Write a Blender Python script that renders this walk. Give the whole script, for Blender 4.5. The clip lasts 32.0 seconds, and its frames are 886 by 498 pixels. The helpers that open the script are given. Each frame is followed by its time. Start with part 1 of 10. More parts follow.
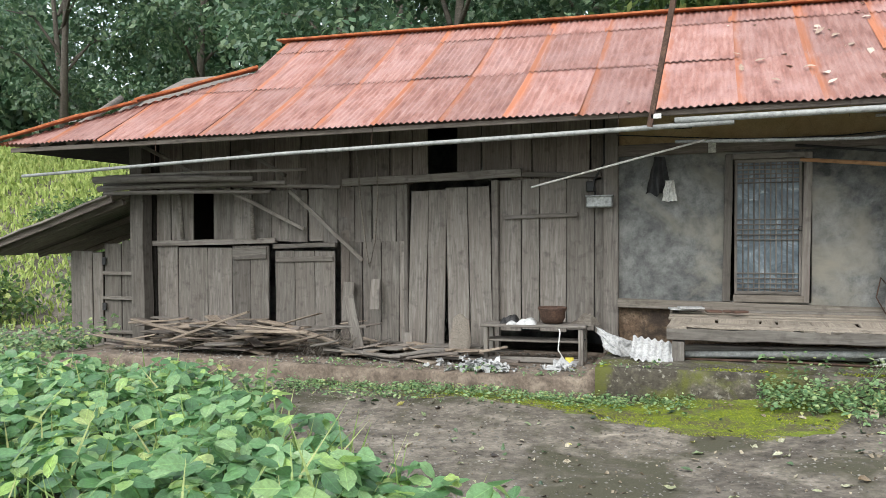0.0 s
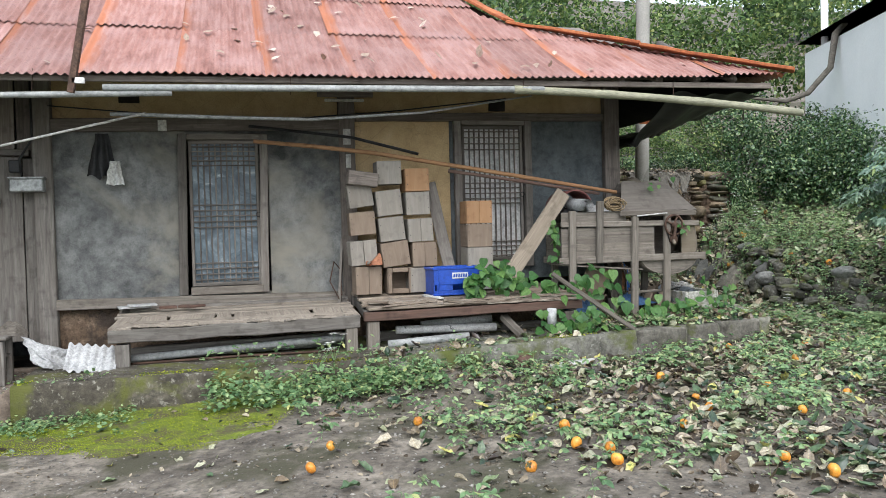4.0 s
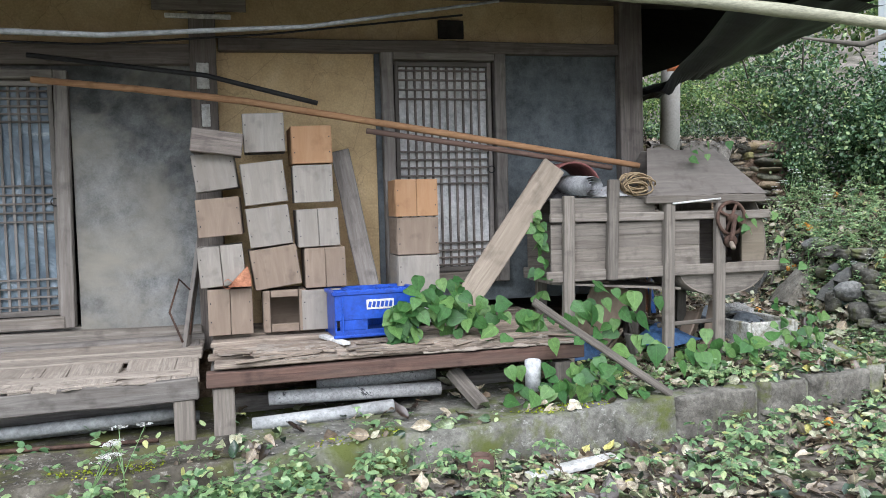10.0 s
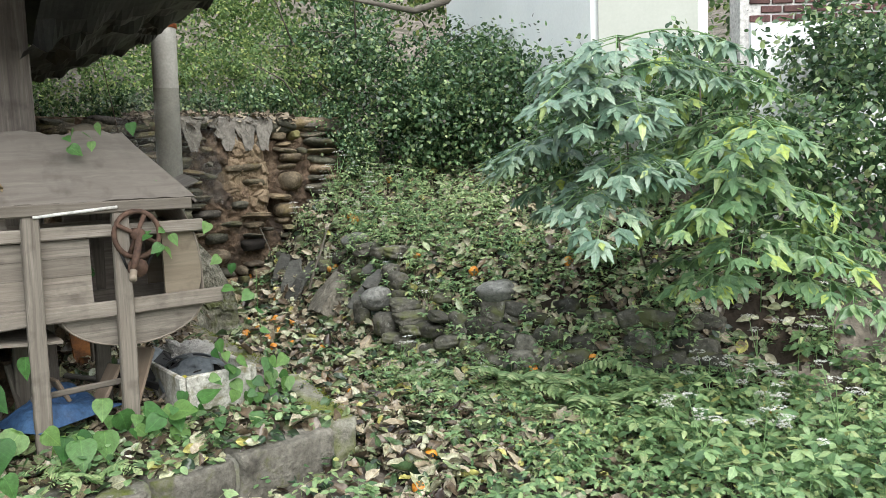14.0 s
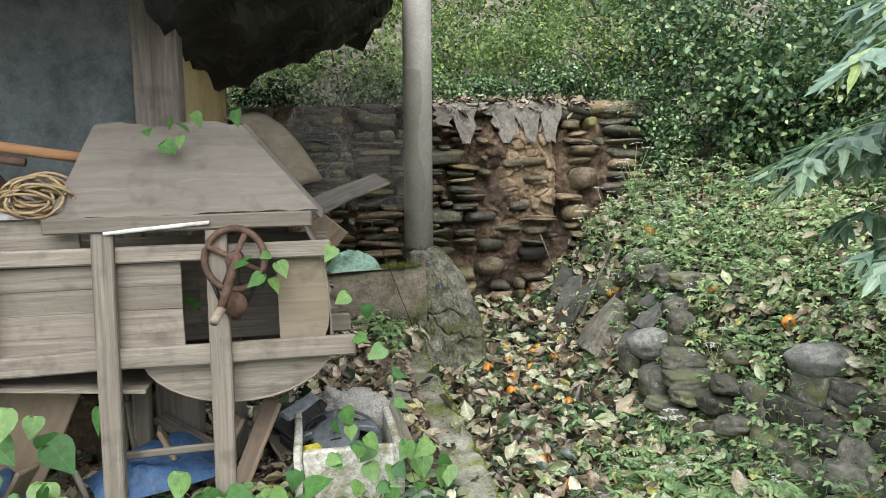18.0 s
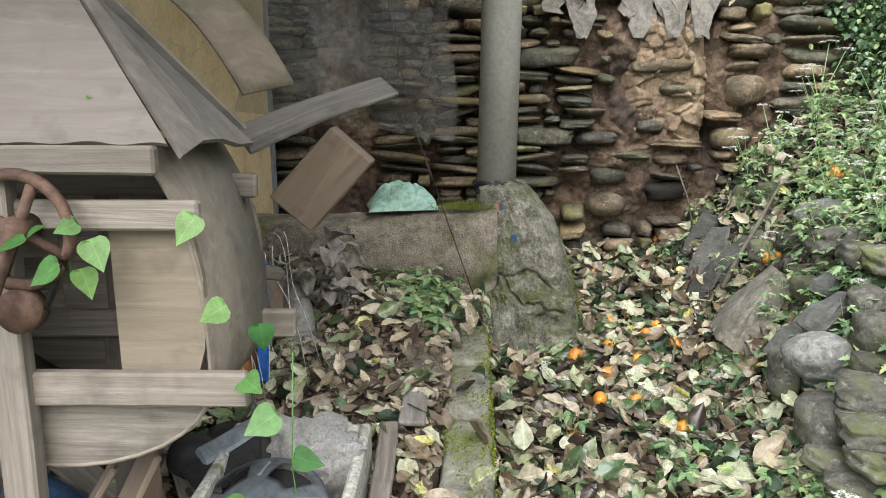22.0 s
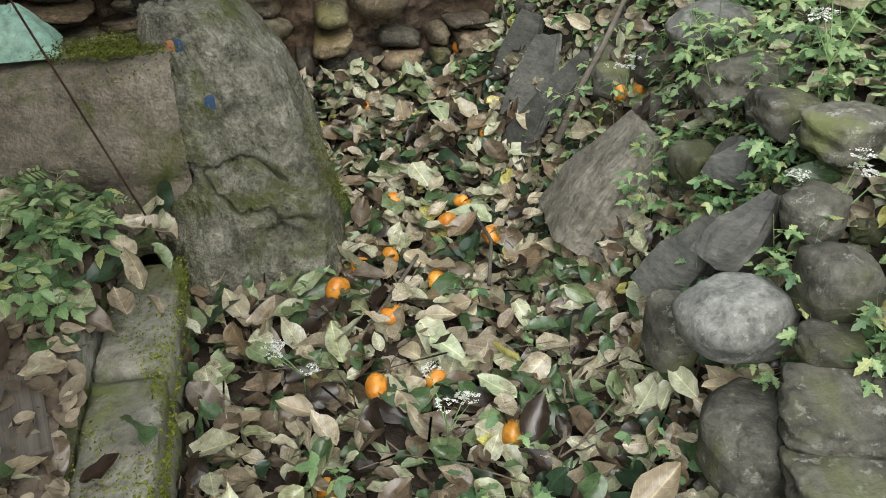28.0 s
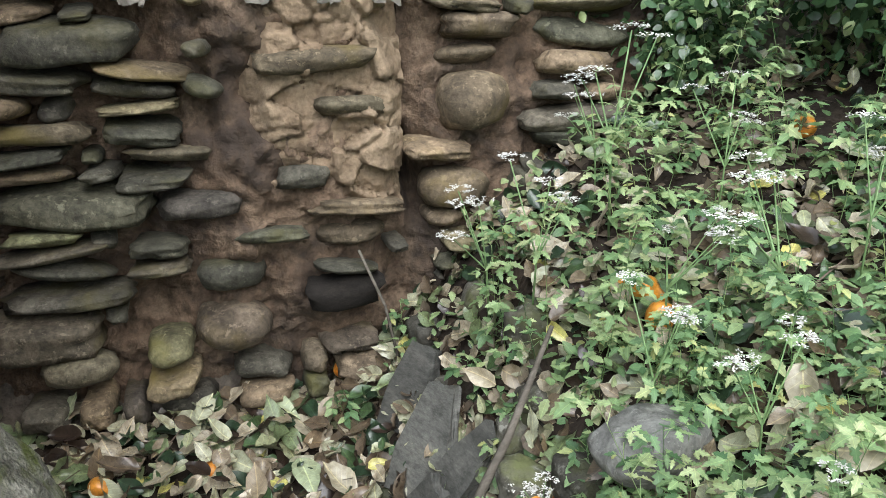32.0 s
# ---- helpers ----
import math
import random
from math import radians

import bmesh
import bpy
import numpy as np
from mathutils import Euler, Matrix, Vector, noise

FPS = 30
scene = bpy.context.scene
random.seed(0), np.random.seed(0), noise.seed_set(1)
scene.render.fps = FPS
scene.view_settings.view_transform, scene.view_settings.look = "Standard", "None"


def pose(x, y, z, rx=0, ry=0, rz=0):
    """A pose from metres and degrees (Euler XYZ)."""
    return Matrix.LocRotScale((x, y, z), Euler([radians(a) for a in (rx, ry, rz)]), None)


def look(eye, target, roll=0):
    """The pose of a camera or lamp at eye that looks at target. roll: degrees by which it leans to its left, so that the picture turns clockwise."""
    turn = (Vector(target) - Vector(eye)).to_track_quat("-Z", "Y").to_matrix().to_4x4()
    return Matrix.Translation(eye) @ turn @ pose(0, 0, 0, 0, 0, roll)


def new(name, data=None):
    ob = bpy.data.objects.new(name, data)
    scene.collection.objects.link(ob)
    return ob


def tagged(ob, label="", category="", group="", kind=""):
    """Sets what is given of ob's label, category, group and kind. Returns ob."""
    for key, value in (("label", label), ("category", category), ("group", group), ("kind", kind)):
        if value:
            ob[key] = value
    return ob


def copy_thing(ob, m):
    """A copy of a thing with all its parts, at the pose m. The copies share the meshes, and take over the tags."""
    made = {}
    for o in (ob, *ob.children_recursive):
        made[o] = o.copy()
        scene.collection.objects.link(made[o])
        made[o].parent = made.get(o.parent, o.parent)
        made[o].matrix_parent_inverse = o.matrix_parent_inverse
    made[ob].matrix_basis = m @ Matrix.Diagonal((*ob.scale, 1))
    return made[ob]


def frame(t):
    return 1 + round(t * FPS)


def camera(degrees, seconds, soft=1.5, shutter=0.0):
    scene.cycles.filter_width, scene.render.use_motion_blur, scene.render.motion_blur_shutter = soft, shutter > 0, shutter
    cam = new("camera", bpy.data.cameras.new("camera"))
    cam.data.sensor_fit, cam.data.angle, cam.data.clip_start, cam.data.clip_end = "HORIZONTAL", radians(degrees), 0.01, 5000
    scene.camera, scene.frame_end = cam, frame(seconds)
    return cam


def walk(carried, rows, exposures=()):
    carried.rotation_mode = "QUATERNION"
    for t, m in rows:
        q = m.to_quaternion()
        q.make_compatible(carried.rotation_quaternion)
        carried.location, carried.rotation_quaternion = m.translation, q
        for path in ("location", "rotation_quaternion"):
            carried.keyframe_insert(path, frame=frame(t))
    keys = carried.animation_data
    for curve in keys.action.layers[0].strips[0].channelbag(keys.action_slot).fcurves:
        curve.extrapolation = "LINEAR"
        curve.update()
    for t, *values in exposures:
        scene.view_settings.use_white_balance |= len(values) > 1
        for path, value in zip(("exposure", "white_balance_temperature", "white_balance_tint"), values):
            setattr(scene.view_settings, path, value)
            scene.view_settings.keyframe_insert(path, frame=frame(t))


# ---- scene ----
cam = camera(58.0, 32.0, soft=0.75)
METRES, EYE, TILT, LEAN, TURN = 13.5, 1.5, -1.2, 0.3, 18.6
ROWS = [
    (0.0, 0.0, 0.0, 0.0, 0.0, 0.0, -0.0),
    (0.5, 0.0015, -0.0003, 0.0002, -1.87, 0.03, 0.12),
    (1.0, 0.0035, -0.0006, -0.0001, -5.92, 0.04, 0.35),
    (1.5, 0.0049, -0.0015, -0.0001, -10.74, 0.01, 0.61),
    (2.0, 0.0101, -0.0008, -0.001, -16.39, -0.04, 0.9),
    (2.5, 0.0236, 0.0022, -0.0014, -23.05, -0.22, 1.23),
    (3.0, 0.0367, 0.0101, -0.0044, -27.81, -0.34, 1.51),
    (3.5, 0.0527, 0.0305, -0.0077, -32.02, -0.52, 1.72),
    (4.0, 0.0723, 0.0506, -0.0083, -32.98, -0.63, 1.88),
    (4.5, 0.0947, 0.0716, -0.0072, -33.19, -0.76, 1.93),
    (6.5, 0.1786, 0.1749, -0.0047, -33.28, -1.07, 1.91),
    (7.0, 0.1989, 0.1985, -0.0021, -33.26, -1.2, 1.9),
    (7.5, 0.2098, 0.2184, -0.0019, -33.18, -1.29, 1.84),
    (8.0, 0.2164, 0.2298, 0.0012, -33.1, -1.37, 1.85),
    (8.5, 0.223, 0.2325, 0.0005, -33.04, -1.41, 1.86),
    (9.0, 0.2286, 0.2324, 0.0005, -32.9, -1.58, 1.88),
    (9.5, 0.2341, 0.2314, 0.0011, -32.76, -1.79, 1.9),
    (10.0, 0.2412, 0.2302, 0.0011, -32.64, -1.98, 1.95),
    (10.5, 0.2519, 0.2307, 0.0008, -37.08, -2.3, 2.02),
    (11.0, 0.2691, 0.2371, 0.0018, -47.46, -2.94, 2.01),
    (11.5, 0.29, 0.2439, 0.0043, -51.97, -3.61, 2.25),
    (12.0, 0.3175, 0.2445, 0.0068, -53.78, -4.32, 2.58),
    (12.5, 0.3432, 0.247, 0.0059, -54.74, -4.76, 2.81),
    (13.0, 0.3685, 0.2484, 0.0102, -55.52, -4.99, 2.98),
    (13.5, 0.3936, 0.2455, 0.0115, -55.9, -5.12, 3.12),
    (15.5, 0.464, 0.2464, 0.0136, -48.12, -4.99, 2.95),
    (16.0, 0.4718, 0.2451, 0.0119, -45.95, -4.88, 2.68),
    (16.5, 0.4803, 0.2485, 0.0106, -44.79, -4.86, 2.35),
    (17.0, 0.4978, 0.2615, 0.012, -42.49, -4.84, 2.14),
    (17.5, 0.514, 0.2728, 0.0146, -36.44, -4.83, 2.16),
    (18.0, 0.5367, 0.2828, 0.0159, -27.8, -4.72, 2.11),
    (18.5, 0.553, 0.2977, 0.0144, -22.65, -5.27, 1.69),
    (19.0, 0.5661, 0.3115, 0.0185, -20.5, -5.88, 1.15),
    (19.5, 0.5801, 0.3203, 0.0217, -17.94, -6.18, 0.59),
    (20.0, 0.5874, 0.3231, 0.0215, -14.89, -6.44, 0.2),
    (20.5, 0.5952, 0.3265, 0.0194, -14.18, -6.63, 0.18),
    (21.0, 0.6023, 0.3397, 0.0179, -13.92, -8.62, 0.14),
    (21.5, 0.6086, 0.3602, 0.0204, -14.67, -9.52, 0.27),
    (22.0, 0.6127, 0.3689, 0.0173, -16.27, -11.3, 0.48),
    (22.5, 0.6175, 0.3749, 0.0128, -17.37, -18.38, 0.83),
    (23.0, 0.6229, 0.3798, 0.0117, -21.11, -23.17, 0.69),
    (23.5, 0.6292, 0.3839, 0.0129, -23.02, -23.63, 0.96),
    (24.0, 0.632, 0.3913, 0.0101, -23.68, -23.83, 1.29),
    (24.5, 0.6343, 0.4108, 0.0078, -24.12, -24.31, 1.33),
    (25.0, 0.6379, 0.4256, 0.0101, -25.62, -26.36, 1.66),
    (25.5, 0.6414, 0.4325, 0.0117, -28.6, -27.2, 1.4),
    (27.5, 0.6698, 0.4668, 0.0116, -30.11, -28.63, 0.53),
    (28.0, 0.6773, 0.4741, 0.0164, -30.48, -29.07, 0.58),
    (28.5, 0.6895, 0.4905, 0.0201, -30.64, -29.55, 0.56),
    (29.0, 0.7025, 0.4998, 0.0238, -30.56, -29.77, 0.59),
    (29.5, 0.7147, 0.5064, 0.0285, -30.37, -27.38, 0.6),
    (30.0, 0.722, 0.5119, 0.028, -30.41, -26.55, 0.66),
    (30.5, 0.7255, 0.5213, 0.0311, -34.45, -26.28, 0.67),
    (31.0, 0.7277, 0.5245, 0.0356, -38.29, -24.28, 0.52),
    (31.5, 0.7306, 0.5239, 0.0395, -38.55, -19.42, 0.64),
    (32.0, 0.7297, 0.5248, 0.0407, -34.22, -17.91, 0.56),
]
walk(cam, [(t, pose(0, 0, EYE, TILT, LEAN, TURN) @ pose(METRES * x, METRES * y, METRES * z, 90 + pitch, roll, yaw)) for t, x, y, z, yaw, pitch, roll in ROWS],
     [(0.0, 1.28, 6450, 10), (4.0, 1.25, 6200, 12), (7.0, 1.5, 5900, 15), (9.0, 1.65, 5850, 16), (11.0, 1.5, 6150, 13), (13.0, 1.5, 6500, 10), (16.0, 1.58, 6500, 10), (19.0, 1.85, 6500, 11), (21.5, 2.05, 6450, 13), (23.0, 1.85, 6500, 10), (25.0, 1.88, 6500, 9), (28.0, 1.55, 6600, 9), (30.0, 1.5, 6550, 10), (31.0, 1.42, 6500, 10), (32.0, 1.75, 6250, 12)])


# ---- world and light ----
world = bpy.data.worlds.new("overcast_sky")
scene.world = world
world.use_nodes = True
wn = world.node_tree.nodes
sky = wn.new("ShaderNodeTexSky")
sky.sky_type = "NISHITA"
sky.sun_disc = False
sky.sun_elevation = radians(45)
sky.sun_rotation = radians(156)
sky.dust_density = 3.0
wn["Background"].inputs[1].default_value = 0.15
soften = wn.new("ShaderNodeMixRGB")
soften.inputs[0].default_value = 0.7
soften.inputs[2].default_value = (4.5, 4.9, 5.0, 1)
world.node_tree.links.new(sky.outputs[0], soften.inputs[1])
world.node_tree.links.new(soften.outputs[0], wn["Background"].inputs[0])
sun = new("sun", bpy.data.lights.new("sun", "SUN"))
sun.data.energy = 1.5
sun.data.angle = radians(50)
sun.data.color = (1.0, 0.99, 0.95)
sun.matrix_basis = look((0, 0, 30), (5, 11, 18))


# ---- materials ----
def build_nodes(name):
    m = bpy.data.materials.new(name)
    m.use_nodes = True
    nt = m.node_tree
    return m, nt, nt.nodes["Principled BSDF"]


def node(nt, kind, **sets):
    n = nt.nodes.new(kind)
    for key, value in sets.items():
        n.inputs[key].default_value = value
    return n


def ramp(nt, fac, stops):
    r = nt.nodes.new("ShaderNodeValToRGB")
    el = r.color_ramp.elements
    while len(el) < len(stops):
        el.new(0.5)
    for e, (p, c) in zip(el, stops):
        e.position, e.color = p, (*c, 1)
    nt.links.new(fac, r.inputs[0])
    return r.outputs[0]


def mix(nt, fac, a, b, how="MIX"):
    n = nt.nodes.new("ShaderNodeMixRGB")
    n.blend_type = how
    for i, v in enumerate((fac, a, b)):
        if hasattr(v, "is_linked"):
            nt.links.new(v, n.inputs[i])
        elif i == 0:
            n.inputs[0].default_value = v
        else:
            n.inputs[i].default_value = (*v, 1)
    return n.outputs[0]


def coords(nt, scale, which="Object"):
    tc = nt.nodes.new("ShaderNodeTexCoord")
    mp = nt.nodes.new("ShaderNodeMapping")
    mp.inputs["Scale"].default_value = scale
    nt.links.new(tc.outputs[which], mp.inputs[0])
    return mp.outputs[0]


def noise_tex(nt, vec, scale, detail=4, rough=0.6, distort=0.0):
    n = node(nt, "ShaderNodeTexNoise", Scale=scale, Detail=detail, Roughness=rough, Distortion=distort)
    nt.links.new(vec, n.inputs["Vector"])
    return n.outputs[0]


def shift(nt, vec, amount=37.0):
    """The coordinates, moved by each object's own random number."""
    oi = nt.nodes.new("ShaderNodeObjectInfo")
    add = nt.nodes.new("ShaderNodeVectorMath")
    add.operation = "MULTIPLY_ADD"
    add.inputs[1].default_value = (amount,) * 3
    nt.links.new(oi.outputs["Random"], add.inputs[0])
    nt.links.new(vec, add.inputs[2])
    return add.outputs[0]


def bump(nt, bsdf, height, strength=0.4, distance=0.01):
    b = node(nt, "ShaderNodeBump", Strength=strength, Distance=distance)
    nt.links.new(height, b.inputs["Height"])
    nt.links.new(b.outputs[0], bsdf.inputs["Normal"])


def vary(nt, col, low=0.75, high=1.2, island=False):
    if island:
        src = nt.nodes.new("ShaderNodeNewGeometry").outputs["Random Per Island"]
    else:
        src = nt.nodes.new("ShaderNodeObjectInfo").outputs["Random"]
    mr = nt.nodes.new("ShaderNodeMapRange")
    mr.inputs[3].default_value, mr.inputs[4].default_value = low, high
    nt.links.new(src, mr.inputs[0])
    return mix(nt, 1.0, col, mr.outputs[0], "MULTIPLY")


def wood(name, dark, light, stain=None, grain=1.0, rough=0.85, depth=0.5, low=0.72, high=1.22):
    """Weathered boards; the grain runs along each piece's own x."""
    m, nt, b = build_nodes(name)
    base = shift(nt, coords(nt, (1, 1, 1)))
    st = nt.nodes.new("ShaderNodeVectorMath")
    st.operation = "MULTIPLY"
    st.inputs[1].default_value = (1.2, 26 * grain, 26 * grain)
    nt.links.new(base, st.inputs[0])
    fine = noise_tex(nt, st.outputs[0], 2.0, 6, 0.7, 0.6)
    st2 = nt.nodes.new("ShaderNodeVectorMath")
    st2.operation = "MULTIPLY"
    st2.inputs[1].default_value = (0.8, 5, 5)
    nt.links.new(base, st2.inputs[0])
    broad = noise_tex(nt, st2.outputs[0], 1.3, 4, 0.6, 0.8)
    col = ramp(nt, fine, [(0.3, dark), (0.52, tuple((a + c) / 2 for a, c in zip(dark, light))), (0.7, light)])
    col = mix(nt, mix(nt, 1, ramp(nt, broad, [(0.35, (0, 0, 0)), (0.7, (1, 1, 1))]), (0.6, 0.6, 0.6), "MULTIPLY"), col, stain or dark)
    blot = noise_tex(nt, base, 9, 3, 0.55)
    col = mix(nt, ramp(nt, blot, [(0.55, (0, 0, 0)), (0.75, (0.55, 0.55, 0.55))]), col, tuple(c * 0.55 for c in dark))
    nt.links.new(vary(nt, col, low, high), b.inputs["Base Color"])
    b.inputs["Roughness"].default_value = rough
    b.inputs["Specular IOR Level"].default_value = 0.25
    bump(nt, b, fine, depth, 0.006)
    return m


def rough_mat(name, stops, scale=4.0, rough=0.9, fine=60.0, depth=0.4, dist=0.01, detail=6, patch=None, patch_scale=1.3, patch_at=(0.5, 0.65), low=0.9, high=1.1, spec=0.3, metal=0.0, stretch=(1, 1, 1), island=False, lichen=None, hues=None, cracks=0, crack_width=0.012, crack_depth=0.75, mottle=0.7, world=False):
    """A mineral or metal surface: mottling at one size, patches at another, fine relief."""
    m, nt, b = build_nodes(name)
    v = coords(nt, stretch)
    if world:
        nt.links.new(nt.nodes.new("ShaderNodeNewGeometry").outputs["Position"], v.node.inputs[0])
    if not island:
        v = shift(nt, v, 11.0)
    n1 = noise_tex(nt, v, scale, detail, 0.65, 0.3)
    n2 = noise_tex(nt, v, fine, 3, 0.6)
    col = ramp(nt, n1, stops)
    col = mix(nt, 0.35, col, ramp(nt, n2, [(0.3, (0.35, 0.35, 0.35)), (0.7, (1, 1, 1))]), "MULTIPLY")
    n4 = noise_tex(nt, v, scale * 5.5, 6, 0.7, 0.2)
    col = mix(nt, mottle, col, ramp(nt, n4, [(0.32, (0.42, 0.42, 0.42)), (0.5, (0.95, 0.95, 0.95)), (0.68, (1.35, 1.35, 1.35))]), "MULTIPLY")
    if lichen:
        n5 = noise_tex(nt, v, scale * 4.5, 5, 0.75, 0.1)
        col = mix(nt, ramp(nt, n5, [(0.57, (0, 0, 0)), (0.64, (0.6, 0.6, 0.6))]), col, lichen)
    if patch:
        n3 = noise_tex(nt, v, patch_scale, 5, 0.65, 0.5)
        col = mix(nt, ramp(nt, n3, [(patch_at[0], (0, 0, 0)), (patch_at[1], (1, 1, 1))]), col, patch)
    if hues:
        col = mix(nt, 1.0, col, ramp(nt, nt.nodes.new("ShaderNodeObjectInfo").outputs["Random"], hues), "MULTIPLY")
    if cracks:
        vo = nt.nodes.new("ShaderNodeTexVoronoi")
        vo.feature = "DISTANCE_TO_EDGE"
        vo.inputs["Scale"].default_value = cracks
        wob = nt.nodes.new("ShaderNodeVectorMath")
        wob.operation = "MULTIPLY_ADD"
        wob.inputs[1].default_value = (0.5 / cracks,) * 3
        nt.links.new(n1, wob.inputs[0])
        nt.links.new(v, wob.inputs[2])
        nt.links.new(wob.outputs[0], vo.inputs["Vector"])
        line = ramp(nt, vo.outputs["Distance"], [(0.0, (0.1, 0.1, 0.1)), (crack_width * 0.5, (0.25, 0.25, 0.25)), (crack_width, (1, 1, 1))])
        col = mix(nt, crack_depth, col, line, "MULTIPLY")
    nt.links.new(vary(nt, col, low, high, island), b.inputs["Base Color"])
    b.inputs["Roughness"].default_value = rough
    b.inputs["Metallic"].default_value = metal
    b.inputs["Specular IOR Level"].default_value = spec
    sm = nt.nodes.new("ShaderNodeMath")
    sm.operation = "MULTIPLY_ADD"
    sm.inputs[1].default_value = 0.4
    nt.links.new(n2, sm.inputs[0])
    nt.links.new(n1, sm.inputs[2])
    bump(nt, b, sm.outputs[0], depth, dist)
    return m


def leaf_mat(name, stops, rough=0.5, trans=0.35, spec=0.4, vein=0.5, constant=False, blotch=0.6):
    """Leaves: every leaf its own tint, veined and slightly see-through."""
    m, nt, b = build_nodes(name)
    src = nt.nodes.new("ShaderNodeNewGeometry").outputs["Random Per Island"]
    col = ramp(nt, src, stops)
    if constant:
        col.node.color_ramp.interpolation = "CONSTANT"
    v = coords(nt, (1, 1, 1))
    mott = noise_tex(nt, v, 40, 4, 0.65)
    col = mix(nt, blotch, col, ramp(nt, mott, [(0.3, (0.45, 0.4, 0.33)), (0.6, (1.0, 1.0, 1.0)), (0.75, (1.15, 1.12, 1.0))]), "MULTIPLY")
    if blotch > 0.8:
        spots = noise_tex(nt, v, 95, 4, 0.7, 0.4)
        col = mix(nt, ramp(nt, spots, [(0.56, (0, 0, 0)), (0.68, (0.75, 0.75, 0.75))]), col, mix(nt, 1.0, col, (0.3, 0.25, 0.2), "MULTIPLY"))
    uv = nt.nodes.new("ShaderNodeUVMap")
    sep = nt.nodes.new("ShaderNodeSeparateXYZ")
    nt.links.new(uv.outputs[0], sep.inputs[0])

    def calc(op, a, b_=0.0, c=0.0):
        n = nt.nodes.new("ShaderNodeMath")
        n.operation = op
        for i, val in enumerate((a, b_, c)):
            if hasattr(val, "is_linked"):
                nt.links.new(val, n.inputs[i])
            else:
                n.inputs[i].default_value = val
        return n.outputs[0]
    across = calc("ABSOLUTE", calc("SUBTRACT", sep.outputs[1], 0.5))
    rib = calc("LESS_THAN", across, 0.014)
    wave = calc("FRACT", calc("MULTIPLY_ADD", sep.outputs[0], 7.0, calc("MULTIPLY", across, -6.0)))
    side = calc("LESS_THAN", wave, 0.1)
    veins = calc("MULTIPLY", calc("MAXIMUM", rib, calc("MULTIPLY", side, 0.5)), vein)
    col = mix(nt, veins, col, mix(nt, 1.0, col, (1.7, 1.65, 1.4), "MULTIPLY"))
    nt.links.new(col, b.inputs["Base Color"])
    b.inputs["Roughness"].default_value = rough
    b.inputs["Specular IOR Level"].default_value = spec
    bump(nt, b, calc("ADD", mott, calc("MULTIPLY", wave, 0.25)), 0.35, 0.004)
    if trans:
        tr = nt.nodes.new("ShaderNodeBsdfTranslucent")
        nt.links.new(col, tr.inputs[0])
        mx = nt.nodes.new("ShaderNodeMixShader")
        mx.inputs[0].default_value = trans
        nt.links.new(b.outputs[0], mx.inputs[1])
        nt.links.new(tr.outputs[0], mx.inputs[2])
        nt.links.new(mx.outputs[0], nt.nodes["Material Output"].inputs[0])
    return m


PALEBOULDER = rough_mat("pale_boulder", [(0.28, (0.11, 0.11, 0.1)), (0.5, (0.2, 0.2, 0.185)), (0.75, (0.33, 0.33, 0.305))], 7, 0.75, 75, 0.9, 0.008, low=0.9, high=1.1, lichen=(0.34, 0.34, 0.31), mottle=0.95, world=True)


def paint(name, low_, high_, rough=0.85):
    """Plain paint, faintly clouded and dusty."""
    m, nt, b = build_nodes(name)
    v = coords(nt, (1, 1, 1))
    n1 = noise_tex(nt, v, 0.9, 5, 0.6, 0.3)
    n2 = noise_tex(nt, v, 45, 3, 0.6)
    col = ramp(nt, n1, [(0.3, low_), (0.7, high_)])
    col = mix(nt, 0.12, col, ramp(nt, n2, [(0.3, (0.5, 0.5, 0.5)), (0.7, (1, 1, 1))]), "MULTIPLY")
    nt.links.new(col, b.inputs["Base Color"])
    b.inputs["Roughness"].default_value = rough
    bump(nt, b, n2, 0.15, 0.003)
    return m


CURBMAT = rough_mat("pale_mossy_curb", [(0.28, (0.11, 0.105, 0.085)), (0.5, (0.24, 0.232, 0.19)), (0.75, (0.36, 0.35, 0.29))], 5, 0.93, 70, 0.9, 0.02, patch=(0.13, 0.15, 0.045), patch_scale=2.6, patch_at=(0.47, 0.62))
EDGEMAT = rough_mat("worn_edging_stone", [(0.28, (0.05, 0.046, 0.038)), (0.5, (0.12, 0.112, 0.094)), (0.75, (0.23, 0.216, 0.185))], 6, 0.94, 60, 1.0, 0.02, patch=(0.07, 0.078, 0.024), patch_scale=5, patch_at=(0.55, 0.68))
WALLMAT = rough_mat("brown_wall_render", [(0.28, (0.11, 0.095, 0.075)), (0.5, (0.23, 0.202, 0.162)), (0.75, (0.3, 0.27, 0.222))], 5.5, 0.93, 110, 1.0, 0.03, patch=(0.085, 0.1, 0.025), patch_scale=2.6, patch_at=(0.52, 0.64), mottle=0.75)
DRUM = wood("pale_drum_plywood", (0.12, 0.102, 0.082), (0.225, 0.197, 0.162), (0.16, 0.136, 0.11), 0.4, 0.85, 0.3)
OLD = wood("weathered_grey_wood", (0.088, 0.078, 0.069), (0.25, 0.233, 0.21), (0.13, 0.112, 0.095), 0.6, 0.88, 0.45, 0.66, 1.25)
DARKWOOD = wood("dark_beam_wood", (0.09, 0.076, 0.066), (0.26, 0.225, 0.195))
PALE = wood("pale_old_wood", (0.08, 0.069, 0.057), (0.24, 0.216, 0.185), (0.13, 0.111, 0.091))
TAN = wood("pale_tan_board", (0.17, 0.137, 0.105), (0.34, 0.288, 0.225), (0.25, 0.207, 0.16), 0.5, 0.85, 0.35)
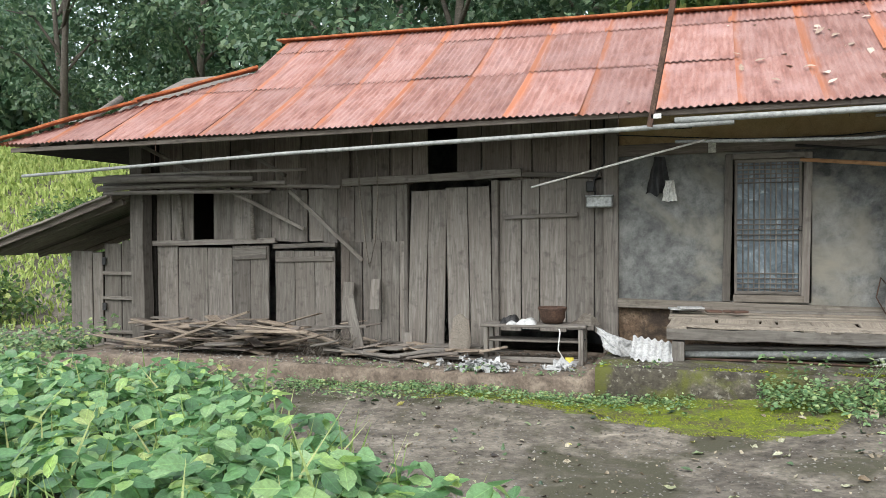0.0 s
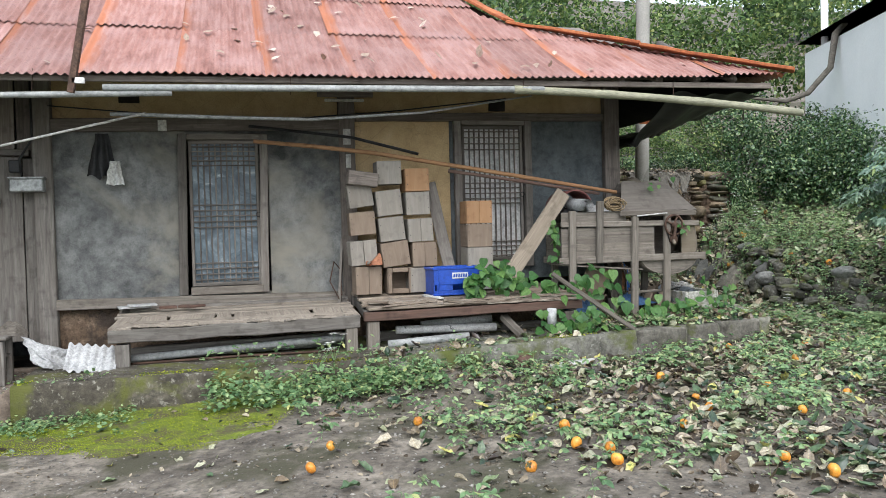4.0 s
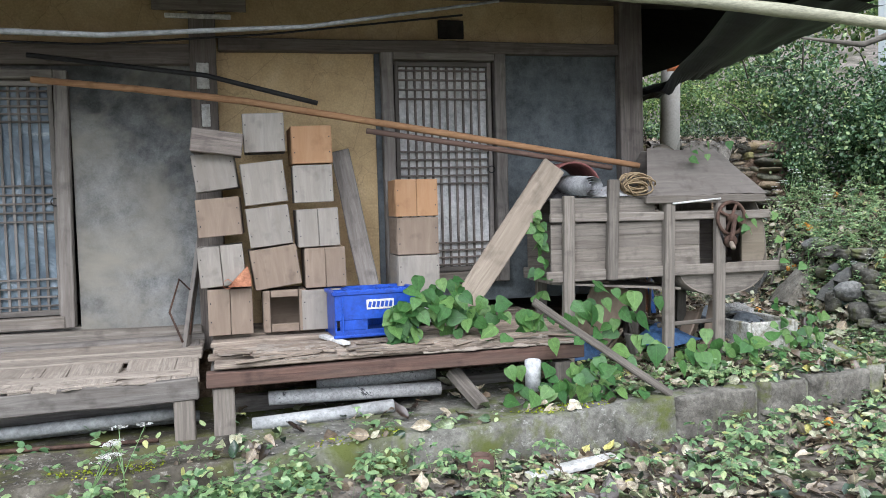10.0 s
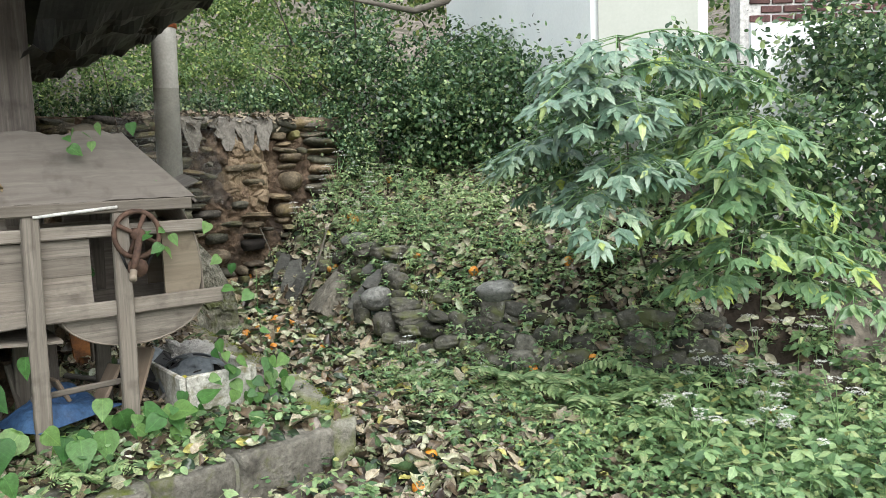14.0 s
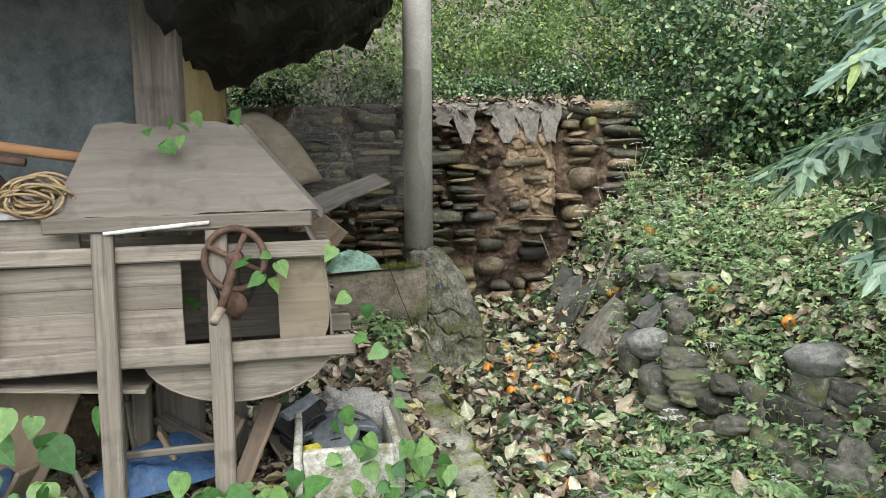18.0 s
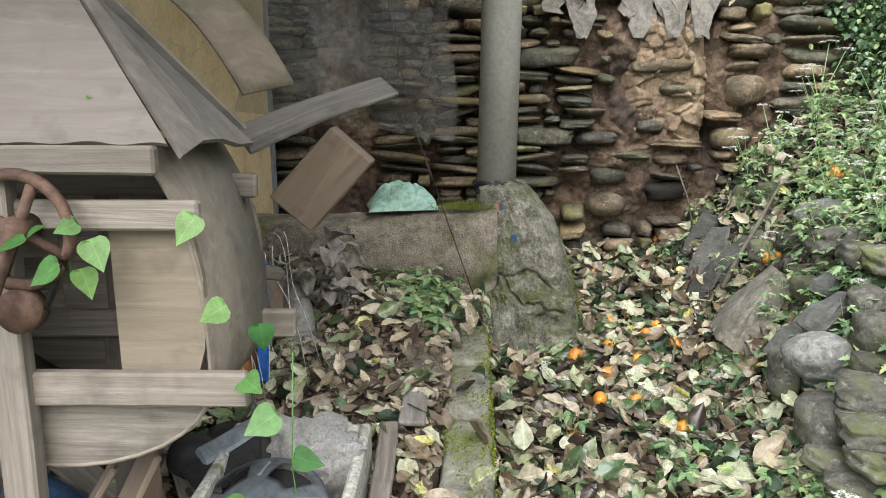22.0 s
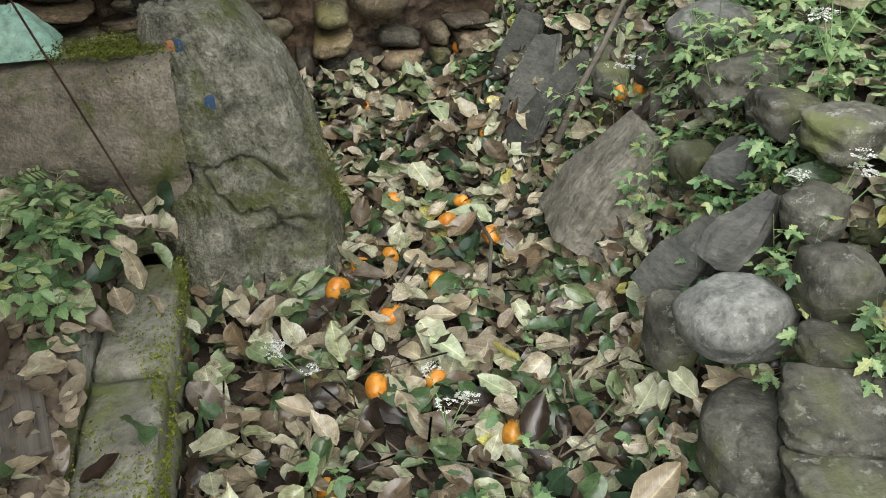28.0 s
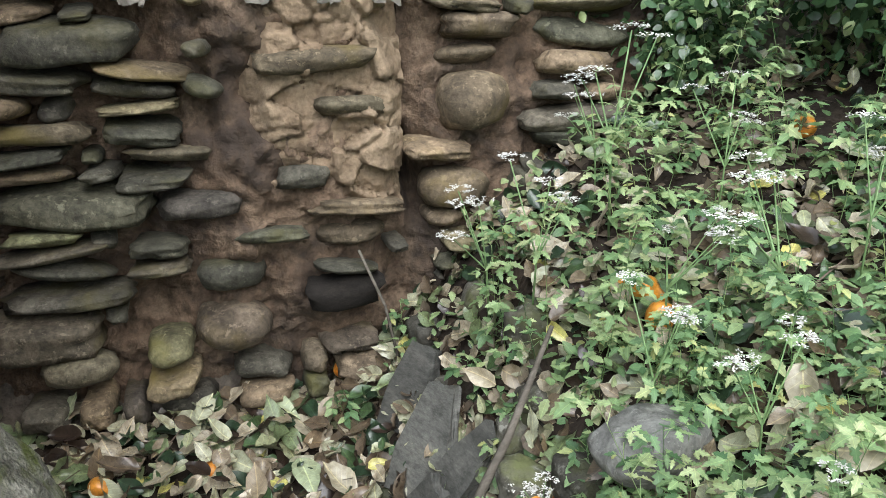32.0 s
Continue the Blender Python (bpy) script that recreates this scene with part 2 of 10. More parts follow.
BROWN = wood("brown_box_wood", (0.165, 0.125, 0.093), (0.255, 0.2, 0.153), (0.18, 0.135, 0.1), 0.35, 0.85, 0.35, 0.9, 1.08)
BOXGREY = wood("grey_box_board", (0.19, 0.173, 0.15), (0.29, 0.267, 0.235), (0.21, 0.183, 0.15), 0.35, 0.85, 0.35, 0.9, 1.08)
ORANGE = wood("orange_stained_wood", (0.29, 0.16, 0.08), (0.36, 0.22, 0.12), (0.32, 0.185, 0.1), 0.3, 0.85, 0.3, 0.92, 1.06)
DUSTY = wood("dusty_rotten_boards", (0.13, 0.11, 0.09), (0.36, 0.32, 0.265), (0.22, 0.185, 0.15), 1.2, 0.95, 0.9, 0.85, 1.12)
RUSTBEAM = wood("red_brown_beam", (0.06, 0.034, 0.026), (0.17, 0.1, 0.075), (0.11, 0.085, 0.07))
ROTTEN = wood("rotten_boards", (0.09, 0.07, 0.055), (0.40, 0.34, 0.27), (0.16, 0.12, 0.09), 1.5, 0.95, 0.9)
POLEWOOD = wood("orange_pole_wood", (0.2, 0.105, 0.05), (0.38, 0.225, 0.12), (0.28, 0.15, 0.075))
PLASTER = rough_mat("grey_plaster", [(0.36, (0.075, 0.079, 0.079)), (0.5, (0.14, 0.144, 0.14)), (0.66, (0.245, 0.249, 0.238))], 1.7, 0.95, 90, 0.3, 0.006, patch=(0.25, 0.235, 0.195), patch_scale=1.1, patch_at=(0.5, 0.7))
PLASTER_BLUE = rough_mat("blue_grey_plaster", [(0.3, (0.09, 0.105, 0.11)), (0.7, (0.155, 0.17, 0.175))], 2.0, 0.9, 80, 0.2, 0.004)
CLAY = rough_mat("ochre_clay", [(0.3, (0.46, 0.33, 0.17)), (0.5, (0.55, 0.41, 0.225)), (0.7, (0.61, 0.48, 0.29))], 2.0, 0.97, 70, 0.35, 0.006, cracks=3, crack_width=0.008, crack_depth=0.25, mottle=0.2)
CONCRETE = rough_mat("mossy_concrete", [(0.28, (0.06, 0.058, 0.047)), (0.5, (0.14, 0.136, 0.115)), (0.75, (0.25, 0.243, 0.21))], 5, 0.93, 70, 0.9, 0.02, patch=(0.075, 0.088, 0.022), patch_scale=2.6, patch_at=(0.47, 0.6), lichen=(0.3, 0.3, 0.27))
WARMSTONE = rough_mat("wall_stone", [(0.28, (0.06, 0.056, 0.048)), (0.5, (0.14, 0.13, 0.112)), (0.75, (0.29, 0.268, 0.23))], 7, 0.85, 60, 1.0, 0.012, mottle=0.95, lichen=(0.3, 0.28, 0.24), patch=(0.15, 0.135, 0.065), patch_scale=3.0, patch_at=(0.52, 0.7), low=0.55, high=1.15, hues=[(0.0, (0.6, 0.66, 0.56)), (0.25, (1.0, 1.0, 0.92)), (0.45, (1.25, 1.05, 0.8)), (0.6, (0.8, 0.86, 0.7)), (0.75, (0.45, 0.43, 0.43)), (0.9, (1.45, 1.18, 0.88)), (1.0, (0.8, 0.92, 0.56))], world=True)
BOULDER = rough_mat("grey_boulder", [(0.28, (0.032, 0.031, 0.025)), (0.5, (0.08, 0.076, 0.062)), (0.75, (0.175, 0.167, 0.14))], 6, 0.8, 75, 1.0, 0.012, patch=(0.075, 0.082, 0.034), patch_scale=3.2, patch_at=(0.5, 0.62), low=0.55, high=1.6, lichen=(0.25, 0.25, 0.22), mottle=0.95, world=True)
SLATE = rough_mat("dark_slate", [(0.28, (0.05, 0.05, 0.045)), (0.5, (0.1, 0.1, 0.09)), (0.75, (0.17, 0.166, 0.145))], 6, 0.7, 90, 0.5, 0.008, stretch=(1, 1, 3), low=0.75, high=1.3, world=True)
SLABSTONE = rough_mat("rough_tan_stone", [(0.28, (0.11, 0.1, 0.08)), (0.5, (0.21, 0.194, 0.158)), (0.75, (0.33, 0.305, 0.255))], 9, 0.92, 60, 1.0, 0.02, patch=(0.09, 0.095, 0.045), patch_scale=3.0, patch_at=(0.55, 0.7), world=True)
PIERMAT = rough_mat("cracked_pier_concrete", [(0.3, (0.075, 0.072, 0.056)), (0.5, (0.19, 0.184, 0.145)), (0.7, (0.36, 0.348, 0.29))], 11, 0.93, 120, 1.0, 0.035, patch=(0.075, 0.09, 0.02), patch_scale=3.2, patch_at=(0.5, 0.62), lichen=(0.23, 0.23, 0.195), mottle=0.95)
MUD = rough_mat("brown_mud", [(0.3, (0.075, 0.05, 0.034)), (0.5, (0.155, 0.108, 0.073)), (0.72, (0.27, 0.2, 0.14))], 6, 0.97, 45, 1.0, 0.03, patch=(0.05, 0.038, 0.03), patch_scale=2.2, patch_at=(0.48, 0.62), mottle=0.9)
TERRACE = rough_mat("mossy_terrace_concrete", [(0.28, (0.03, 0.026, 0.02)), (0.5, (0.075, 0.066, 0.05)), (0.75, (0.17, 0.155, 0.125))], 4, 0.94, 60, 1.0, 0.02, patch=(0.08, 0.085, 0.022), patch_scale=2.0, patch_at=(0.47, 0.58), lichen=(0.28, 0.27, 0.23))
GREYMETAL = rough_mat("dull_zinc", [(0.3, (0.25, 0.26, 0.255)), (0.7, (0.42, 0.43, 0.42))], 6, 0.5, 60, 0.1, 0.003, metal=0.5)
POLEGREY = rough_mat("grey_pole", [(0.3, (0.27, 0.262, 0.235)), (0.7, (0.34, 0.33, 0.3))], 3, 0.6, 60, 0.08, 0.003, mottle=0.15)
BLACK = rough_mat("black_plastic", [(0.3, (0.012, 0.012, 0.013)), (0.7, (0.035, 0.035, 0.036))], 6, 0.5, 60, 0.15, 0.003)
# near black: on rooms, hip linings and openings, shade put into the colour
DARKIN = rough_mat("near_black", [(0.3, (0.012, 0.01, 0.009)), (0.7, (0.03, 0.026, 0.022))], 3, 0.95, 40, 0.3, 0.01)
WHITE = rough_mat("dirty_white", [(0.3, (0.42, 0.41, 0.38)), (0.6, (0.66, 0.66, 0.63))], 5, 0.8, 60, 0.2, 0.004, patch=(0.3, 0.27, 0.21), patch_scale=3, patch_at=(0.58, 0.72))
PAPER = rough_mat("window_paper", [(0.3, (0.52, 0.52, 0.5)), (0.7, (0.7, 0.7, 0.68))], 3, 0.8, 50, 0.05, 0.002)
BLUE = rough_mat("blue_crate_plastic", [(0.3, (0.008, 0.045, 0.30)), (0.7, (0.014, 0.075, 0.42))], 3, 0.4, 60, 0.05, 0.002, spec=0.5)


# ---- building blocks ----
WORLD = {}


def place(ob, m, parent=None):
    """Set ob at the world pose m, under parent."""
    WORLD[ob.name] = m
    if parent:
        ob.parent = parent
        ob.matrix_basis = WORLD[parent.name].inverted() @ m
    else:
        ob.matrix_basis = m
    return ob


def thing(name, x, y, z, label, category, group="", kind="", rz=0):
    ob = new(name)
    ob.empty_display_size = 0.05
    place(ob, pose(x, y, z, 0, 0, rz))
    return tagged(ob, label, category, group, kind)


def to_mesh(name, bm, material, smooth=False):
    me = bpy.data.meshes.new(name)
    bm.to_mesh(me)
    bm.free()
    for m in material if isinstance(material, (list, tuple)) else [material]:
        me.materials.append(m)
    if smooth:
        me.shade_smooth()
    return me


def part(name, bm, material, parent=None, label="", m=Matrix(), smooth=False):
    ob = new(name, to_mesh(name, bm, material, smooth))
    place(ob, m, parent)
    return tagged(ob, label)


def block(lx, ly, lz, bevel=0.006, cuts=0, jitter=0.0, seed=0):
    """A box with worn edges, centred; the long way is cut so that it can warp."""
    bm = bmesh.new()
    bmesh.ops.create_cube(bm, size=1)
    bmesh.ops.scale(bm, vec=(lx, ly, lz), verts=bm.verts)
    if cuts:
        edges = [e for e in bm.edges if abs(e.verts[0].co.x - e.verts[1].co.x) > lx * 0.5]
        bmesh.ops.subdivide_edges(bm, edges=edges, cuts=cuts)
    if bevel:
        sharp = [e for e in bm.edges if e.calc_face_angle(0) > 0.5]
        bmesh.ops.bevel(bm, geom=sharp, offset=min(bevel, 0.3 * min(lx, ly, lz)), segments=1, affect="EDGES")
    if jitter:
        r = random.Random(seed)
        off = Vector((r.uniform(-50, 50), r.uniform(-50, 50), r.uniform(-50, 50)))
        for v in bm.verts:
            v.co += Vector(noise.noise_vector(v.co * 3.1 + off)) * jitter
    return bm


def along(p0, p1, up=(0, 0, 1)):
    """The pose whose x runs from p0 to p1, at their middle, with z near up."""
    a, b = Vector(p0), Vector(p1)
    x = (b - a).normalized()
    y = Vector(up).cross(x).normalized()
    z = x.cross(y)
    return Matrix.Translation((a + b) / 2) @ Matrix((x, y, z)).transposed().to_4x4()


SEED = [0]


def beam(name, p0, p1, w, h, material, parent=None, label="", up=(0, 0, 1), bevel=0.006, jitter=0.006):
    """A squared timber or a board from p0 to p1: w across, h along up."""
    SEED[0] += 1
    n = (Vector(p1) - Vector(p0)).length
    return part(name, block(n, w, h, bevel, min(6, int(n / 0.3)), jitter, SEED[0]), material, parent, label, along(p0, p1, up))


def tube(points, radii, sides=10, cap=True):
    """A round rod through the points."""
    bm = bmesh.new()
    rings = []
    pts = [Vector(p) for p in points]
    for i, p in enumerate(pts):
        d = (pts[min(i + 1, len(pts) - 1)] - pts[max(i - 1, 0)]).normalized()
        u = d.cross(Vector((0.3, 0.2, 1)) if abs(d.z) < 0.9 else Vector((1, 0.1, 0))).normalized()
        v = d.cross(u)
        r = radii[i] if isinstance(radii, (list, tuple)) else radii
        rings.append([bm.verts.new(p + (u * math.cos(a) + v * math.sin(a)) * r) for a in [2 * math.pi * k / sides for k in range(sides)]])
    for a, b in zip(rings, rings[1:]):
        for k in range(sides):
            bm.faces.new((a[k], a[(k + 1) % sides], b[(k + 1) % sides], b[k]))
    if cap:
        bm.faces.new(rings[0][::-1])
        bm.faces.new(rings[-1])
    return bm


def rod(name, points, radii, material, parent=None, label="", sides=10):
    return part(name, tube(points, radii, sides), material, parent, label, smooth=True)


def sheet(name, nu, nv, f, material, parent=None, label="", smooth=False, thick=0.0):
    """A surface from f(u, v), u and v from 0 to 1."""
    bm = bmesh.new()
    grid = [[bm.verts.new(f(i / nu, j / nv)) for i in range(nu + 1)] for j in range(nv + 1)]
    for j in range(nv):
        for i in range(nu):
            bm.faces.new((grid[j][i], grid[j][i + 1], grid[j + 1][i + 1], grid[j + 1][i]))
    if thick:
        bmesh.ops.recalc_face_normals(bm, faces=bm.faces)
        bmesh.ops.solidify(bm, geom=bm.faces[:], thickness=thick)
    return part(name, bm, material, parent, label, smooth=smooth)


def raw_mesh(name, verts, faces_size, faces, material, smooth=False):
    """A big mesh from arrays: faces all of one size."""
    me = bpy.data.meshes.new(name)
    nf = len(faces)
    me.vertices.add(len(verts))
    me.vertices.foreach_set("co", np.asarray(verts, dtype=np.float32).ravel())
    me.loops.add(nf * faces_size)
    me.loops.foreach_set("vertex_index", np.asarray(faces, dtype=np.int32).ravel())
    me.polygons.add(nf)
    me.polygons.foreach_set("loop_start", np.arange(0, nf * faces_size, faces_size, dtype=np.int32))
    me.update(calc_edges=True)
    me.materials.append(material)
    if smooth:
        me.shade_smooth()
    return me


def unit(v):
    return v / np.maximum(np.linalg.norm(v, axis=1, keepdims=True), 1e-9)


LEAF_OUTLINES = {
    "oval": [(0, 0), (0.2, 0.26), (0.48, 0.34), (0.78, 0.22), (1, 0)],
    "heart": [(0.05, 0), (-0.05, 0.13), (-0.06, 0.27), (0.06, 0.41), (0.24, 0.45), (0.46, 0.38), (0.72, 0.19), (1, 0)],
    "lance": [(0, 0), (0.25, 0.13), (0.55, 0.15), (0.8, 0.09), (1, 0)],
    "broad": [(0, 0), (0.05, 0.1), (0.15, 0.2), (0.3, 0.27), (0.46, 0.285), (0.64, 0.235), (0.8, 0.145), (0.91, 0.06), (1, 0)],
    "card": [(0, 0), (0.45, 0.3), (1, 0)],
    "lobed": [(0, 0), (0.12, 0.05), (0.3, 0.29), (0.4, 0.14), (0.55, 0.29), (0.63, 0.13), (0.78, 0.15), (1, 0)],
    "blade": [(0, 0), (0.2, 0.018), (0.6, 0.016), (1, 0)],
    "frond": [(0, 0), (0.15, 0.1), (0.36, 0.215), (0.5, 0.19), (0.58, 0.125), (0.78, 0.1), (1, 0)],
    "serrate": [(0, 0), (0.13, 0.2), (0.2, 0.18), (0.34, 0.31), (0.42, 0.25), (0.55, 0.3), (0.64, 0.21), (0.76, 0.19), (1, 0)],
    "round": [(0, 0), (0.1, 0.32), (0.42, 0.46), (0.8, 0.34), (1, 0)],
}


def leaf_cloud(name, pos, way, up, size, material, outline="oval", fold=0.25, curl=0.15, rng=None, crumple=0.0):
    """Many leaves in one mesh: pos the stalk ends, way the midribs, up the faces' normals."""
    rng = rng or np.random.default_rng(1)
    n = len(pos)
    way = unit(way)
    side = unit(np.cross(up, way))
    nor = np.cross(way, side)
    prof = LEAF_OUTLINES[outline]
    fo = fold * rng.uniform(0.3, 1.6, n)
    cu = curl * rng.uniform(-1.0, 1.8, n)
    rows = []
    size = np.asarray(size)
    for a, b in prof:
        mid = way * (a * size)[:, None] - nor * (cu * a * a * size)[:, None]
        if b == 0:
            rows.append([pos + mid])
        else:
            row = []
            for c in (1.0, 0.5, 0.0, -0.5, -1.0) if crumple else (1.0, 0.0, -1.0):
                q = pos + mid + side * (b * c * size)[:, None] + nor * (fo * b * c * c * size)[:, None]
                if crumple:
                    q = q + (nor * (rng.normal(0, crumple, n) * size * (0.3 + abs(c)))[:, None] + side * (rng.normal(0, crumple * 0.1, n) * size * abs(c))[:, None])
                row.append(q)
            rows.append(row)
    flat, index = [], []
    for r in rows:
        index.append(list(range(len(flat), len(flat) + len(r))))
        flat += r
    k = len(flat)
    verts = np.stack(flat, axis=1).reshape(-1, 3)
    tri = []
    for a, b in zip(index, index[1:]):
        if len(a) == 1:
            tri += [(a[0], b[i + 1], b[i]) for i in range(len(b) - 1)]
        elif len(b) == 1:
            tri += [(a[i], a[i + 1], b[0]) for i in range(len(a) - 1)]
        else:
            for i in range(len(a) - 1):
                tri += [(a[i], a[i + 1], b[i + 1]), (a[i], b[i + 1], b[i])]
    tri = np.array(tri)
    faces = (np.arange(n)[:, None, None] * k + tri[None]).reshape(-1, 3)
    me = raw_mesh(name, verts, 3, faces, material, outline != "card")
    flat_uv = []
    for a, b in prof:
        flat_uv += [(a, 0.5)] if b == 0 else [(a, 0.5 + b * c) for c in ((1.0, 0.5, 0.0, -0.5, -1.0) if crumple else (1.0, 0.0, -1.0))]
    uv = np.array(flat_uv, dtype=np.float32)[tri.ravel()]
    me.uv_layers.new(name="uv").data.foreach_set("uv", np.tile(uv, (n, 1)).ravel())
    return me


def scatter(n, rng, x0, x1, y0, y1):
    return np.stack([rng.uniform(x0, x1, n), rng.uniform(y0, y1, n)], axis=1)


# ---- the ground ----
def ground_z(x, y):
    x, y = np.asarray(x, float), np.asarray(y, float)
    z = np.interp(x, [-40, -9, -5, -0.3, 2.6, 7], [-0.4, -0.36, -0.2, -0.13, 0.0, 0.0])
    z = z + np.where(x > 5.4, np.interp(y, [8.2, 9.6, 10.5, 11.4, 11.8, 12.4], [0, 0.07, 0.115, 0.225, 0.3, 0.41]), 0)
    edge = np.interp(y, [0, 4, 6.5, 7.6, 8.9, 10.2, 12.4], [14, 11.5, 9.7, 8.6, 7.6, 7.32, 7.36])
    bank = np.interp(x - edge, [0, 0.12, 0.25, 0.4, 0.55, 0.85, 2, 5, 12, 40], [0, 0.09, 0.22, 0.42, 0.64, 0.86, 1.24, 1.95, 3.05, 9.0])
    z = z + bank * np.interp(y, [0, 5, 7.5, 9], [0.1, 0.35, 0.75, 1])
    behind = np.interp(y, [12.5, 12.75, 14, 17, 40, 120], [0.4, 1.75, 1.95, 2.6, 9, 30])
    z = np.where(y > 12.5, np.where(x > 3.2, np.maximum(z, behind), z), z)
    z = z + np.where(x < 0, np.interp(y, [13, 18, 26, 34, 60, 120], [0, 1.4, 4.6, 6.5, 12, 28]) * np.interp(x, [-9, 0], [1, 0.8]), np.interp(y, [17, 40, 120], [0, 4, 14]) * 0.5)
    z = z + 0.018 * np.sin(x * 2.3 + 1.1 * np.sin(y * 1.7)) + 0.015 * np.sin(y * 3.1 + x) + 0.008 * np.sin(7.3 * x) * np.sin(6.1 * y)
    return z


def steps_of(lo, hi, a, b, fine, far):
    inner = np.arange(a, b + 1e-6, fine)
    left, right, d = [], [], fine
    p = a
    while p > lo:
        d = min(d * 1.25, far)
        p -= d
        left.append(p)
    d, p = fine, b
    while p < hi:
        d = min(d * 1.25, far)
        p += d
        right.append(p)
    return np.array(left[::-1] + list(inner) + right)


DIRT = rough_mat("packed_yard_earth", [(0.3, (0.065, 0.055, 0.045)), (0.5, (0.145, 0.125, 0.102)), (0.72, (0.3, 0.262, 0.215))], 2.6, 0.95, 38, 1.0, 0.03, patch=(0.06, 0.056, 0.036), patch_scale=0.9, patch_at=(0.5, 0.6), mottle=0.9)
gx = steps_of(-400, 400, -10, 11, 0.11, 30)
gy = steps_of(-400, 600, -1, 14, 0.11, 30)
GX, GY = np.meshgrid(gx, gy)
nx, ny = len(gx), len(gy)
idx = np.arange(nx * ny).reshape(ny, nx)
quads = np.stack([idx[:-1, :-1], idx[:-1, 1:], idx[1:, 1:], idx[1:, :-1]], axis=-1).reshape(-1, 4)
ground = new("ground", raw_mesh("ground", np.stack([GX, GY, ground_z(GX, GY)], axis=-1).reshape(-1, 3), 4, quads, DIRT, True))
tagged(ground, "packed grey-brown earth yard rising to leaf-strewn banks", "ground", "", "structure")


def front_edge(x):
    return float(np.interp(x, [-9, -1.1, 1.5, 4.5, 6.3], [8.05, 8.0, 8.06, 8.26, 8.5]))


def terrace_z(x, y):
    z = np.interp(x, [-9, -7.6, -1.15, -1.1, 1.8, 4.5, 6.3], [-0.2, 0.0, 0.03, 0.15, 0.165, 0.24, 0.25])
    z = z + 0.19 * np.clip((y - 8.6) / 2.0, 0, 1) * np.clip((x - 3.8) / 1.5, 0, 1)
    return float(z + np.clip((y - 10.2) / 0.85, 0, 1) * (0.09 + 0.13 * np.clip((6.1 - x) / 0.6, 0, 1)) * np.clip((x - 4.6) / 0.4, 0, 1))


def slab(name, x0, x1, y_at, y1, label, material, cell=0.15, drop=0.6):
    """A terrace slab whose top follows terrace_z, with a rough front."""
    bm = bmesh.new()
    nu, nv = max(2, int((x1 - x0) / cell)), max(2, int((y1 - 8.2) / cell))
    rows = []
    for j in range(-3, nv + 1):
        row = []
        for i in range(nu + 1):
            x = x0 + (x1 - x0) * i / nu
            ye = y_at(x) + 0.03 * noise.noise(Vector((x * 1.7, 3, 0))) + 0.012 * noise.noise(Vector((x * 9, 8, 0)))
            y = ye + (y1 - ye) * max(j, 0) / nv
            z = terrace_z(x, y) + 0.012 * noise.noise(Vector((x * 2, y * 2, 1))) + 0.006 * noise.noise(Vector((x * 11, y * 11, 1)))
            if j < 0:
                z -= (0.025, 0.2, drop)[-j - 1]
                y -= (0.02, 0.03, 0.035)[-j - 1] + 0.015 * noise.noise(Vector((x * 4, z * 5, 2)))
            row.append(bm.verts.new((x, y, z)))
        rows.append(row)
    for a, b in zip(rows, rows[1:]):
        for i in range(nu):
            bm.faces.new((a[i], a[i + 1], b[i + 1], b[i]))
    for side in (0, -1):
        low = [r[side] for r in rows]
        base = [bm.verts.new((v.co.x, v.co.y, -0.6)) for v in low]
        for k in range(len(low) - 1):
            q = (low[k], low[k + 1], base[k + 1], base[k])
            bm.faces.new(q if side == 0 else q[::-1])
    bmesh.ops.recalc_face_normals(bm, faces=bm.faces)
    return tagged(part(name, bm, material, smooth=True), label, "terrace", "", "structure")


SOIL = rough_mat("terrace_soil", [(0.3, (0.085, 0.064, 0.05)), (0.5, (0.175, 0.138, 0.108)), (0.72, (0.3, 0.245, 0.195))], 5, 0.96, 60, 0.8, 0.015)
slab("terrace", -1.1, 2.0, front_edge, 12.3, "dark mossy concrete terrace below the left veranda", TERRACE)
slab("terrace", 2.0, 6.13, front_edge, 12.3, "grey mossy concrete terrace in front of the rooms", CONCRETE)
slab("ledge", -8.3, -1.1, front_edge, 9.75, "low earth ledge under the wooden wall", SOIL)
def rough_block(lx, ly, lz, seed, rough=0.02):
    """A worn masonry block: chipped edges, uneven faces; its long way is x."""
    bm = bmesh.new()
    bmesh.ops.create_cube(bm, size=1)
    bmesh.ops.subdivide_edges(bm, edges=bm.edges[:], cuts=11, use_grid_fill=True)
    off = Vector((seed * 3.3, seed * 7.7, seed * 1.3))
    for v in bm.verts:
        c = v.co * 2
        k = max(abs(c.x), abs(c.y), abs(c.z))
        e = sorted((abs(c.x), abs(c.y), abs(c.z)))[1]
        p = Vector((c.x * lx / 2, c.y * ly / 2, c.z * lz / 2))
        worn = max(0.0, e / k - 0.72) / 0.28
        p *= 1 - 0.05 * worn * worn * (1 + noise.noise(p * 9 + off))
        v.co = p + Vector(noise.noise_vector(p * 6 + off)) * rough * 0.6 + Vector(noise.noise_vector(p * 17 + off)) * rough * 0.35 + Vector(noise.noise_vector(p * 45 + off)) * rough * 0.15
    return bm


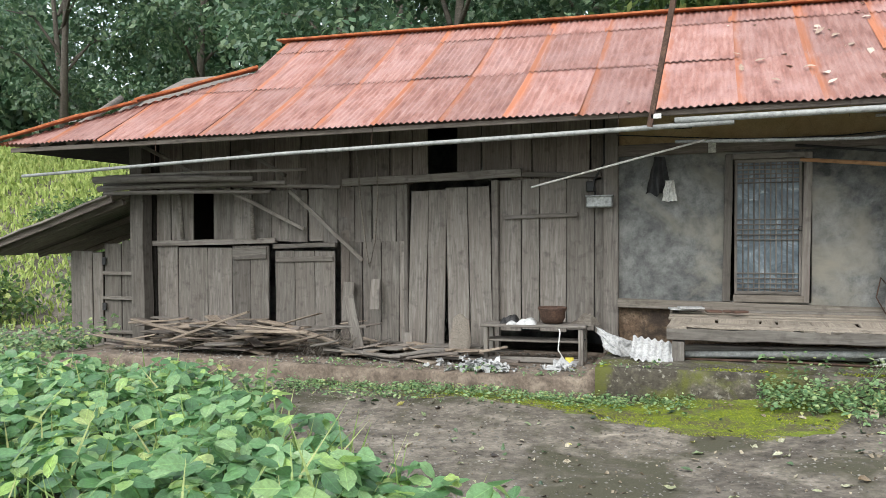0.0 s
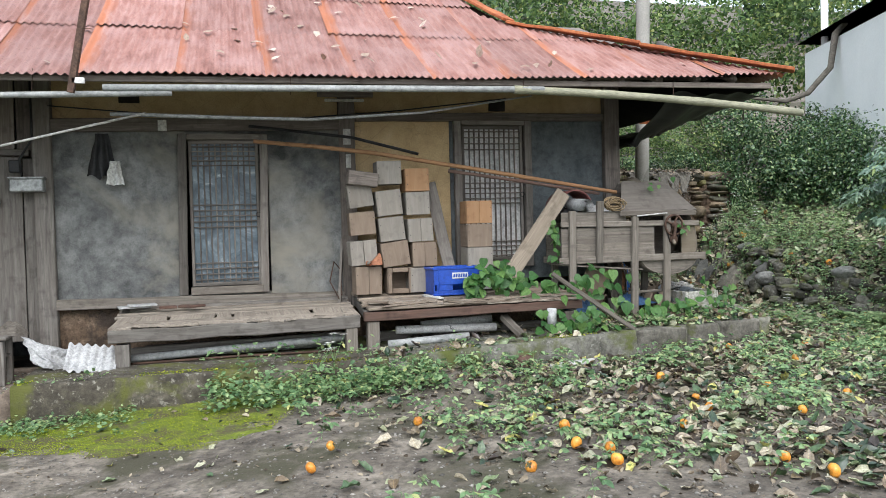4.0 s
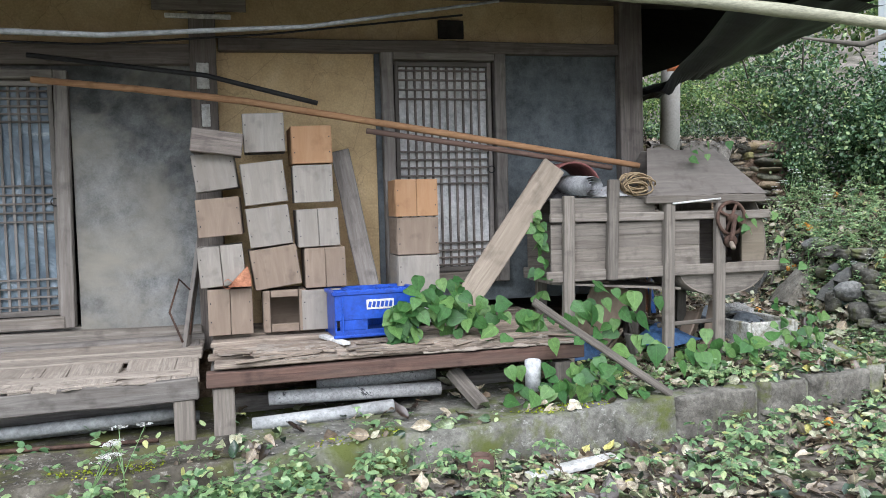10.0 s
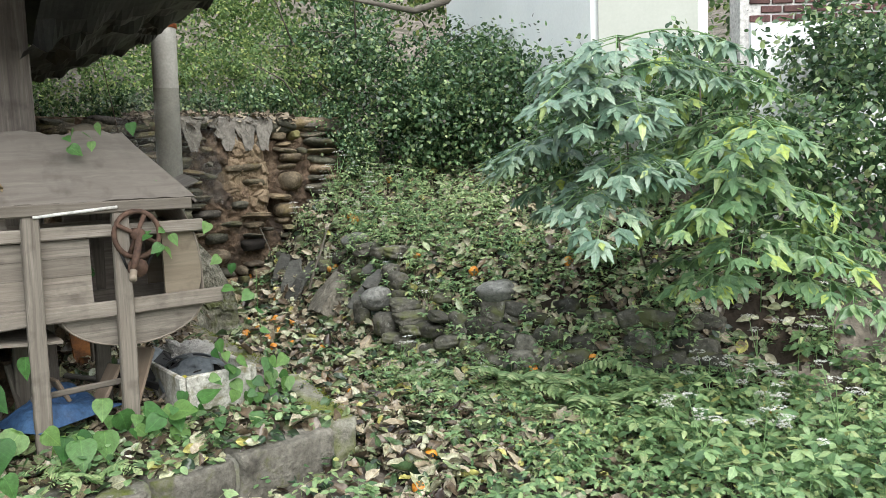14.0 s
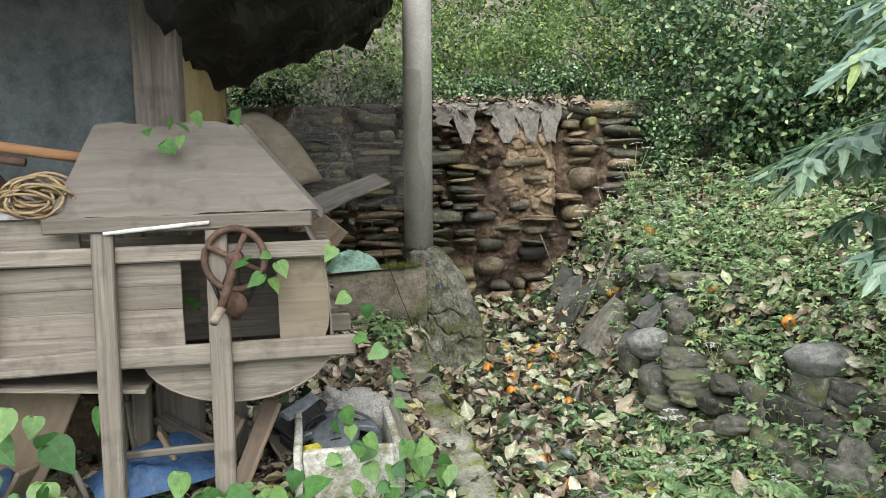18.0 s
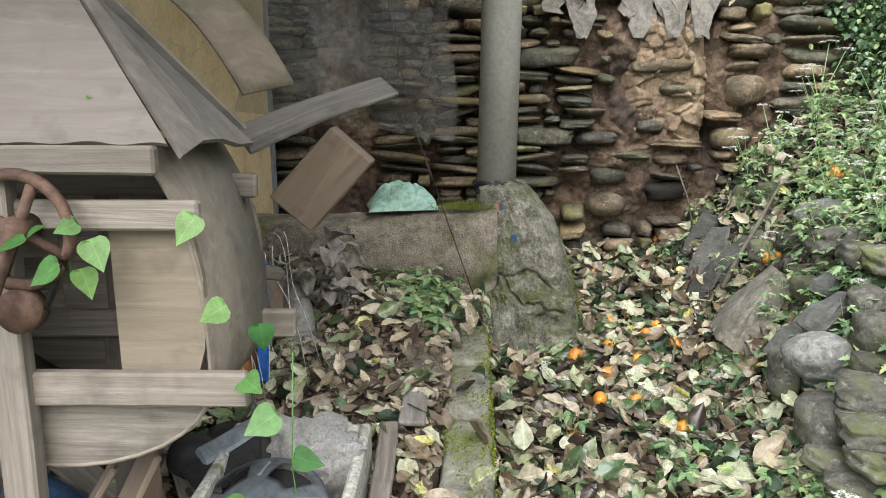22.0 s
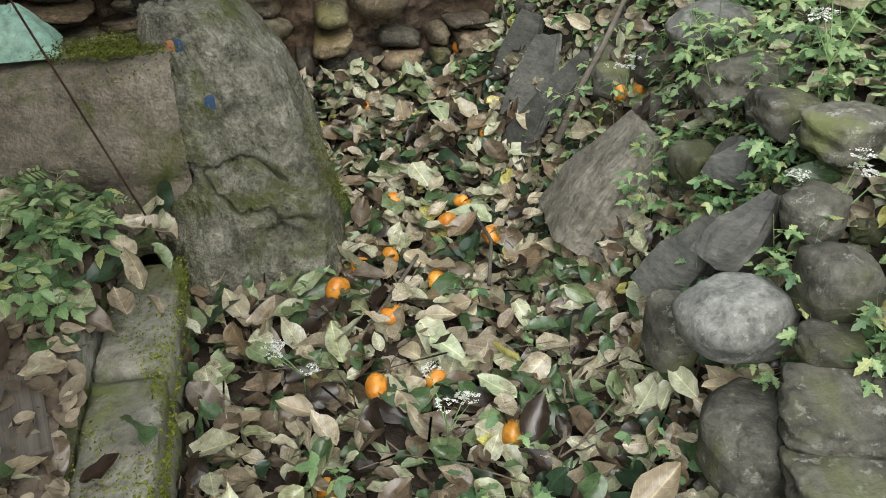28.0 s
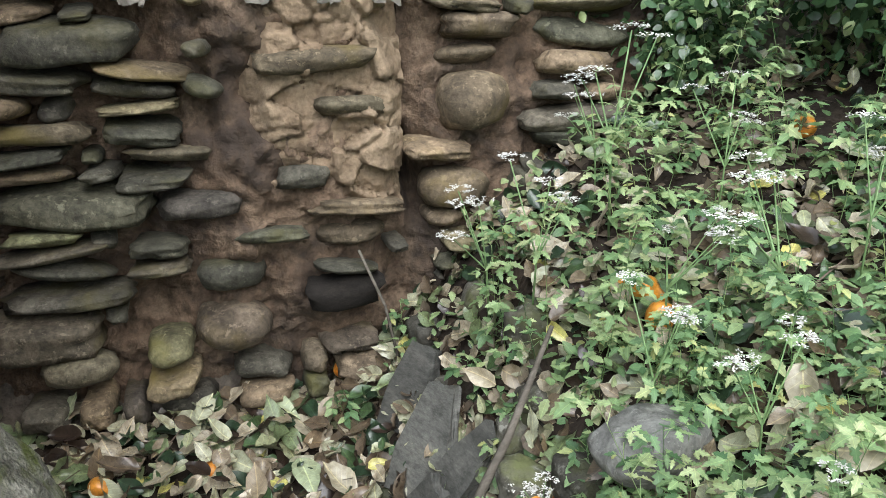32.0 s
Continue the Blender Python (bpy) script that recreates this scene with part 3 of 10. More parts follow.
curb = thing("terrace_curb", 6.22, 9.7, 0.3, "mossy concrete curb along the terrace end", "curb", "", "structure")
for k, (ya, yb) in enumerate([(8.5, 9.28), (9.3, 10.02), (10.04, 10.5), (10.52, 10.98)]):
    za, zb = np.interp([ya, yb], [8.5, 9.3, 11], [0.27, 0.37, 0.42])
    part("curb_stone", rough_block(yb - ya, 0.17, 0.4, k + 1, 0.024), CURBMAT, curb, "", along((6.215, ya, za - 0.2), (6.225, yb, zb - 0.2)), True)

edging = thing("terrace_edging", 4.1, 8.2, 0.1, "rough mossy edging blocks at the terrace corner", "edging", "", "structure")
xe_, ke_ = 4.55, 0
while xe_ < 6.05:
    le_ = min((0.62, 0.41, 0.55, 0.36, 0.48)[ke_ % 5], 6.12 - xe_)
    ya_, yb_ = front_edge(xe_), front_edge(xe_ + le_)
    za_ = terrace_z(xe_ + le_ / 2, 8.3)
    part("edging_block", rough_block(le_ - 0.004, 0.19, 0.27, ke_ + 9, 0.03), EDGEMAT, edging, "", along((xe_, ya_ + 0.05, za_ - 0.13 + 0.006 * (ke_ % 3)), (xe_ + le_, yb_ + 0.05, za_ - 0.13)), True)
    xe_ += le_
    ke_ += 1

# humus, coloured extra dark to deepen the shade in gaps between leaves
HUMUS = rough_mat("humus_gap_shade", [(0.3, (0.016, 0.012, 0.009)), (0.5, (0.035, 0.026, 0.019)), (0.72, (0.07, 0.052, 0.038))], 6, 0.97, 50, 0.9, 0.02)
tagged(sheet("passage_soil", 70, 100, lambda u, v: (6.31 + 3.4 * u, 6.9 + 5.52 * v, float(ground_z(6.31 + 3.4 * u, 6.9 + 5.52 * v)) + 0.012 - 0.05 * max(0.0, 1 - 5.52 * v / (0.7 + 0.6 * noise.noise(Vector((u * 9, 1, 0))))) - 0.1 * max(0.0, (u - 0.85) / 0.15)), HUMUS, None, "", True), "humus under the fallen leaves of the passage and bank, darkened for the shade in their gaps", "soil", "", "structure")
tagged(sheet("terrace_soil", 26, 40, lambda u, v: (4.3 + 1.82 * u, 8.75 + 2.4 * v, terrace_z(4.3 + 1.82 * u, 8.75 + 2.4 * v) + 0.02 + 0.015 * noise.noise(Vector((u * 9, v * 9, 0)))), SOIL, None, "", True), "dark soil lying on the terrace end", "soil", "", "structure")

# ---- the house ----
FY = 9.62
EAVE_Y, EAVE_Z, RIDGE_Y, RIDGE_Z = 8.15, 2.72, 11.0, 4.36


def wall_box(name, x0, x1, y0, y1, z0, z1, material, label, parent=None):
    bm = block(x1 - x0, y1 - y0, z1 - z0, 0.004, 0, 0)
    ob = part(name, bm, material, parent, "", pose((x0 + x1) / 2, (y0 + y1) / 2, (z0 + z1) / 2))
    return tagged(ob, label, "" if parent else "wall", "", "" if parent else "structure")


def holed_wall(name, x0, x1, z0, z1, hole, y, thick, material, label):
    """A wall in one mesh with one opening through it."""
    hx0, hx1, hz0, hz1 = hole
    xs, zs = sorted({x0, hx0, hx1, x1}), sorted({z0, hz0, hz1, z1})
    bm = bmesh.new()
    for i in range(len(xs) - 1):
        for j in range(len(zs) - 1):
            if xs[i] == hx0 and zs[j] == hz0:
                continue
            ret = bmesh.ops.create_cube(bm, size=1)
            bmesh.ops.scale(bm, vec=(xs[i + 1] - xs[i], thick, zs[j + 1] - zs[j]), verts=ret["verts"])
            bmesh.ops.translate(bm, vec=((xs[i] + xs[i + 1]) / 2, y + thick / 2, (zs[j] + zs[j + 1]) / 2), verts=ret["verts"])
    bmesh.ops.remove_doubles(bm, verts=bm.verts, dist=0.0005)
    seen, inner = {}, []
    for f in bm.faces:
        key = tuple(round(c, 3) for c in f.calc_center_median())
        if key in seen:
            inner += [f, seen[key]]
        seen[key] = f
    bmesh.ops.delete(bm, geom=inner, context="FACES_ONLY")
    return tagged(part(name, bm, material), label, "wall", "", "structure")


W1 = (0.14, 1.04, 0.70, 2.36)
W2 = (3.08, 4.0, 0.86, 2.53)
holed_wall("wall_front_middle", -1.06, 1.8, 0.62, 2.5, W1, FY, 0.14, PLASTER, "blotchy grey cement plaster wall between dark posts")
holed_wall("wall_front_right", 3.04, 4.9, 0.72, 2.53, W2, FY + 0.03, 0.14, PLASTER_BLUE, "blue-grey plaster wall beside the lattice door")
wall_box("wall_front_clay", 1.96, 3.04, FY + 0.04, FY + 0.16, 0.6, 2.53, CLAY, "cracked ochre clay wall panel")
wall_box("wall_upper_clay", -1.06, 5.0, FY + 0.05, FY + 0.17, 2.5, 3.3, CLAY, "ochre clay band under the eaves")
wall_box("wall_side", 4.93, 5.05, 9.75, 12.0, 0.3, 3.3, CLAY, "ochre clay side wall")
wall_box("wall_back", -7.7, 5.05, 12.0, 12.12, -0.3, 3.3, PLASTER, "plain back wall")
# DARKIN walls and ceiling carry the darkness of the rooms in their colour
wall_box("wall_inner_left", -1.14, -1.06, 9.78, 12.0, 0.0, 3.3, DARKIN, "inner partition wall, coloured near black for the dark room")
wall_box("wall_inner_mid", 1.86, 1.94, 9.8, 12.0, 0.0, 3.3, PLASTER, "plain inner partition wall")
wall_box("wall_left_end", -7.7, -7.6, 9.6, 12.0, -0.3, 3.3, DARKIN, "end wall of the store, coloured near black for the dark inside")
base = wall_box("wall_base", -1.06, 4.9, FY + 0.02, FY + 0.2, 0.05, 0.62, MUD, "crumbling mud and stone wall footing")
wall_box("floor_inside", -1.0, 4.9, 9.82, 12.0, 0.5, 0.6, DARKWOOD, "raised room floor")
wall_box("ceiling", -7.6, 4.9, 9.8, 12.0, 3.0, 3.06, DARKIN, "boarded ceiling, coloured near black for the dark inside")

frame_ = thing("house_frame", 0, FY, 0.1, "dark weathered timber posts and beams of the house", "timber frame", "", "structure")
beam("post", (-1.13, FY, 0.05), (-1.13, FY, 2.95), 0.17, 0.16, OLD, frame_, up=(0, 1, 0))
beam("post", (1.88, FY + 0.02, 0.5), (1.88, FY + 0.02, 3.0), 0.17, 0.16, DARKWOOD, frame_, up=(0, 1, 0))
beam("post", (5.0, FY + 0.05, 0.2), (5.0, FY + 0.05, 3.0), 0.19, 0.18, DARKWOOD, frame_, up=(0, 1, 0))
beam("post", (-7.72, 9.45, -0.35), (-7.74, 9.45, 2.75), 0.22, 0.2, OLD, frame_, up=(0, 1, 0), jitter=0.02)
beam("post", (-4.6, FY + 0.04, 0.0), (-4.6, FY + 0.04, 2.9), 0.13, 0.12, DARKWOOD, frame_, up=(0, 1, 0))
beam("lintel", (-1.05, FY - 0.02, 2.44), (1.8, FY - 0.02, 2.47), 0.1, 0.13, DARKWOOD, frame_)
beam("lintel", (1.98, FY + 0.0, 2.55), (4.9, FY + 0.02, 2.57), 0.1, 0.085, DARKWOOD, frame_)
beam("wall_plate", (-8.4, FY, 2.96), (5.6, FY + 0.02, 3.0), 0.17, 0.17, DARKWOOD, frame_)
beam("sill", (-1.05, FY - 0.03, 0.66), (1.8, FY - 0.03, 0.62), 0.12, 0.1, PALE, frame_)
beam("purlin", (-8.6, 8.75, 2.82), (6.0, 8.75, 2.92), 0.11, 0.11, DARKWOOD, frame_)


def roof_z(x, y):
    """Height of the front slope: it sags a little between the hips."""
    v = (y - EAVE_Y) / (RIDGE_Y - EAVE_Y)
    lo = np.interp(x, [-8.9, -6, -1.0, 2.5, 6.25], [2.68, 2.67, 2.69, 2.72, 2.82])
    hi = np.interp(x, [-6.2, 3.6], [4.43, 4.27])
    return float(lo + (hi - lo) * v) - 0.05 * math.sin(math.pi * max(0, min(1, v)))


def rust_sheet():
    m, nt, b = build_nodes("rusty_red_roof_sheet")
    obj = shift(nt, coords(nt, (1, 1, 1)), 19)
    st = nt.nodes.new("ShaderNodeVectorMath")
    st.operation = "MULTIPLY"
    st.inputs[1].default_value = (5, 0.9, 0.9)
    nt.links.new(obj, st.inputs[0])
    streak = noise_tex(nt, st.outputs[0], 2.4, 5, 0.65, 0.3)
    blot = noise_tex(nt, obj, 2.0, 5, 0.6)
    fine = noise_tex(nt, obj, 38, 3, 0.6)
    col = ramp(nt, streak, [(0.3, (0.16, 0.06, 0.045)), (0.5, (0.27, 0.125, 0.1)), (0.72, (0.38, 0.225, 0.195))])
    col = mix(nt, ramp(nt, blot, [(0.45, (0, 0, 0)), (0.68, (0.75, 0.75, 0.75))]), col, (0.34, 0.20, 0.18))
    col = mix(nt, ramp(nt, fine, [(0.55, (0, 0, 0)), (0.72, (0.5, 0.5, 0.5))]), col, (0.12, 0.05, 0.04))
    uv = nt.nodes.new("ShaderNodeUVMap")
    sep = nt.nodes.new("ShaderNodeSeparateXYZ")
    nt.links.new(uv.outputs[0], sep.inputs[0])
    e = nt.nodes.new("ShaderNodeMath")
    e.operation = "MULTIPLY_ADD"
    e.inputs[1].default_value = 0.30
    nt.links.new(streak, e.inputs[0])
    nt.links.new(sep.outputs[0], e.inputs[2])
    edge = ramp(nt, e.outputs[0], [(0.2, (1, 1, 1)), (0.32, (0, 0, 0))])
    col = mix(nt, mix(nt, 1, edge, (0.8, 0.8, 0.8), "MULTIPLY"), col, (0.37, 0.12, 0.045))
    nt.links.new(vary(nt, col, 0.82, 1.15), b.inputs["Base Color"])
    b.inputs["Roughness"].default_value = 0.62
    b.inputs["Metallic"].default_value = 0.05
    bump(nt, b, fine, 0.3, 0.004)
    return m


RUST = rust_sheet()
ORUST = rough_mat("bright_orange_rust", [(0.3, (0.20, 0.06, 0.03)), (0.5, (0.4, 0.12, 0.045)), (0.72, (0.5, 0.2, 0.085))], 5, 0.8, 60, 0.3, 0.005)
roof = thing("roof", 0, RIDGE_Y, 3.0, "rusty red corrugated iron hipped roof with fallen leaves", "roof", "", "structure")


def corrugated(name, x0, x1, low, high, surf, parent, material, wave=0.072, amp=0.011, lift=0.0, per=6, nv=3):
    """One corrugated sheet; low(x) and high(x) bound it up the slope, surf gives the point."""
    n = max(2, int((x1 - x0) / wave * per))
    bm = bmesh.new()
    uvl = bm.loops.layers.uv.new("uv")
    rows = []
    sag = random.uniform(-0.012, 0.012)
    for j in range(nv + 1):
        row = []
        for i in range(n + 1):
            x = x0 + (x1 - x0) * i / n
            a, b = low(x), high(x)
            s = a + (b - a) * j / nv
            p = Vector(surf(x, s))
            p.z += amp * math.sin(2 * math.pi * x / wave) + lift + (sag + 0.012 * noise.noise(Vector((x * 1.5, 0, lift * 50)))) * (1 - j / nv)
            row.append(bm.verts.new(p))
        rows.append(row)
    for j in range(nv):
        for i in range(n):
            f = bm.faces.new((rows[j][i], rows[j][i + 1], rows[j + 1][i + 1], rows[j + 1][i]))
            f.smooth = True
            for loop, (du, dv) in zip(f.loops, ((0, 0), (1, 0), (1, 1), (0, 1))):
                loop[uvl].uv = ((i + du) / n, (j + dv) / nv)
    return part(name, bm, material, parent)


def top_front(x):
    return float(np.interp(x, [-8.95, -6.2, -6.19, 3.6, 3.61, 3.95, 6.3], [EAVE_Y + 0.03, 10.0, RIDGE_Y, RIDGE_Y, 10.4, 10.0, EAVE_Y + 0.03]))


xs = list(np.arange(-8.9, 6.25, 0.757)) + [6.25]
for i in range(len(xs) - 1):
    a, b = xs[i], xs[i + 1] + (0.05 if i < len(xs) - 2 else 0)
    for k, (f0, f1) in enumerate(((0, 0.47), (0.45, 0.87), (0.85, 1.0))):
        y0, y1 = EAVE_Y + f0 * 2.85, EAVE_Y + f1 * 2.85
        ws = max(top_front(a), top_front(b), top_front((a + b) / 2))
        if y0 > ws - 0.06:
            continue
        xa, xb = a, b
        grid = [x for x in np.linspace(a, b, 40) if top_front(x) > y0 + 0.03]
        if len(grid) < 3:
            continue
        xa, xb = grid[0], grid[-1]
        corrugated("roof_sheet", xa, xb, lambda x: y0, lambda x: min(y1, max(y0 + 0.01, top_front(x))), lambda x, s: (x, s, roof_z(x, s)), roof, RUST, lift=0.012 * k + 0.004 * (i % 2))
# hip ends, back slope and gable
for s, xe, xh, xr in ((-1, -8.9, -6.2, -6.19), (1, 6.25, 3.95, 3.6)):
    ze, zh = roof_z(xe, EAVE_Y), roof_z(xh, 10.0)
    n = 5
    for i in range(n):
        ya, yb = EAVE_Y + (13.85 - EAVE_Y) * i / n, EAVE_Y + (13.85 - EAVE_Y) * (i + 1) / n

        def reach(y):
            return float(np.interp(y, [EAVE_Y, 10.0, 12.0, 13.85], [0.02, 1, 1, 0.02]))

        def hipsurf(y, f, xe=xe, xh=xh, ze=ze, zh=zh):
            return (xe + (xh - xe) * f, y, ze + (zh - ze) * f)
        corrugated("roof_sheet", ya, yb, lambda y: 0.0, reach, hipsurf, roof, RUST, nv=2)
    bm = bmesh.new()
    tri = [bm.verts.new(p) for p in ((xh, 10.0, zh - 0.02), (xh, 12.0, zh - 0.02), (xr, RIDGE_Y, roof_z(xr, RIDGE_Y) - 0.02))]
    bm.faces.new(tri if s > 0 else tri[::-1])
    bmesh.ops.solidify(bm, geom=bm.faces[:], thickness=0.02)
    part("gable", bm, RUSTBEAM, roof)
corrugated("roof_sheet", -6.2, 3.6, lambda x: RIDGE_Y, lambda x: 13.85, lambda x, s: (x, s, roof_z(x, 2 * RIDGE_Y - s)), roof, RUST, per=3)
for pts, r in (([(-6.35, RIDGE_Y, 4.47), (-2.7, RIDGE_Y, 4.42), (0.5, RIDGE_Y, 4.36), (3.62, RIDGE_Y, 4.32)], 0.05),):
    for p, q in zip(pts, pts[1:]):
        beam("ridge_cap", p, (q[0] + 0.03, q[1], q[2]), 0.22, 0.03, ORUST, roof, "bright orange rust ridge cap", jitter=0.015)
for p, q in (((-8.98, 8.08, 2.73), (-7.5, 9.12, 3.33)), ((-7.52, 9.1, 3.33), (-6.15, 10.03, 3.86)), ((6.35, 8.1, 2.86), (5.1, 9.08, 3.30)), ((5.12, 9.06, 3.31), (3.9, 10.03, 3.74)), ((3.9, 10.0, 3.76), (3.6, 11.0, 4.32))):
    beam("hip_cap", p, q, 0.18, 0.035, ORUST, roof, "bright orange rust hip cap", jitter=0.02)
for i in range(34):
    x = -8.3 + i * 0.425
    if x > 5.9:
        break
    r = 0.045 + 0.012 * noise.noise(Vector((i, 0, 0)))
    zz = roof_z(x, 8.3) - 0.09
    rod("rafter", [(x, 8.26, zz), (x + 0.02, 9.0, roof_z(x, 9.0) - 0.1), (x, 9.75, roof_z(x, 9.75) - 0.1)], [r, r * 1.05, r], DARKWOOD, roof, sides=8)
beam("eave_board", (-8.8, 8.24, 2.61), (6.15, 8.24, 2.72), 0.03, 0.055, DARKWOOD, roof)
def hip_reach(v):
    return float(np.interp(v, [0, 0.32, 0.68, 1], [0.03, 1, 1, 0.03]))


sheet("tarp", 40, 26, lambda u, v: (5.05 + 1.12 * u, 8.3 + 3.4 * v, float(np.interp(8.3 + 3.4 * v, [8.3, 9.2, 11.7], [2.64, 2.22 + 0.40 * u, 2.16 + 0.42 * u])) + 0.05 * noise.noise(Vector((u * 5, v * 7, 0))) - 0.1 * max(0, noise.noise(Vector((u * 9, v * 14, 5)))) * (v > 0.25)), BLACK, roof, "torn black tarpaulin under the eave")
# hip linings in DARKIN: shade under the roof ends, painted in
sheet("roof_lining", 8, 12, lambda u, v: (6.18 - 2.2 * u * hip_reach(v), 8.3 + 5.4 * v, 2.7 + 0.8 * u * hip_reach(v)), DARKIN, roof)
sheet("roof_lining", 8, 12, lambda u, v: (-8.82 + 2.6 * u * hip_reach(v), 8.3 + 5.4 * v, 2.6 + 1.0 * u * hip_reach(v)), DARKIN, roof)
sheet("roof_lining", 24, 6, lambda u, v: (-8.7 + 14.8 * u, 8.25 + 1.9 * v, roof_z(-8.7 + 14.8 * u, 8.25 + 1.9 * v) - 0.045 - max(0, (abs(-8.7 + 14.8 * u + 1.3) - 6.2)) * 0.42 * v * 0.9), DARKWOOD, roof)


# lattice doors
def lattice(name, hole, y, sticks, clusters, bars, backing, label, lean=0.0):
    x0, x1, z0, z1 = hole
    win = thing(name, (x0 + x1) / 2, y, z0, label, "lattice door", "", "structure")
    fw = 0.085
    beam("outer_jamb", (x0 + fw / 2 - lean, y - 0.01, z0), (x0 + fw / 2, y - 0.01, z1), fw, 0.1, OLD, win, up=(0, 1, 0))
    beam("outer_jamb", (x1 - fw / 2 - lean, y - 0.01, z0), (x1 - fw / 2, y - 0.01, z1), fw, 0.1, OLD, win, up=(0, 1, 0))
    beam("head", (x0 + fw, y - 0.01, z1 - 0.03), (x1 - fw, y - 0.01, z1 - 0.03), 0.1, 0.06, OLD, win)
    beam("threshold", (x0 + fw, y - 0.01, z0 + 0.04), (x1 - fw, y - 0.01, z0 + 0.04), 0.12, 0.08, PALE, win)
    a, b, c, d = x0 + fw + 0.012, x1 - fw - 0.012, z0 + 0.085, z1 - 0.065
    st = 0.035
    leaf = part("door_leaf", block(d - c, st, 0.03, 0.003), OLD, win, "", pose(a + st / 2, y + 0.005, (c + d) / 2, 0, 90, 0))
    part("stile", block(d - c, st, 0.03, 0.003), OLD, leaf, "", pose(b - st / 2, y + 0.005, (c + d) / 2, 0, 90, 0))
    part("rail", block(b - a, 0.03, st, 0.003), OLD, leaf, "", pose((a + b) / 2, y + 0.004, c + st / 2))
    part("rail", block(b - a, 0.03, st, 0.003), OLD, leaf, "", pose((a + b) / 2, y + 0.004, d - st / 2))
    w, h = b - a - 2 * st, d - c - 2 * st
    vb, hb = None, None
    for i in range(sticks):
        x = a + st + w * (i + 1) / (sticks + 1)
        m = pose(x, y + 0.008, (c + d) / 2, 0, 90, 0)
        if vb is None:
            vb = part("lattice_bar", block(h, 0.014, 0.016, 0.002), bars, leaf, "", m)
        else:
            place(tagged(new("lattice_bar", vb.data)), m, leaf)
    for f0, f1, n in clusters:
        for i in range(n):
            z = d - st - h * (f0 + (f1 - f0) * i / max(1, n - 1))
            m = pose((a + b) / 2, y + 0.002, z)
            if hb is None:
                hb = part("lattice_bar", block(w, 0.014, 0.013, 0.002), bars, leaf, "", m)
            else:
                place(tagged(new("lattice_bar", hb.data)), m, leaf)
    for f0, f1, mat_, lab in backing:
        z1_, z0_ = d - st - h * f0, d - st - h * f1
        sheet("backing_sheet", 14, 14, lambda u, v: (a + st + w * u, y + 0.026 + 0.006 * noise.noise(Vector((u * 5, v * 9, f0))), z0_ + (z1_ - z0_) * v), mat_, leaf, lab, True)
    part("ring_pull", tube([(b - st / 2 + 0.025 * math.cos(t), y - 0.025, (c + d) / 2 - 0.02 + 0.025 * math.sin(t)) for t in np.linspace(0, 6.28, 12)], 0.004, 6), BLACK, leaf)
    return win


def film_mat():
    m, nt, b = build_nodes("blue_grey_plastic_film")
    v = coords(nt, (1, 1, 1))
    n1 = noise_tex(nt, v, 4, 5, 0.6, 1.5)
    col = ramp(nt, n1, [(0.3, (0.045, 0.065, 0.085)), (0.5, (0.1, 0.14, 0.17)), (0.62, (0.18, 0.23, 0.265)), (0.72, (0.45, 0.5, 0.52))])
    nt.links.new(col, b.inputs["Base Color"])
    b.inputs["Roughness"].default_value = 0.3
    bump(nt, b, n1, 0.6, 0.03)
    return m


FILM = film_mat()
lattice("window_1", W1, FY, 10, ((0.02, 0.155, 5), (0.44, 0.6, 5), (0.86, 0.98, 4)), OLD,
        ((0.0, 1.0, FILM, "crumpled blue-grey plastic film"),), "weathered lattice door with blue-grey plastic film behind the bars", 0.03)
lattice("window_2", W2, FY + 0.03, 10, ((0.02, 0.16, 4), (0.42, 0.58, 5), (0.88, 0.99, 4)), DARKWOOD, ((0.0, 1.0, PAPER, "white door paper"),), "weathered lattice door with white paper behind the bars")

# ---- the boarded store front ----
store = thing("wall_store_front", -4.3, FY, 0.05, "grey weathered vertical board wall of the store", "board wall", "", "structure")


def boards(x0, x1, z0, z1, parent, material=OLD, width=0.3, y=FY, name="board", seed=1, ragged=0.03):
    r = random.Random(seed)
    x = x0
    while x < x1 - 0.03:
        w = min(width * r.uniform(0.7, 1.25), x1 - x)
        if x1 - x - w < 0.08:
            w = x1 - x
        top, low = z1 + r.uniform(-ragged, ragged), z0 + r.uniform(-ragged, ragged)
        dy = r.uniform(-0.012, 0.012)
        beam(name, (x + w / 2 + r.uniform(-0.01, 0.01), y + dy, low), (x + w / 2 + r.uniform(-0.006, 0.006), y + dy, top), w - r.uniform(0.006, 0.016), 0.028, material, parent, up=(0, 1, 0), bevel=0.003, jitter=0.006)
        x += w


boards(-7.58, -6.34, 0.05, 1.32, store, width=0.42, seed=3)
boards(-7.58, -6.96, 1.36, 2.1, store, width=0.3, seed=4)
boards(-6.64, -5.7, 1.4, 2.1, store, width=0.32, seed=5)
boards(-5.7, -3.74, 1.38, 2.1, store, width=0.3, seed=7)
boards(-4.62, -3.74, 0.05, 1.4, store, width=0.33, seed=8)
boards(-2.5, -1.2, 0.3, 2.14, store, width=0.3, seed=9)
boards(-7.58, -5.2, 2.1, 2.95, store, DARKWOOD, 0.4, FY + 0.06, seed=10)
boards(-5.2, -3.45, 2.12, 2.95, store, DARKWOOD, 0.33, FY + 0.05, seed=11)
boards(-3.05, -1.2, 2.16, 2.95, store, DARKWOOD, 0.33, FY + 0.05, seed=12)
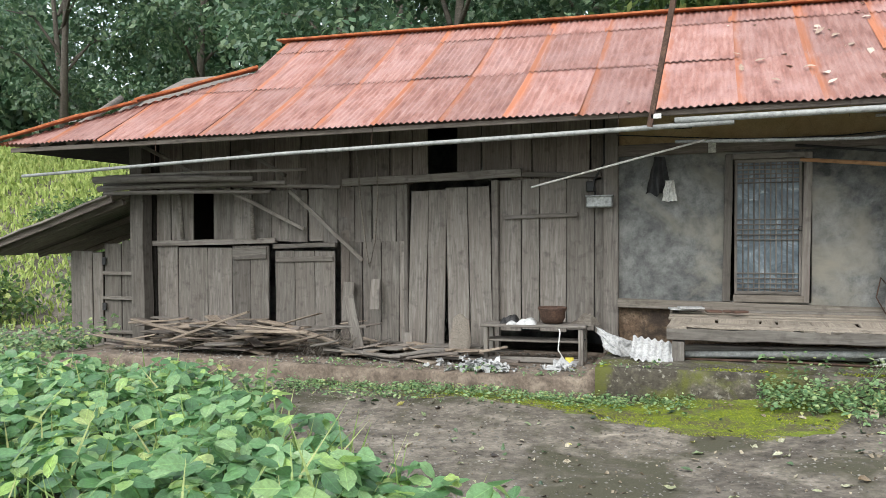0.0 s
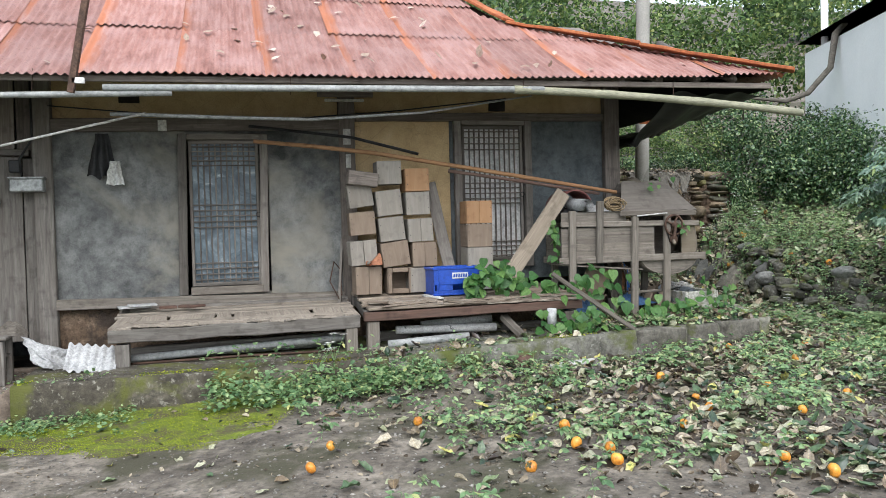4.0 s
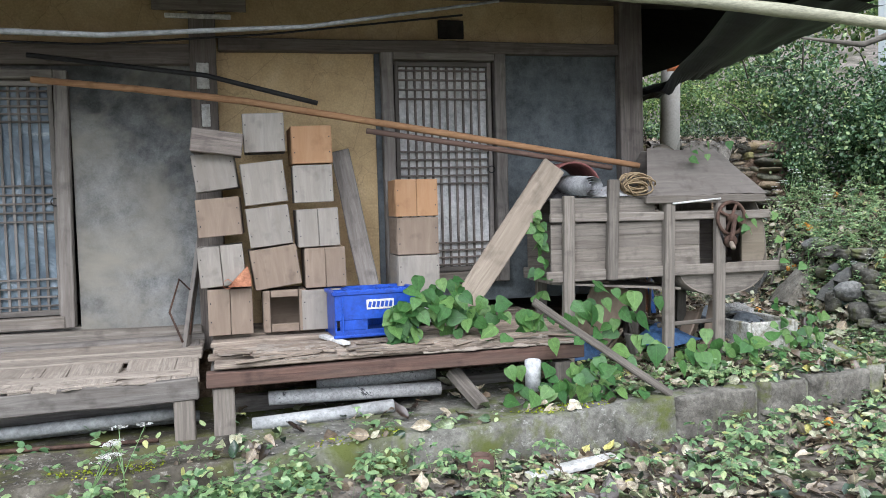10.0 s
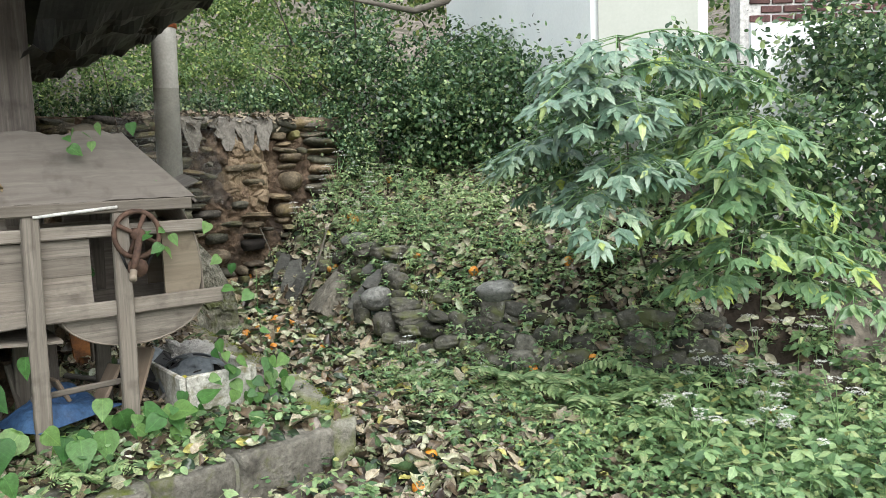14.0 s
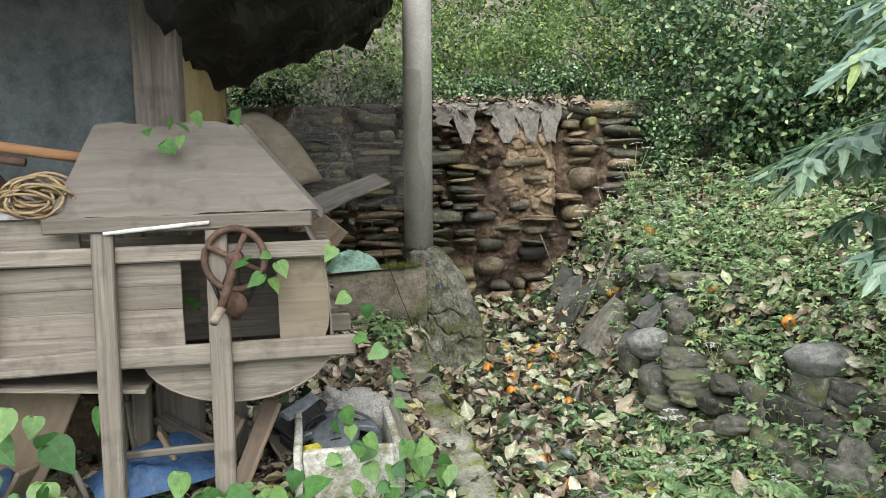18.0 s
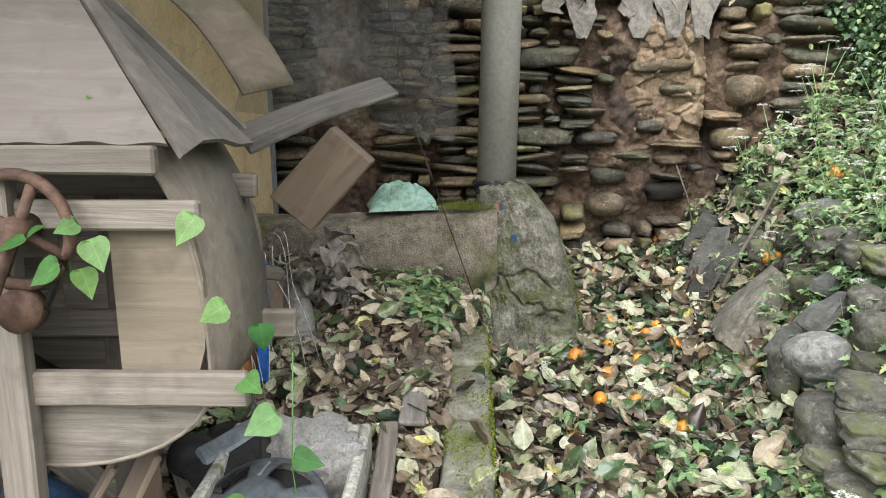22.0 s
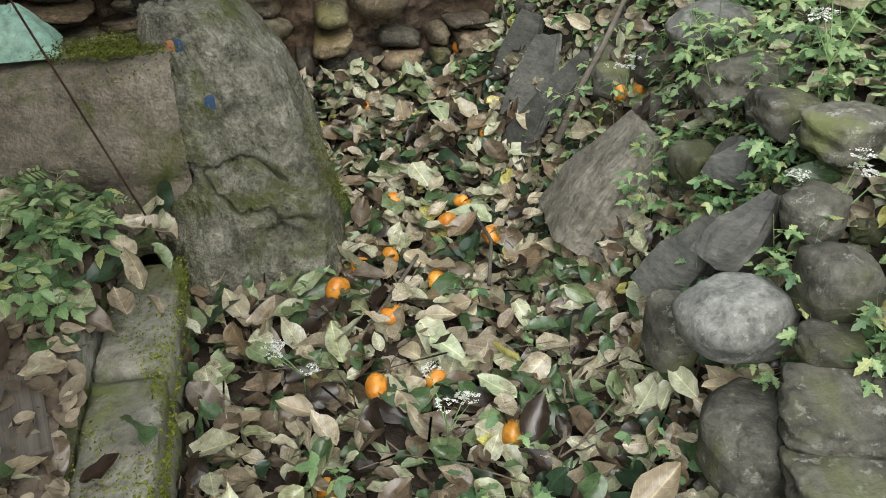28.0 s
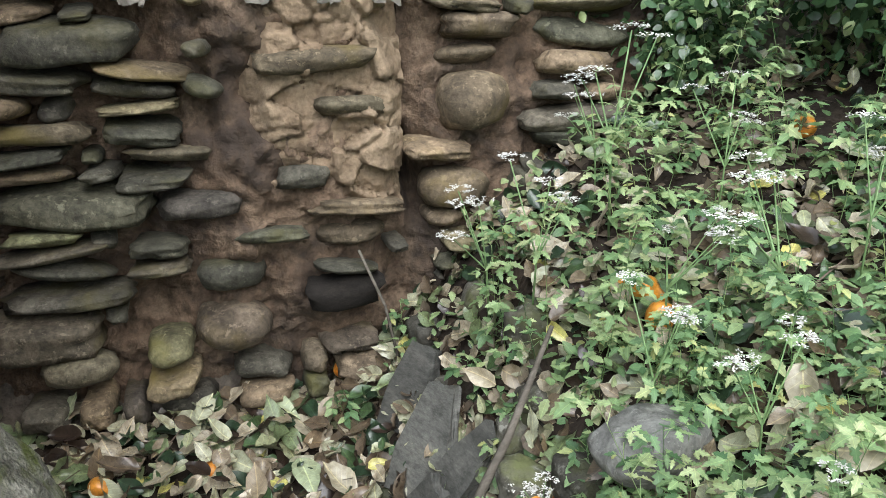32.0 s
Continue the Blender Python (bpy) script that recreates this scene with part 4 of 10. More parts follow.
beam("rail", (-7.62, FY - 0.04, 1.36), (-5.62, FY - 0.04, 1.4), 0.07, 0.075, OLD, store, jitter=0.015)
beam("rail", (-5.66, FY - 0.04, 1.32), (-4.72, FY - 0.04, 1.34), 0.06, 0.06, OLD, store, jitter=0.015)
beam("lintel", (-4.6, FY - 0.05, 2.16), (-2.2, FY - 0.05, 2.22), 0.09, 0.1, OLD, store, jitter=0.01)
beam("lintel", (-2.2, FY - 0.04, 2.2), (-1.25, FY - 0.04, 2.17), 0.07, 0.06, OLD, store)
beam("batten", (-2.42, FY - 0.045, 1.68), (-1.52, FY - 0.045, 1.7), 0.04, 0.05, OLD, store)
beam("sill", (-4.6, FY - 0.02, 0.03), (-2.5, FY - 0.02, 0.05), 0.12, 0.1, OLD, store)
beam("sill", (-7.6, FY - 0.02, -0.02), (-4.7, FY - 0.02, 0.02), 0.12, 0.12, OLD, store)
beam("jamb", (-2.53, FY - 0.03, 0.05), (-2.54, FY - 0.03, 2.14), 0.08, 0.1, OLD, store, up=(0, 1, 0))
beam("jamb", (-3.72, FY - 0.02, 0.06), (-3.72, FY - 0.02, 2.12), 0.05, 0.1, OLD, store, up=(0, 1, 0))

# double plank door, sagging
for k, (a, b, t0, t1) in enumerate(((-3.68, -3.2, 0.06, 2.03), (-3.17, -2.6, 0.04, 2.06))):
    d = thing("door_%d" % (k + 1), (a + b) / 2, FY, 0.06, "sagging grey plank door leaf with worn lower end", "plank door", "", "structure")
    n = 2
    for i in range(n):
        w = (b - a) / n
        tilt = 0.03 if k == 0 else -0.015
        beam("plank", (a + w * (i + 0.5) - tilt + 0.02 * i, FY - 0.035 - 0.012 * i, t0), (a + w * (i + 0.5) + tilt, FY - 0.03, t1), w - 0.006, 0.03, OLD, d, up=(0, 1, 0), bevel=0.003, jitter=0.008)

# small plank doors of the bins
for k, (a, b, zl, zh) in enumerate(((-6.32, -5.74, 0.12, 1.33), (-5.64, -4.74, 0.1, 1.26))):
    d = thing("door_%d" % (k + 3), (a + b) / 2, FY, zl, "grey plank hatch of the grain bin", "plank door", "", "structure")
    n = 2 + k
    for i in range(n):
        w = (b - a) / n
        beam("plank", (a + w * (i + 0.5), FY - 0.02, zl), (a + w * (i + 0.5), FY - 0.02, zh), w - 0.008, 0.03, OLD, d, up=(0, 1, 0), bevel=0.003)
    beam("batten", (a + 0.02, FY - 0.05, zh - 0.12), (b - 0.02, FY - 0.05, zh - 0.1), 0.03, 0.16 - 0.09 * k, OLD, d)
    beam("batten", (a + 0.02, FY - 0.05, zl + 0.12), (b - 0.02, FY - 0.05, zl + 0.13), 0.03, 0.07, OLD, d)

# lean-to shed
shed = thing("lean_to_shed", -8.5, 9.7, -0.3, "small grey board lean-to with a sloping board roof", "shed", "", "structure")
boards(-9.2, -8.62, -0.38, 1.24, shed, y=9.7, width=0.22, seed=21, name="board")
boards(-8.6, -7.86, -0.38, 1.38, shed, y=9.7, width=0.25, seed=22, name="board")
for z in (0.35, 0.85, 1.22):
    beam("batten", (-8.6, 9.66, z - 0.3), (-7.86, 9.66, z - 0.3), 0.03, 0.05, OLD, shed)
for z in (1.1, 0.42):
    part("hinge", block(0.07, 0.015, 0.11, 0.003), BLACK, shed, "", pose(-8.58, 9.66, z))
sheet("side_wall", 1, 1, lambda u, v: (-9.2, 9.7 + 2.2 * u, -0.38 + 1.6 * v), OLD, shed, thick=0.03)
for i in range(5):
    y0 = 9.2 + i * 0.55
    beam("roof_board", (-10.55, y0, 1.2 - 0.02 * (i % 2)), (-7.85, y0, 2.03 - 0.02 * (i % 2)), 0.58, 0.03, OLD, shed, jitter=0.02)
for i in range(3):
    beam("rafter", (-10.4, 9.25 + i, 1.17), (-7.85, 9.25 + i, 1.95), 0.07, 0.09, DARKWOOD, shed, jitter=0.01)
beam("fascia", (-10.5, 9.0, 1.18), (-7.85, 9.0, 2.0), 0.03, 0.13, DARKWOOD, shed)

# ---- verandas ----
def veranda(name, x0, x1, zf, zb, label, rail_mat, board_mat, seed, crosswise):
    v = thing(name, (x0 + x1) / 2, 8.62, 0.16, label, "veranda")
    r = random.Random(seed)
    yf, yb = 8.6, 9.52
    beam("front_rail", (x0, yf, zf - 0.07), (x1, yf, zf - 0.05), 0.09, 0.085 if rail_mat is RUSTBEAM else 0.12, rail_mat, v, jitter=0.012)
    beam("back_rail", (x0, yb - 0.05, zb - 0.09), (x1, yb - 0.05, zb - 0.07), 0.09, 0.11, OLD, v)
    for x in (x0 + 0.06, x1 - 0.06):
        beam("cross_rail", (x, yf + 0.05, zf - 0.08), (x, yb - 0.1, zb - 0.08), 0.07, 0.09, OLD, v)
    x = x0
    if crosswise:
        beam("under_board", (x0 + 0.02, yf + 0.22, zf - 0.012), (x1 - 0.02, yf + 0.22, zf - 0.012), 0.42, 0.012, DUSTY, v, up=(0, -0.1, 1), jitter=0.004)
        while x < x1 - 0.02:
            w = min(r.uniform(0.07, 0.3), x1 - x)
            beam("deck_board", (x + w / 2, yf - r.uniform(-0.03, 0.04), zf + r.uniform(-0.008, 0.006)), (x + w / 2 + r.gauss(0, 0.03), yf + 0.42, zf + 0.042), w - 0.004, 0.026, board_mat, v, jitter=0.016, bevel=0.004)
            x += w
        for k in range(3):
            ya = yf + 0.45 + k * 0.17
            beam("deck_board", (x0, ya + 0.06, zf + 0.05 + 0.015 * k), (x1, ya + 0.06, zf + 0.052 + 0.015 * k), 0.165, 0.028, board_mat, v, jitter=0.005)
    else:
        k = 0
        y = yf - 0.02
        while y < yb:
            w = r.uniform(0.11, 0.17)
            beam("deck_board", (x0 + r.uniform(-0.0, 0.05), y + w / 2, zf + 0.02 * k), (x1 - r.uniform(0, 0.06), y + w / 2, zf + 0.02 * k + 0.01), w - 0.008, 0.03, board_mat, v, jitter=0.014)
            y += w
            k += 1 if k < 4 else 0
    return v


v1 = veranda("veranda_left", -0.45, 1.82, 0.5, 0.64, "long low wooden veranda bench of worn grey boards", OLD, DUSTY, 5, True)
v2 = veranda("veranda_right", 1.86, 4.12, 0.56, 0.66, "low veranda with rotten boards on a red-brown rail", RUSTBEAM, ROTTEN, 6, False)
for x, w, m_ in ((1.74, 0.11, PALE), (-0.33, 0.12, OLD)):
    beam("leg", (x, 8.62, 0.12), (x, 8.62, 0.37 + 0.03 * x), w, w, m_, v1, up=(0, 1, 0))
for x in (1.95, 4.0):
    beam("leg", (x, 8.64, 0.12), (x, 8.64, 0.44), 0.12, 0.11, PALE, v2, up=(0, 1, 0))
for i in range(46):
    r = random.Random(300 + i)
    x = r.uniform(1.9, 3.9)
    beam("splinter", (x, 8.56 + r.uniform(0, 0.3), 0.585 + r.uniform(0, 0.025)), (x + r.uniform(0.15, 0.5), 8.56 + r.uniform(0, 0.3), 0.585 + r.uniform(0, 0.03)), r.uniform(0.012, 0.04), 0.012, ROTTEN, v2, jitter=0.01, bevel=0.002)

# crumbling front edges, layer on layer
def ragged_layer(x0, x1, y0, y1, z, seed, material, parent, name="rotten_layer"):
    """A thin flaking layer with torn edges along x."""
    nu = max(8, int((x1 - x0) / 0.02))

    def f(u, v):
        x = x0 + (x1 - x0) * u
        tear = 0.03 * noise.noise(Vector((x * 9, seed, 0))) + 0.02 * noise.noise(Vector((x * 31, seed, 4)))
        back = 0.02 * noise.noise(Vector((x * 7, seed, 9)))
        y = (y0 + tear) * (1 - v) + (y1 + back) * v
        return (x, y, z + 0.006 * noise.noise(Vector((x * 14, v * 2, seed))) + 0.01 * noise.noise(Vector((x * 4, v, seed))) - 0.012 * (1 - v) ** 2)
    return sheet(name, nu, 3, f, material, parent, "", False, 0.006)


for k in range(16):
    r = random.Random(500 + k)
    a = r.uniform(1.9, 3.4)
    ragged_layer(a, min(4.1, a + r.uniform(0.4, 1.3)), 8.545 + 0.013 * k, 8.62 + 0.014 * k, 0.578 + 0.0035 * k, k, ROTTEN if k % 3 else DUSTY, v2)
for k in range(9):
    r = random.Random(600 + k)
    a = r.uniform(-0.45, 0.9)
    ragged_layer(a, min(1.8, a + r.uniform(0.5, 1.3)), 8.56 + 0.012 * k, 8.63 + 0.02 * k, 0.515 + 0.003 * k, 40 + k, DUSTY, v1)

# ---- stacked hive boxes ----
def hive(x, y, z, w, h, material, tilt, turn, label, nail=True, opening=False, depth=0.27):
    """A board box seen from its front, standing at its lower middle."""
    box = thing("hive_box", x, y + depth / 2, z, label, "wooden box", "stacked hive boxes")
    m = pose(x, y + depth / 2, z, 0, tilt, turn)
    place(box, m)
    t = 0.022
    if not opening:
        n = 1 if int(x * 1000 + z * 100) % 3 else 2
        for i in range(n):
            part("front_board", block(h - 0.004, w / n - 0.003, t, 0.003, 2, 0.002, i + int(x * 100)), material, box, "", m @ pose(-w / 2 + w * (i + 0.5) / n, -depth / 2 + t / 2, h / 2) @ pose(0, 0, 0, 90, 0, 0) @ pose(0, 0, 0, 0, 0, 90))
    else:
        for s in (-1, 1):
            part("front_board", block(h, 0.05, 0.04, 0.004), material, box, "", m @ pose(s * (w / 2 - 0.025), -depth / 2 + 0.02, h / 2, 0, 90, 0))
        part("front_board", block(w - 0.1, 0.04, 0.045, 0.004), material, box, "", m @ pose(0, -depth / 2 + 0.02, h - 0.023))
        part("front_board", block(w - 0.1, 0.04, 0.05, 0.004), material, box, "", m @ pose(0, -depth / 2 + 0.02, 0.025))
    for s in (-1, 1):
        part("side_board", block(depth - t, t, h - 0.006, 0.003), material, box, "", m @ pose(s * (w / 2 - t / 2), t / 2, h / 2, 0, 0, 90))
    part("back_board", block(w - 2 * t, t, h - 0.006, 0.003), material, box, "", m @ pose(0, depth / 2 - t / 2, h / 2))
    part("top_board", block(w - 2 * t - 0.002, depth - 2 * t - 0.002, t, 0.003), material, box, "", m @ pose(0, 0, h - t))
    if nail:
        for s, q in ((-1, 0.3), (1, 0.3), (-1, 0.7), (1, 0.7)):
            part("nail", block(0.006, 0.005, 0.008, 0.001), BLACK, box, "", m @ pose(s * (w / 2 - 0.018), -depth / 2 - 0.003, h * q))
    return box


GREYBOX = "grey weathered board hive box in a leaning stack"
# column a, b, c, d: x centre, bottom, width, height, tilt
for x, z, w, h, mt, ti, lab in (
        (1.995, 0.66, 0.27, 0.29, BROWN, 0, "brown stained upright board box at the foot of a stack"),
        (1.965, 0.965, 0.275, 0.255, BOXGREY, -4, GREYBOX),
        (1.965, 1.275, 0.265, 0.24, BROWN, -4, "brownish board hive box in a leaning stack"),
        (1.955, 1.56, 0.25, 0.235, BOXGREY, -7, GREYBOX),
        (2.33, 0.66, 0.27, 0.265, BROWN, 0, "open brown hive box with a dark square entrance"),
        (2.295, 0.945, 0.29, 0.255, BROWN, -7, "peeling brown board hive box in a leaning stack"),
        (2.27, 1.205, 0.265, 0.25, BOXGREY, -6, GREYBOX),
        (2.245, 1.47, 0.265, 0.265, BOXGREY, -6, GREYBOX),
        (2.247, 1.79, 0.255, 0.245, BOXGREY, -1.5, "grey hive box on top of a leaning stack"),
        (2.56, 0.66, 0.25, 0.26, BOXGREY, 0, GREYBOX),
        (2.595, 0.93, 0.26, 0.255, BROWN, -1, "brown-grey board hive box"),
        (2.56, 1.19, 0.265, 0.245, BOXGREY, -2, GREYBOX),
        (2.54, 1.47, 0.25, 0.24, BOXGREY, -1, GREYBOX),
        (2.533, 1.715, 0.255, 0.24, ORANGE, -1.5, "orange plywood hive box on top of a stack"),
        (3.215, 0.66, 0.28, 0.2, WHITE, 0, "flaking white painted hive box"),
        (3.2, 0.865, 0.28, 0.245, BOXGREY, 0, GREYBOX),
        (3.2, 1.113, 0.28, 0.245, BROWN, 0, GREYBOX),
        (3.2, 1.362, 0.285, 0.245, ORANGE, 0, "orange plywood hive box with growing weeds on top")):
    hive(x, 9.1 - 0.002 * (x * 97 % 9), z, w, h, mt, ti, (x * 131 + z * 57) % 5 - 2.5, lab, opening=(abs(x - 2.33) < 0.001))
plank = beam("leaning_plank", (2.93, 9.2, 0.67), (2.75, 9.45, 1.82), 0.13, 0.025, OLD, up=(0.2, 1, 0.2))
tagged(plank, "grey weathered plank leaning on the clay wall", "plank")
plank = beam("beam_offcut", (1.81, 9.12, 1.87), (2.11, 9.12, 1.83), 0.2, 0.14, DARKWOOD, up=(0, 0, 1))
tagged(plank, "dark split beam offcut on top of a box stack", "timber")

# ---- blue bottle crate ----
crate = thing("bottle_crate", 2.86, 8.97, 0.64, "blue plastic bottle crate with a white name panel", "crate", rz=3)
cm = WORLD[crate.name]
cl, cw, chh = 0.52, 0.33, 0.285
for s in (-1, 1):
    if s == 1:
        part("long_side", block(cl, 0.014, chh, 0.004), BLUE, crate, "", cm @ pose(0, s * cw / 2, chh / 2))
    for zz, hh in ((0.025, 0.05), (0.2, 0.18)) if s == -1 else ():
        part("long_side", block(cl, 0.014, hh, 0.004), BLUE, crate, "", cm @ pose(0, s * cw / 2, zz))
    if s == -1:
        for xx, ww in ((-0.145, 0.17), (0.185, 0.09)):
            part("long_side", block(ww, 0.014, 0.06, 0.003), BLUE, crate, "", cm @ pose(xx, s * cw / 2, 0.08))
    part("short_side", block(cw - 0.016, 0.014, chh, 0.004), BLUE, crate, "", cm @ pose(s * (cl / 2 - 0.008), 0, chh / 2, 0, 0, 90))
    part("rim", block(cl + 0.02, 0.02, 0.025, 0.005), BLUE, crate, "", cm @ pose(0, s * (cw / 2 + 0.004), chh - 0.012))
    part("rim", block(cl + 0.02, 0.02, 0.02, 0.005), BLUE, crate, "", cm @ pose(0, s * (cw / 2 + 0.004), 0.012))
    part("rim", block(cw - 0.01, 0.02, 0.025, 0.005), BLUE, crate, "", cm @ pose(s * (cl / 2 + 0.004), 0, chh - 0.012, 0, 0, 90))
for i in range(-2, 3):
    part("rib", block(chh - 0.05, 0.012, 0.012, 0.003), BLUE, crate, "", cm @ pose(i * 0.105, -cw / 2 - 0.01, chh / 2, 0, 90, 0)) if abs(i) == 2 else None
for i in range(1, 5):
    part("divider", block(cw - 0.03, 0.006, 0.06, 0.002), BLUE, crate, "", cm @ pose(-cl / 2 + cl * i / 5, 0, chh - 0.04, 0, 0, 90))
for i in range(1, 4):
    part("divider", block(cl - 0.03, 0.006, 0.06, 0.002), BLUE, crate, "", cm @ pose(0, -cw / 2 + cw * i / 4, chh - 0.04))
part("floor_plate", block(cl - 0.03, cw - 0.03, 0.012, 0.003), BLUE, crate, "", cm @ pose(0, 0, 0.02))
panel = part("name_panel", block(0.17, 0.004, 0.06, 0.002), WHITE, crate, "white panel with blue lettering shapes", cm @ pose(0.02, -cw / 2 - 0.009, 0.2))
for i in range(6):
    part("letter_bar", block(0.018, 0.003, 0.036, 0.001), BLUE, panel, "", cm @ pose(-0.045 + i * 0.026, -cw / 2 - 0.0125, 0.2, 0, 12, 0))

# ---- wooden winnowing machine ----
def plate(name, pts, thick, material, parent, label=""):
    """A flat plate standing in an x-z plane, thick towards y."""
    bm = bmesh.new()
    a = [bm.verts.new(p) for p in pts]
    b = [bm.verts.new((p[0], p[1] + thick, p[2])) for p in pts]
    bm.faces.new(a)
    bm.faces.new(b[::-1])
    for i in range(len(a)):
        j = (i + 1) % len(a)
        bm.faces.new((a[j], a[i], b[i], b[j]))
    bmesh.ops.recalc_face_normals(bm, faces=bm.faces)
    return part(name, bm, material, parent, label)


CHEEK = wood("brown_cheek_plywood", (0.105, 0.087, 0.064), (0.19, 0.162, 0.122), (0.13, 0.107, 0.078), 0.5, 0.85, 0.35)
HOP = wood("grey_plywood", (0.085, 0.075, 0.065), (0.165, 0.149, 0.131), (0.115, 0.101, 0.088), 0.35, 0.85, 0.3)
win = thing("winnowing_machine", 4.9, 9.15, 0.3, "old grey wooden winnowing machine with a crank and hopper", "farm machine")
YW, YB = 8.92, 9.36
for yy in (YW, YB):
    for x0, x1, zl, zh in ((4.12, 4.2, 0.24, 1.47), (4.44, 4.53, 0.9, 1.57), (4.86, 4.93, 0.3, 1.42), (5.24, 5.33, 0.27, 1.4)):
        beam("leg", ((x0 + x1) / 2 - 0.01, yy - 0.03 if yy == YW else yy + 0.03, zl), ((x0 + x1) / 2 + 0.015, yy - 0.03 if yy == YW else yy + 0.03, zh), 0.075, 0.05, PALE, win, up=(0, 1, 0), jitter=0.004)
    beam("rail", (4.05, yy - 0.012, 1.325), (5.7, yy - 0.012, 1.31), 0.03, 0.06, PALE, win)
    beam("rail", (4.02, yy - 0.012, 0.935), (5.78, yy - 0.012, 0.945), 0.03, 0.075, PALE, win)
    for k in range(4):
        z = 0.985 + k * 0.085
        beam("side_board", (4.06, yy + 0.012, z), (5.16, yy + 0.012, z), 0.018, 0.085, PALE, win, jitter=0.003, bevel=0.002)
    beam("side_board", (4.06, yy + 0.012, 1.4), (4.82, yy + 0.012, 1.4), 0.018, 0.11, PALE, win, bevel=0.002)
    # half-round cheek under the lower rail, and the cheek right of the opening
    plate("drum_cheek", [(5.345 + 0.345 * math.cos(t), yy + 0.014, 0.95 + 0.2 * math.sin(t)) for t in np.linspace(math.pi, 2 * math.pi, 19)], 0.02, PALE, win)
    plate("drum_cheek", [(x, yy + 0.014, z) for x, z in ((5.5, 0.95), (5.66, 0.95), (5.682, 1.02), (5.69, 1.1), (5.688, 1.18), (5.675, 1.25), (5.65, 1.31), (5.5, 1.31))], 0.02, CHEEK, win, "brown weathered plywood cheek")
    if yy == YB:
        wall_box("back_panel", 5.14, 5.54, yy + 0.005, yy + 0.02, 0.95, 1.42, DARKWOOD, "", win)
sheet("drum_skin", 30, 1, lambda u, v: ((5.345 + 0.35 * math.cos(math.pi + 1.0 * math.pi * u / 0.55), YW + 0.01 + (YB - YW + 0.03) * v, 0.95 + 0.205 * math.sin(math.pi + math.pi * u / 0.55)) if u < 0.55 else (5.695 - 0.02 * ((u - 0.55) / 0.45) ** 3 * 6, YW + 0.01 + (YB - YW + 0.03) * v, 0.95 + 0.5 * (u - 0.55) / 0.45)), DRUM, win, "bent pale plywood drum skin", True, 0.008)
sheet("bottom_board", 4, 1, lambda u, v: (4.06 + 0.95 * u, YW + (YB - YW) * v, 0.9 - 0.08 * u), PALE, win, thick=0.015)
# hopper roof: front slope and end slope of warped grey board


def hopper_front(u, v):
    xl, xr = 4.74 + 0.12 * v, 5.66 - 0.27 * v
    return (xl + (xr - xl) * u, 8.88 + 0.22 * v, 1.45 + 0.33 * v + 0.0022 * math.sin(u * 47) + 0.008 * math.sin(u * 11) * (0.3 + v) + 0.004 * noise.noise(Vector((u * 9, v * 3, 1))))


sheet("hopper_front", 90, 5, hopper_front, HOP, win, "warped grey plywood hopper slope", False, 0.012)
sheet("hopper_end", 4, 4, lambda u, v: (5.68 - 0.28 * v, 8.9 + 0.2 * v + (0.5 - 0.38 * v) * u, 1.43 + 0.34 * v + 0.02 * math.sin(u * 5)), HOP, win, "", False, 0.012)
sheet("hopper_back", 12, 3, lambda u, v: (4.78 + 0.1 * v + (0.88 - 0.35 * v) * u, 9.42 - 0.2 * v, 1.45 + 0.33 * v), HOP, win, "", False, 0.012)
beam("hopper_lip", (4.72, 8.87, 1.43), (5.64, 8.87, 1.425), 0.03, 0.055, PALE, win)
IRON = rough_mat("rusty_iron", [(0.3, (0.05, 0.033, 0.026)), (0.7, (0.15, 0.09, 0.065))], 8, 0.75, 70, 0.4, 0.004, metal=0.4)
part("drive_wheel", tube([(5.36 + 0.105 * math.cos(a), YW - 0.07, 1.29 + 0.11 * math.sin(a)) for a in np.linspace(0, 2 * math.pi, 28)], 0.013, 8, False), IRON, win, "rusty iron ring wheel", smooth=True)
rod("spoke", [(5.27, YW - 0.07, 1.34), (5.45, YW - 0.07, 1.24)], 0.011, IRON, win)
rod("spoke", [(5.4, YW - 0.07, 1.38), (5.32, YW - 0.07, 1.2)], 0.011, IRON, win)
part("hub", tube([(5.36, YW - 0.11, 1.29), (5.36, YW - 0.03, 1.29)], 0.03, 14), IRON, win, smooth=True)
part("pulley", tube([(5.35, YW - 0.09, 1.13), (5.35, YW - 0.05, 1.13)], 0.045, 18), IRON, win, smooth=True)
for s in (-1, 1):
    rod("belt", [(5.36 + s * 0.1, YW - 0.065, 1.26), (5.35 + s * 0.045, YW - 0.065, 1.13)], 0.007, BLACK, win, "", 5)
rod("crank_arm", [(5.37, YW - 0.1, 1.3), (5.33, YW - 0.13, 1.18), (5.31, YW - 0.14, 1.12)], 0.017, IRON, win)
rod("crank_grip", [(5.315, YW - 0.13, 1.13), (5.29, YW - 0.2, 1.09)], 0.017, TAN, win, "worn pale crank grip")

# ---- pole, pier and low wall behind the terrace ----
pier = thing("concrete_pier", 6.45, 11.2, 0.3, "cracked mossy concrete pier with a low wall beside it", "pier")


def cell_gap(p):
    """How far a point lies from the border of its crack cell, and a number of that cell."""
    d, c = noise.voronoi(p)
    return d[1] - d[0], noise.cell(c[0] * 3.7)


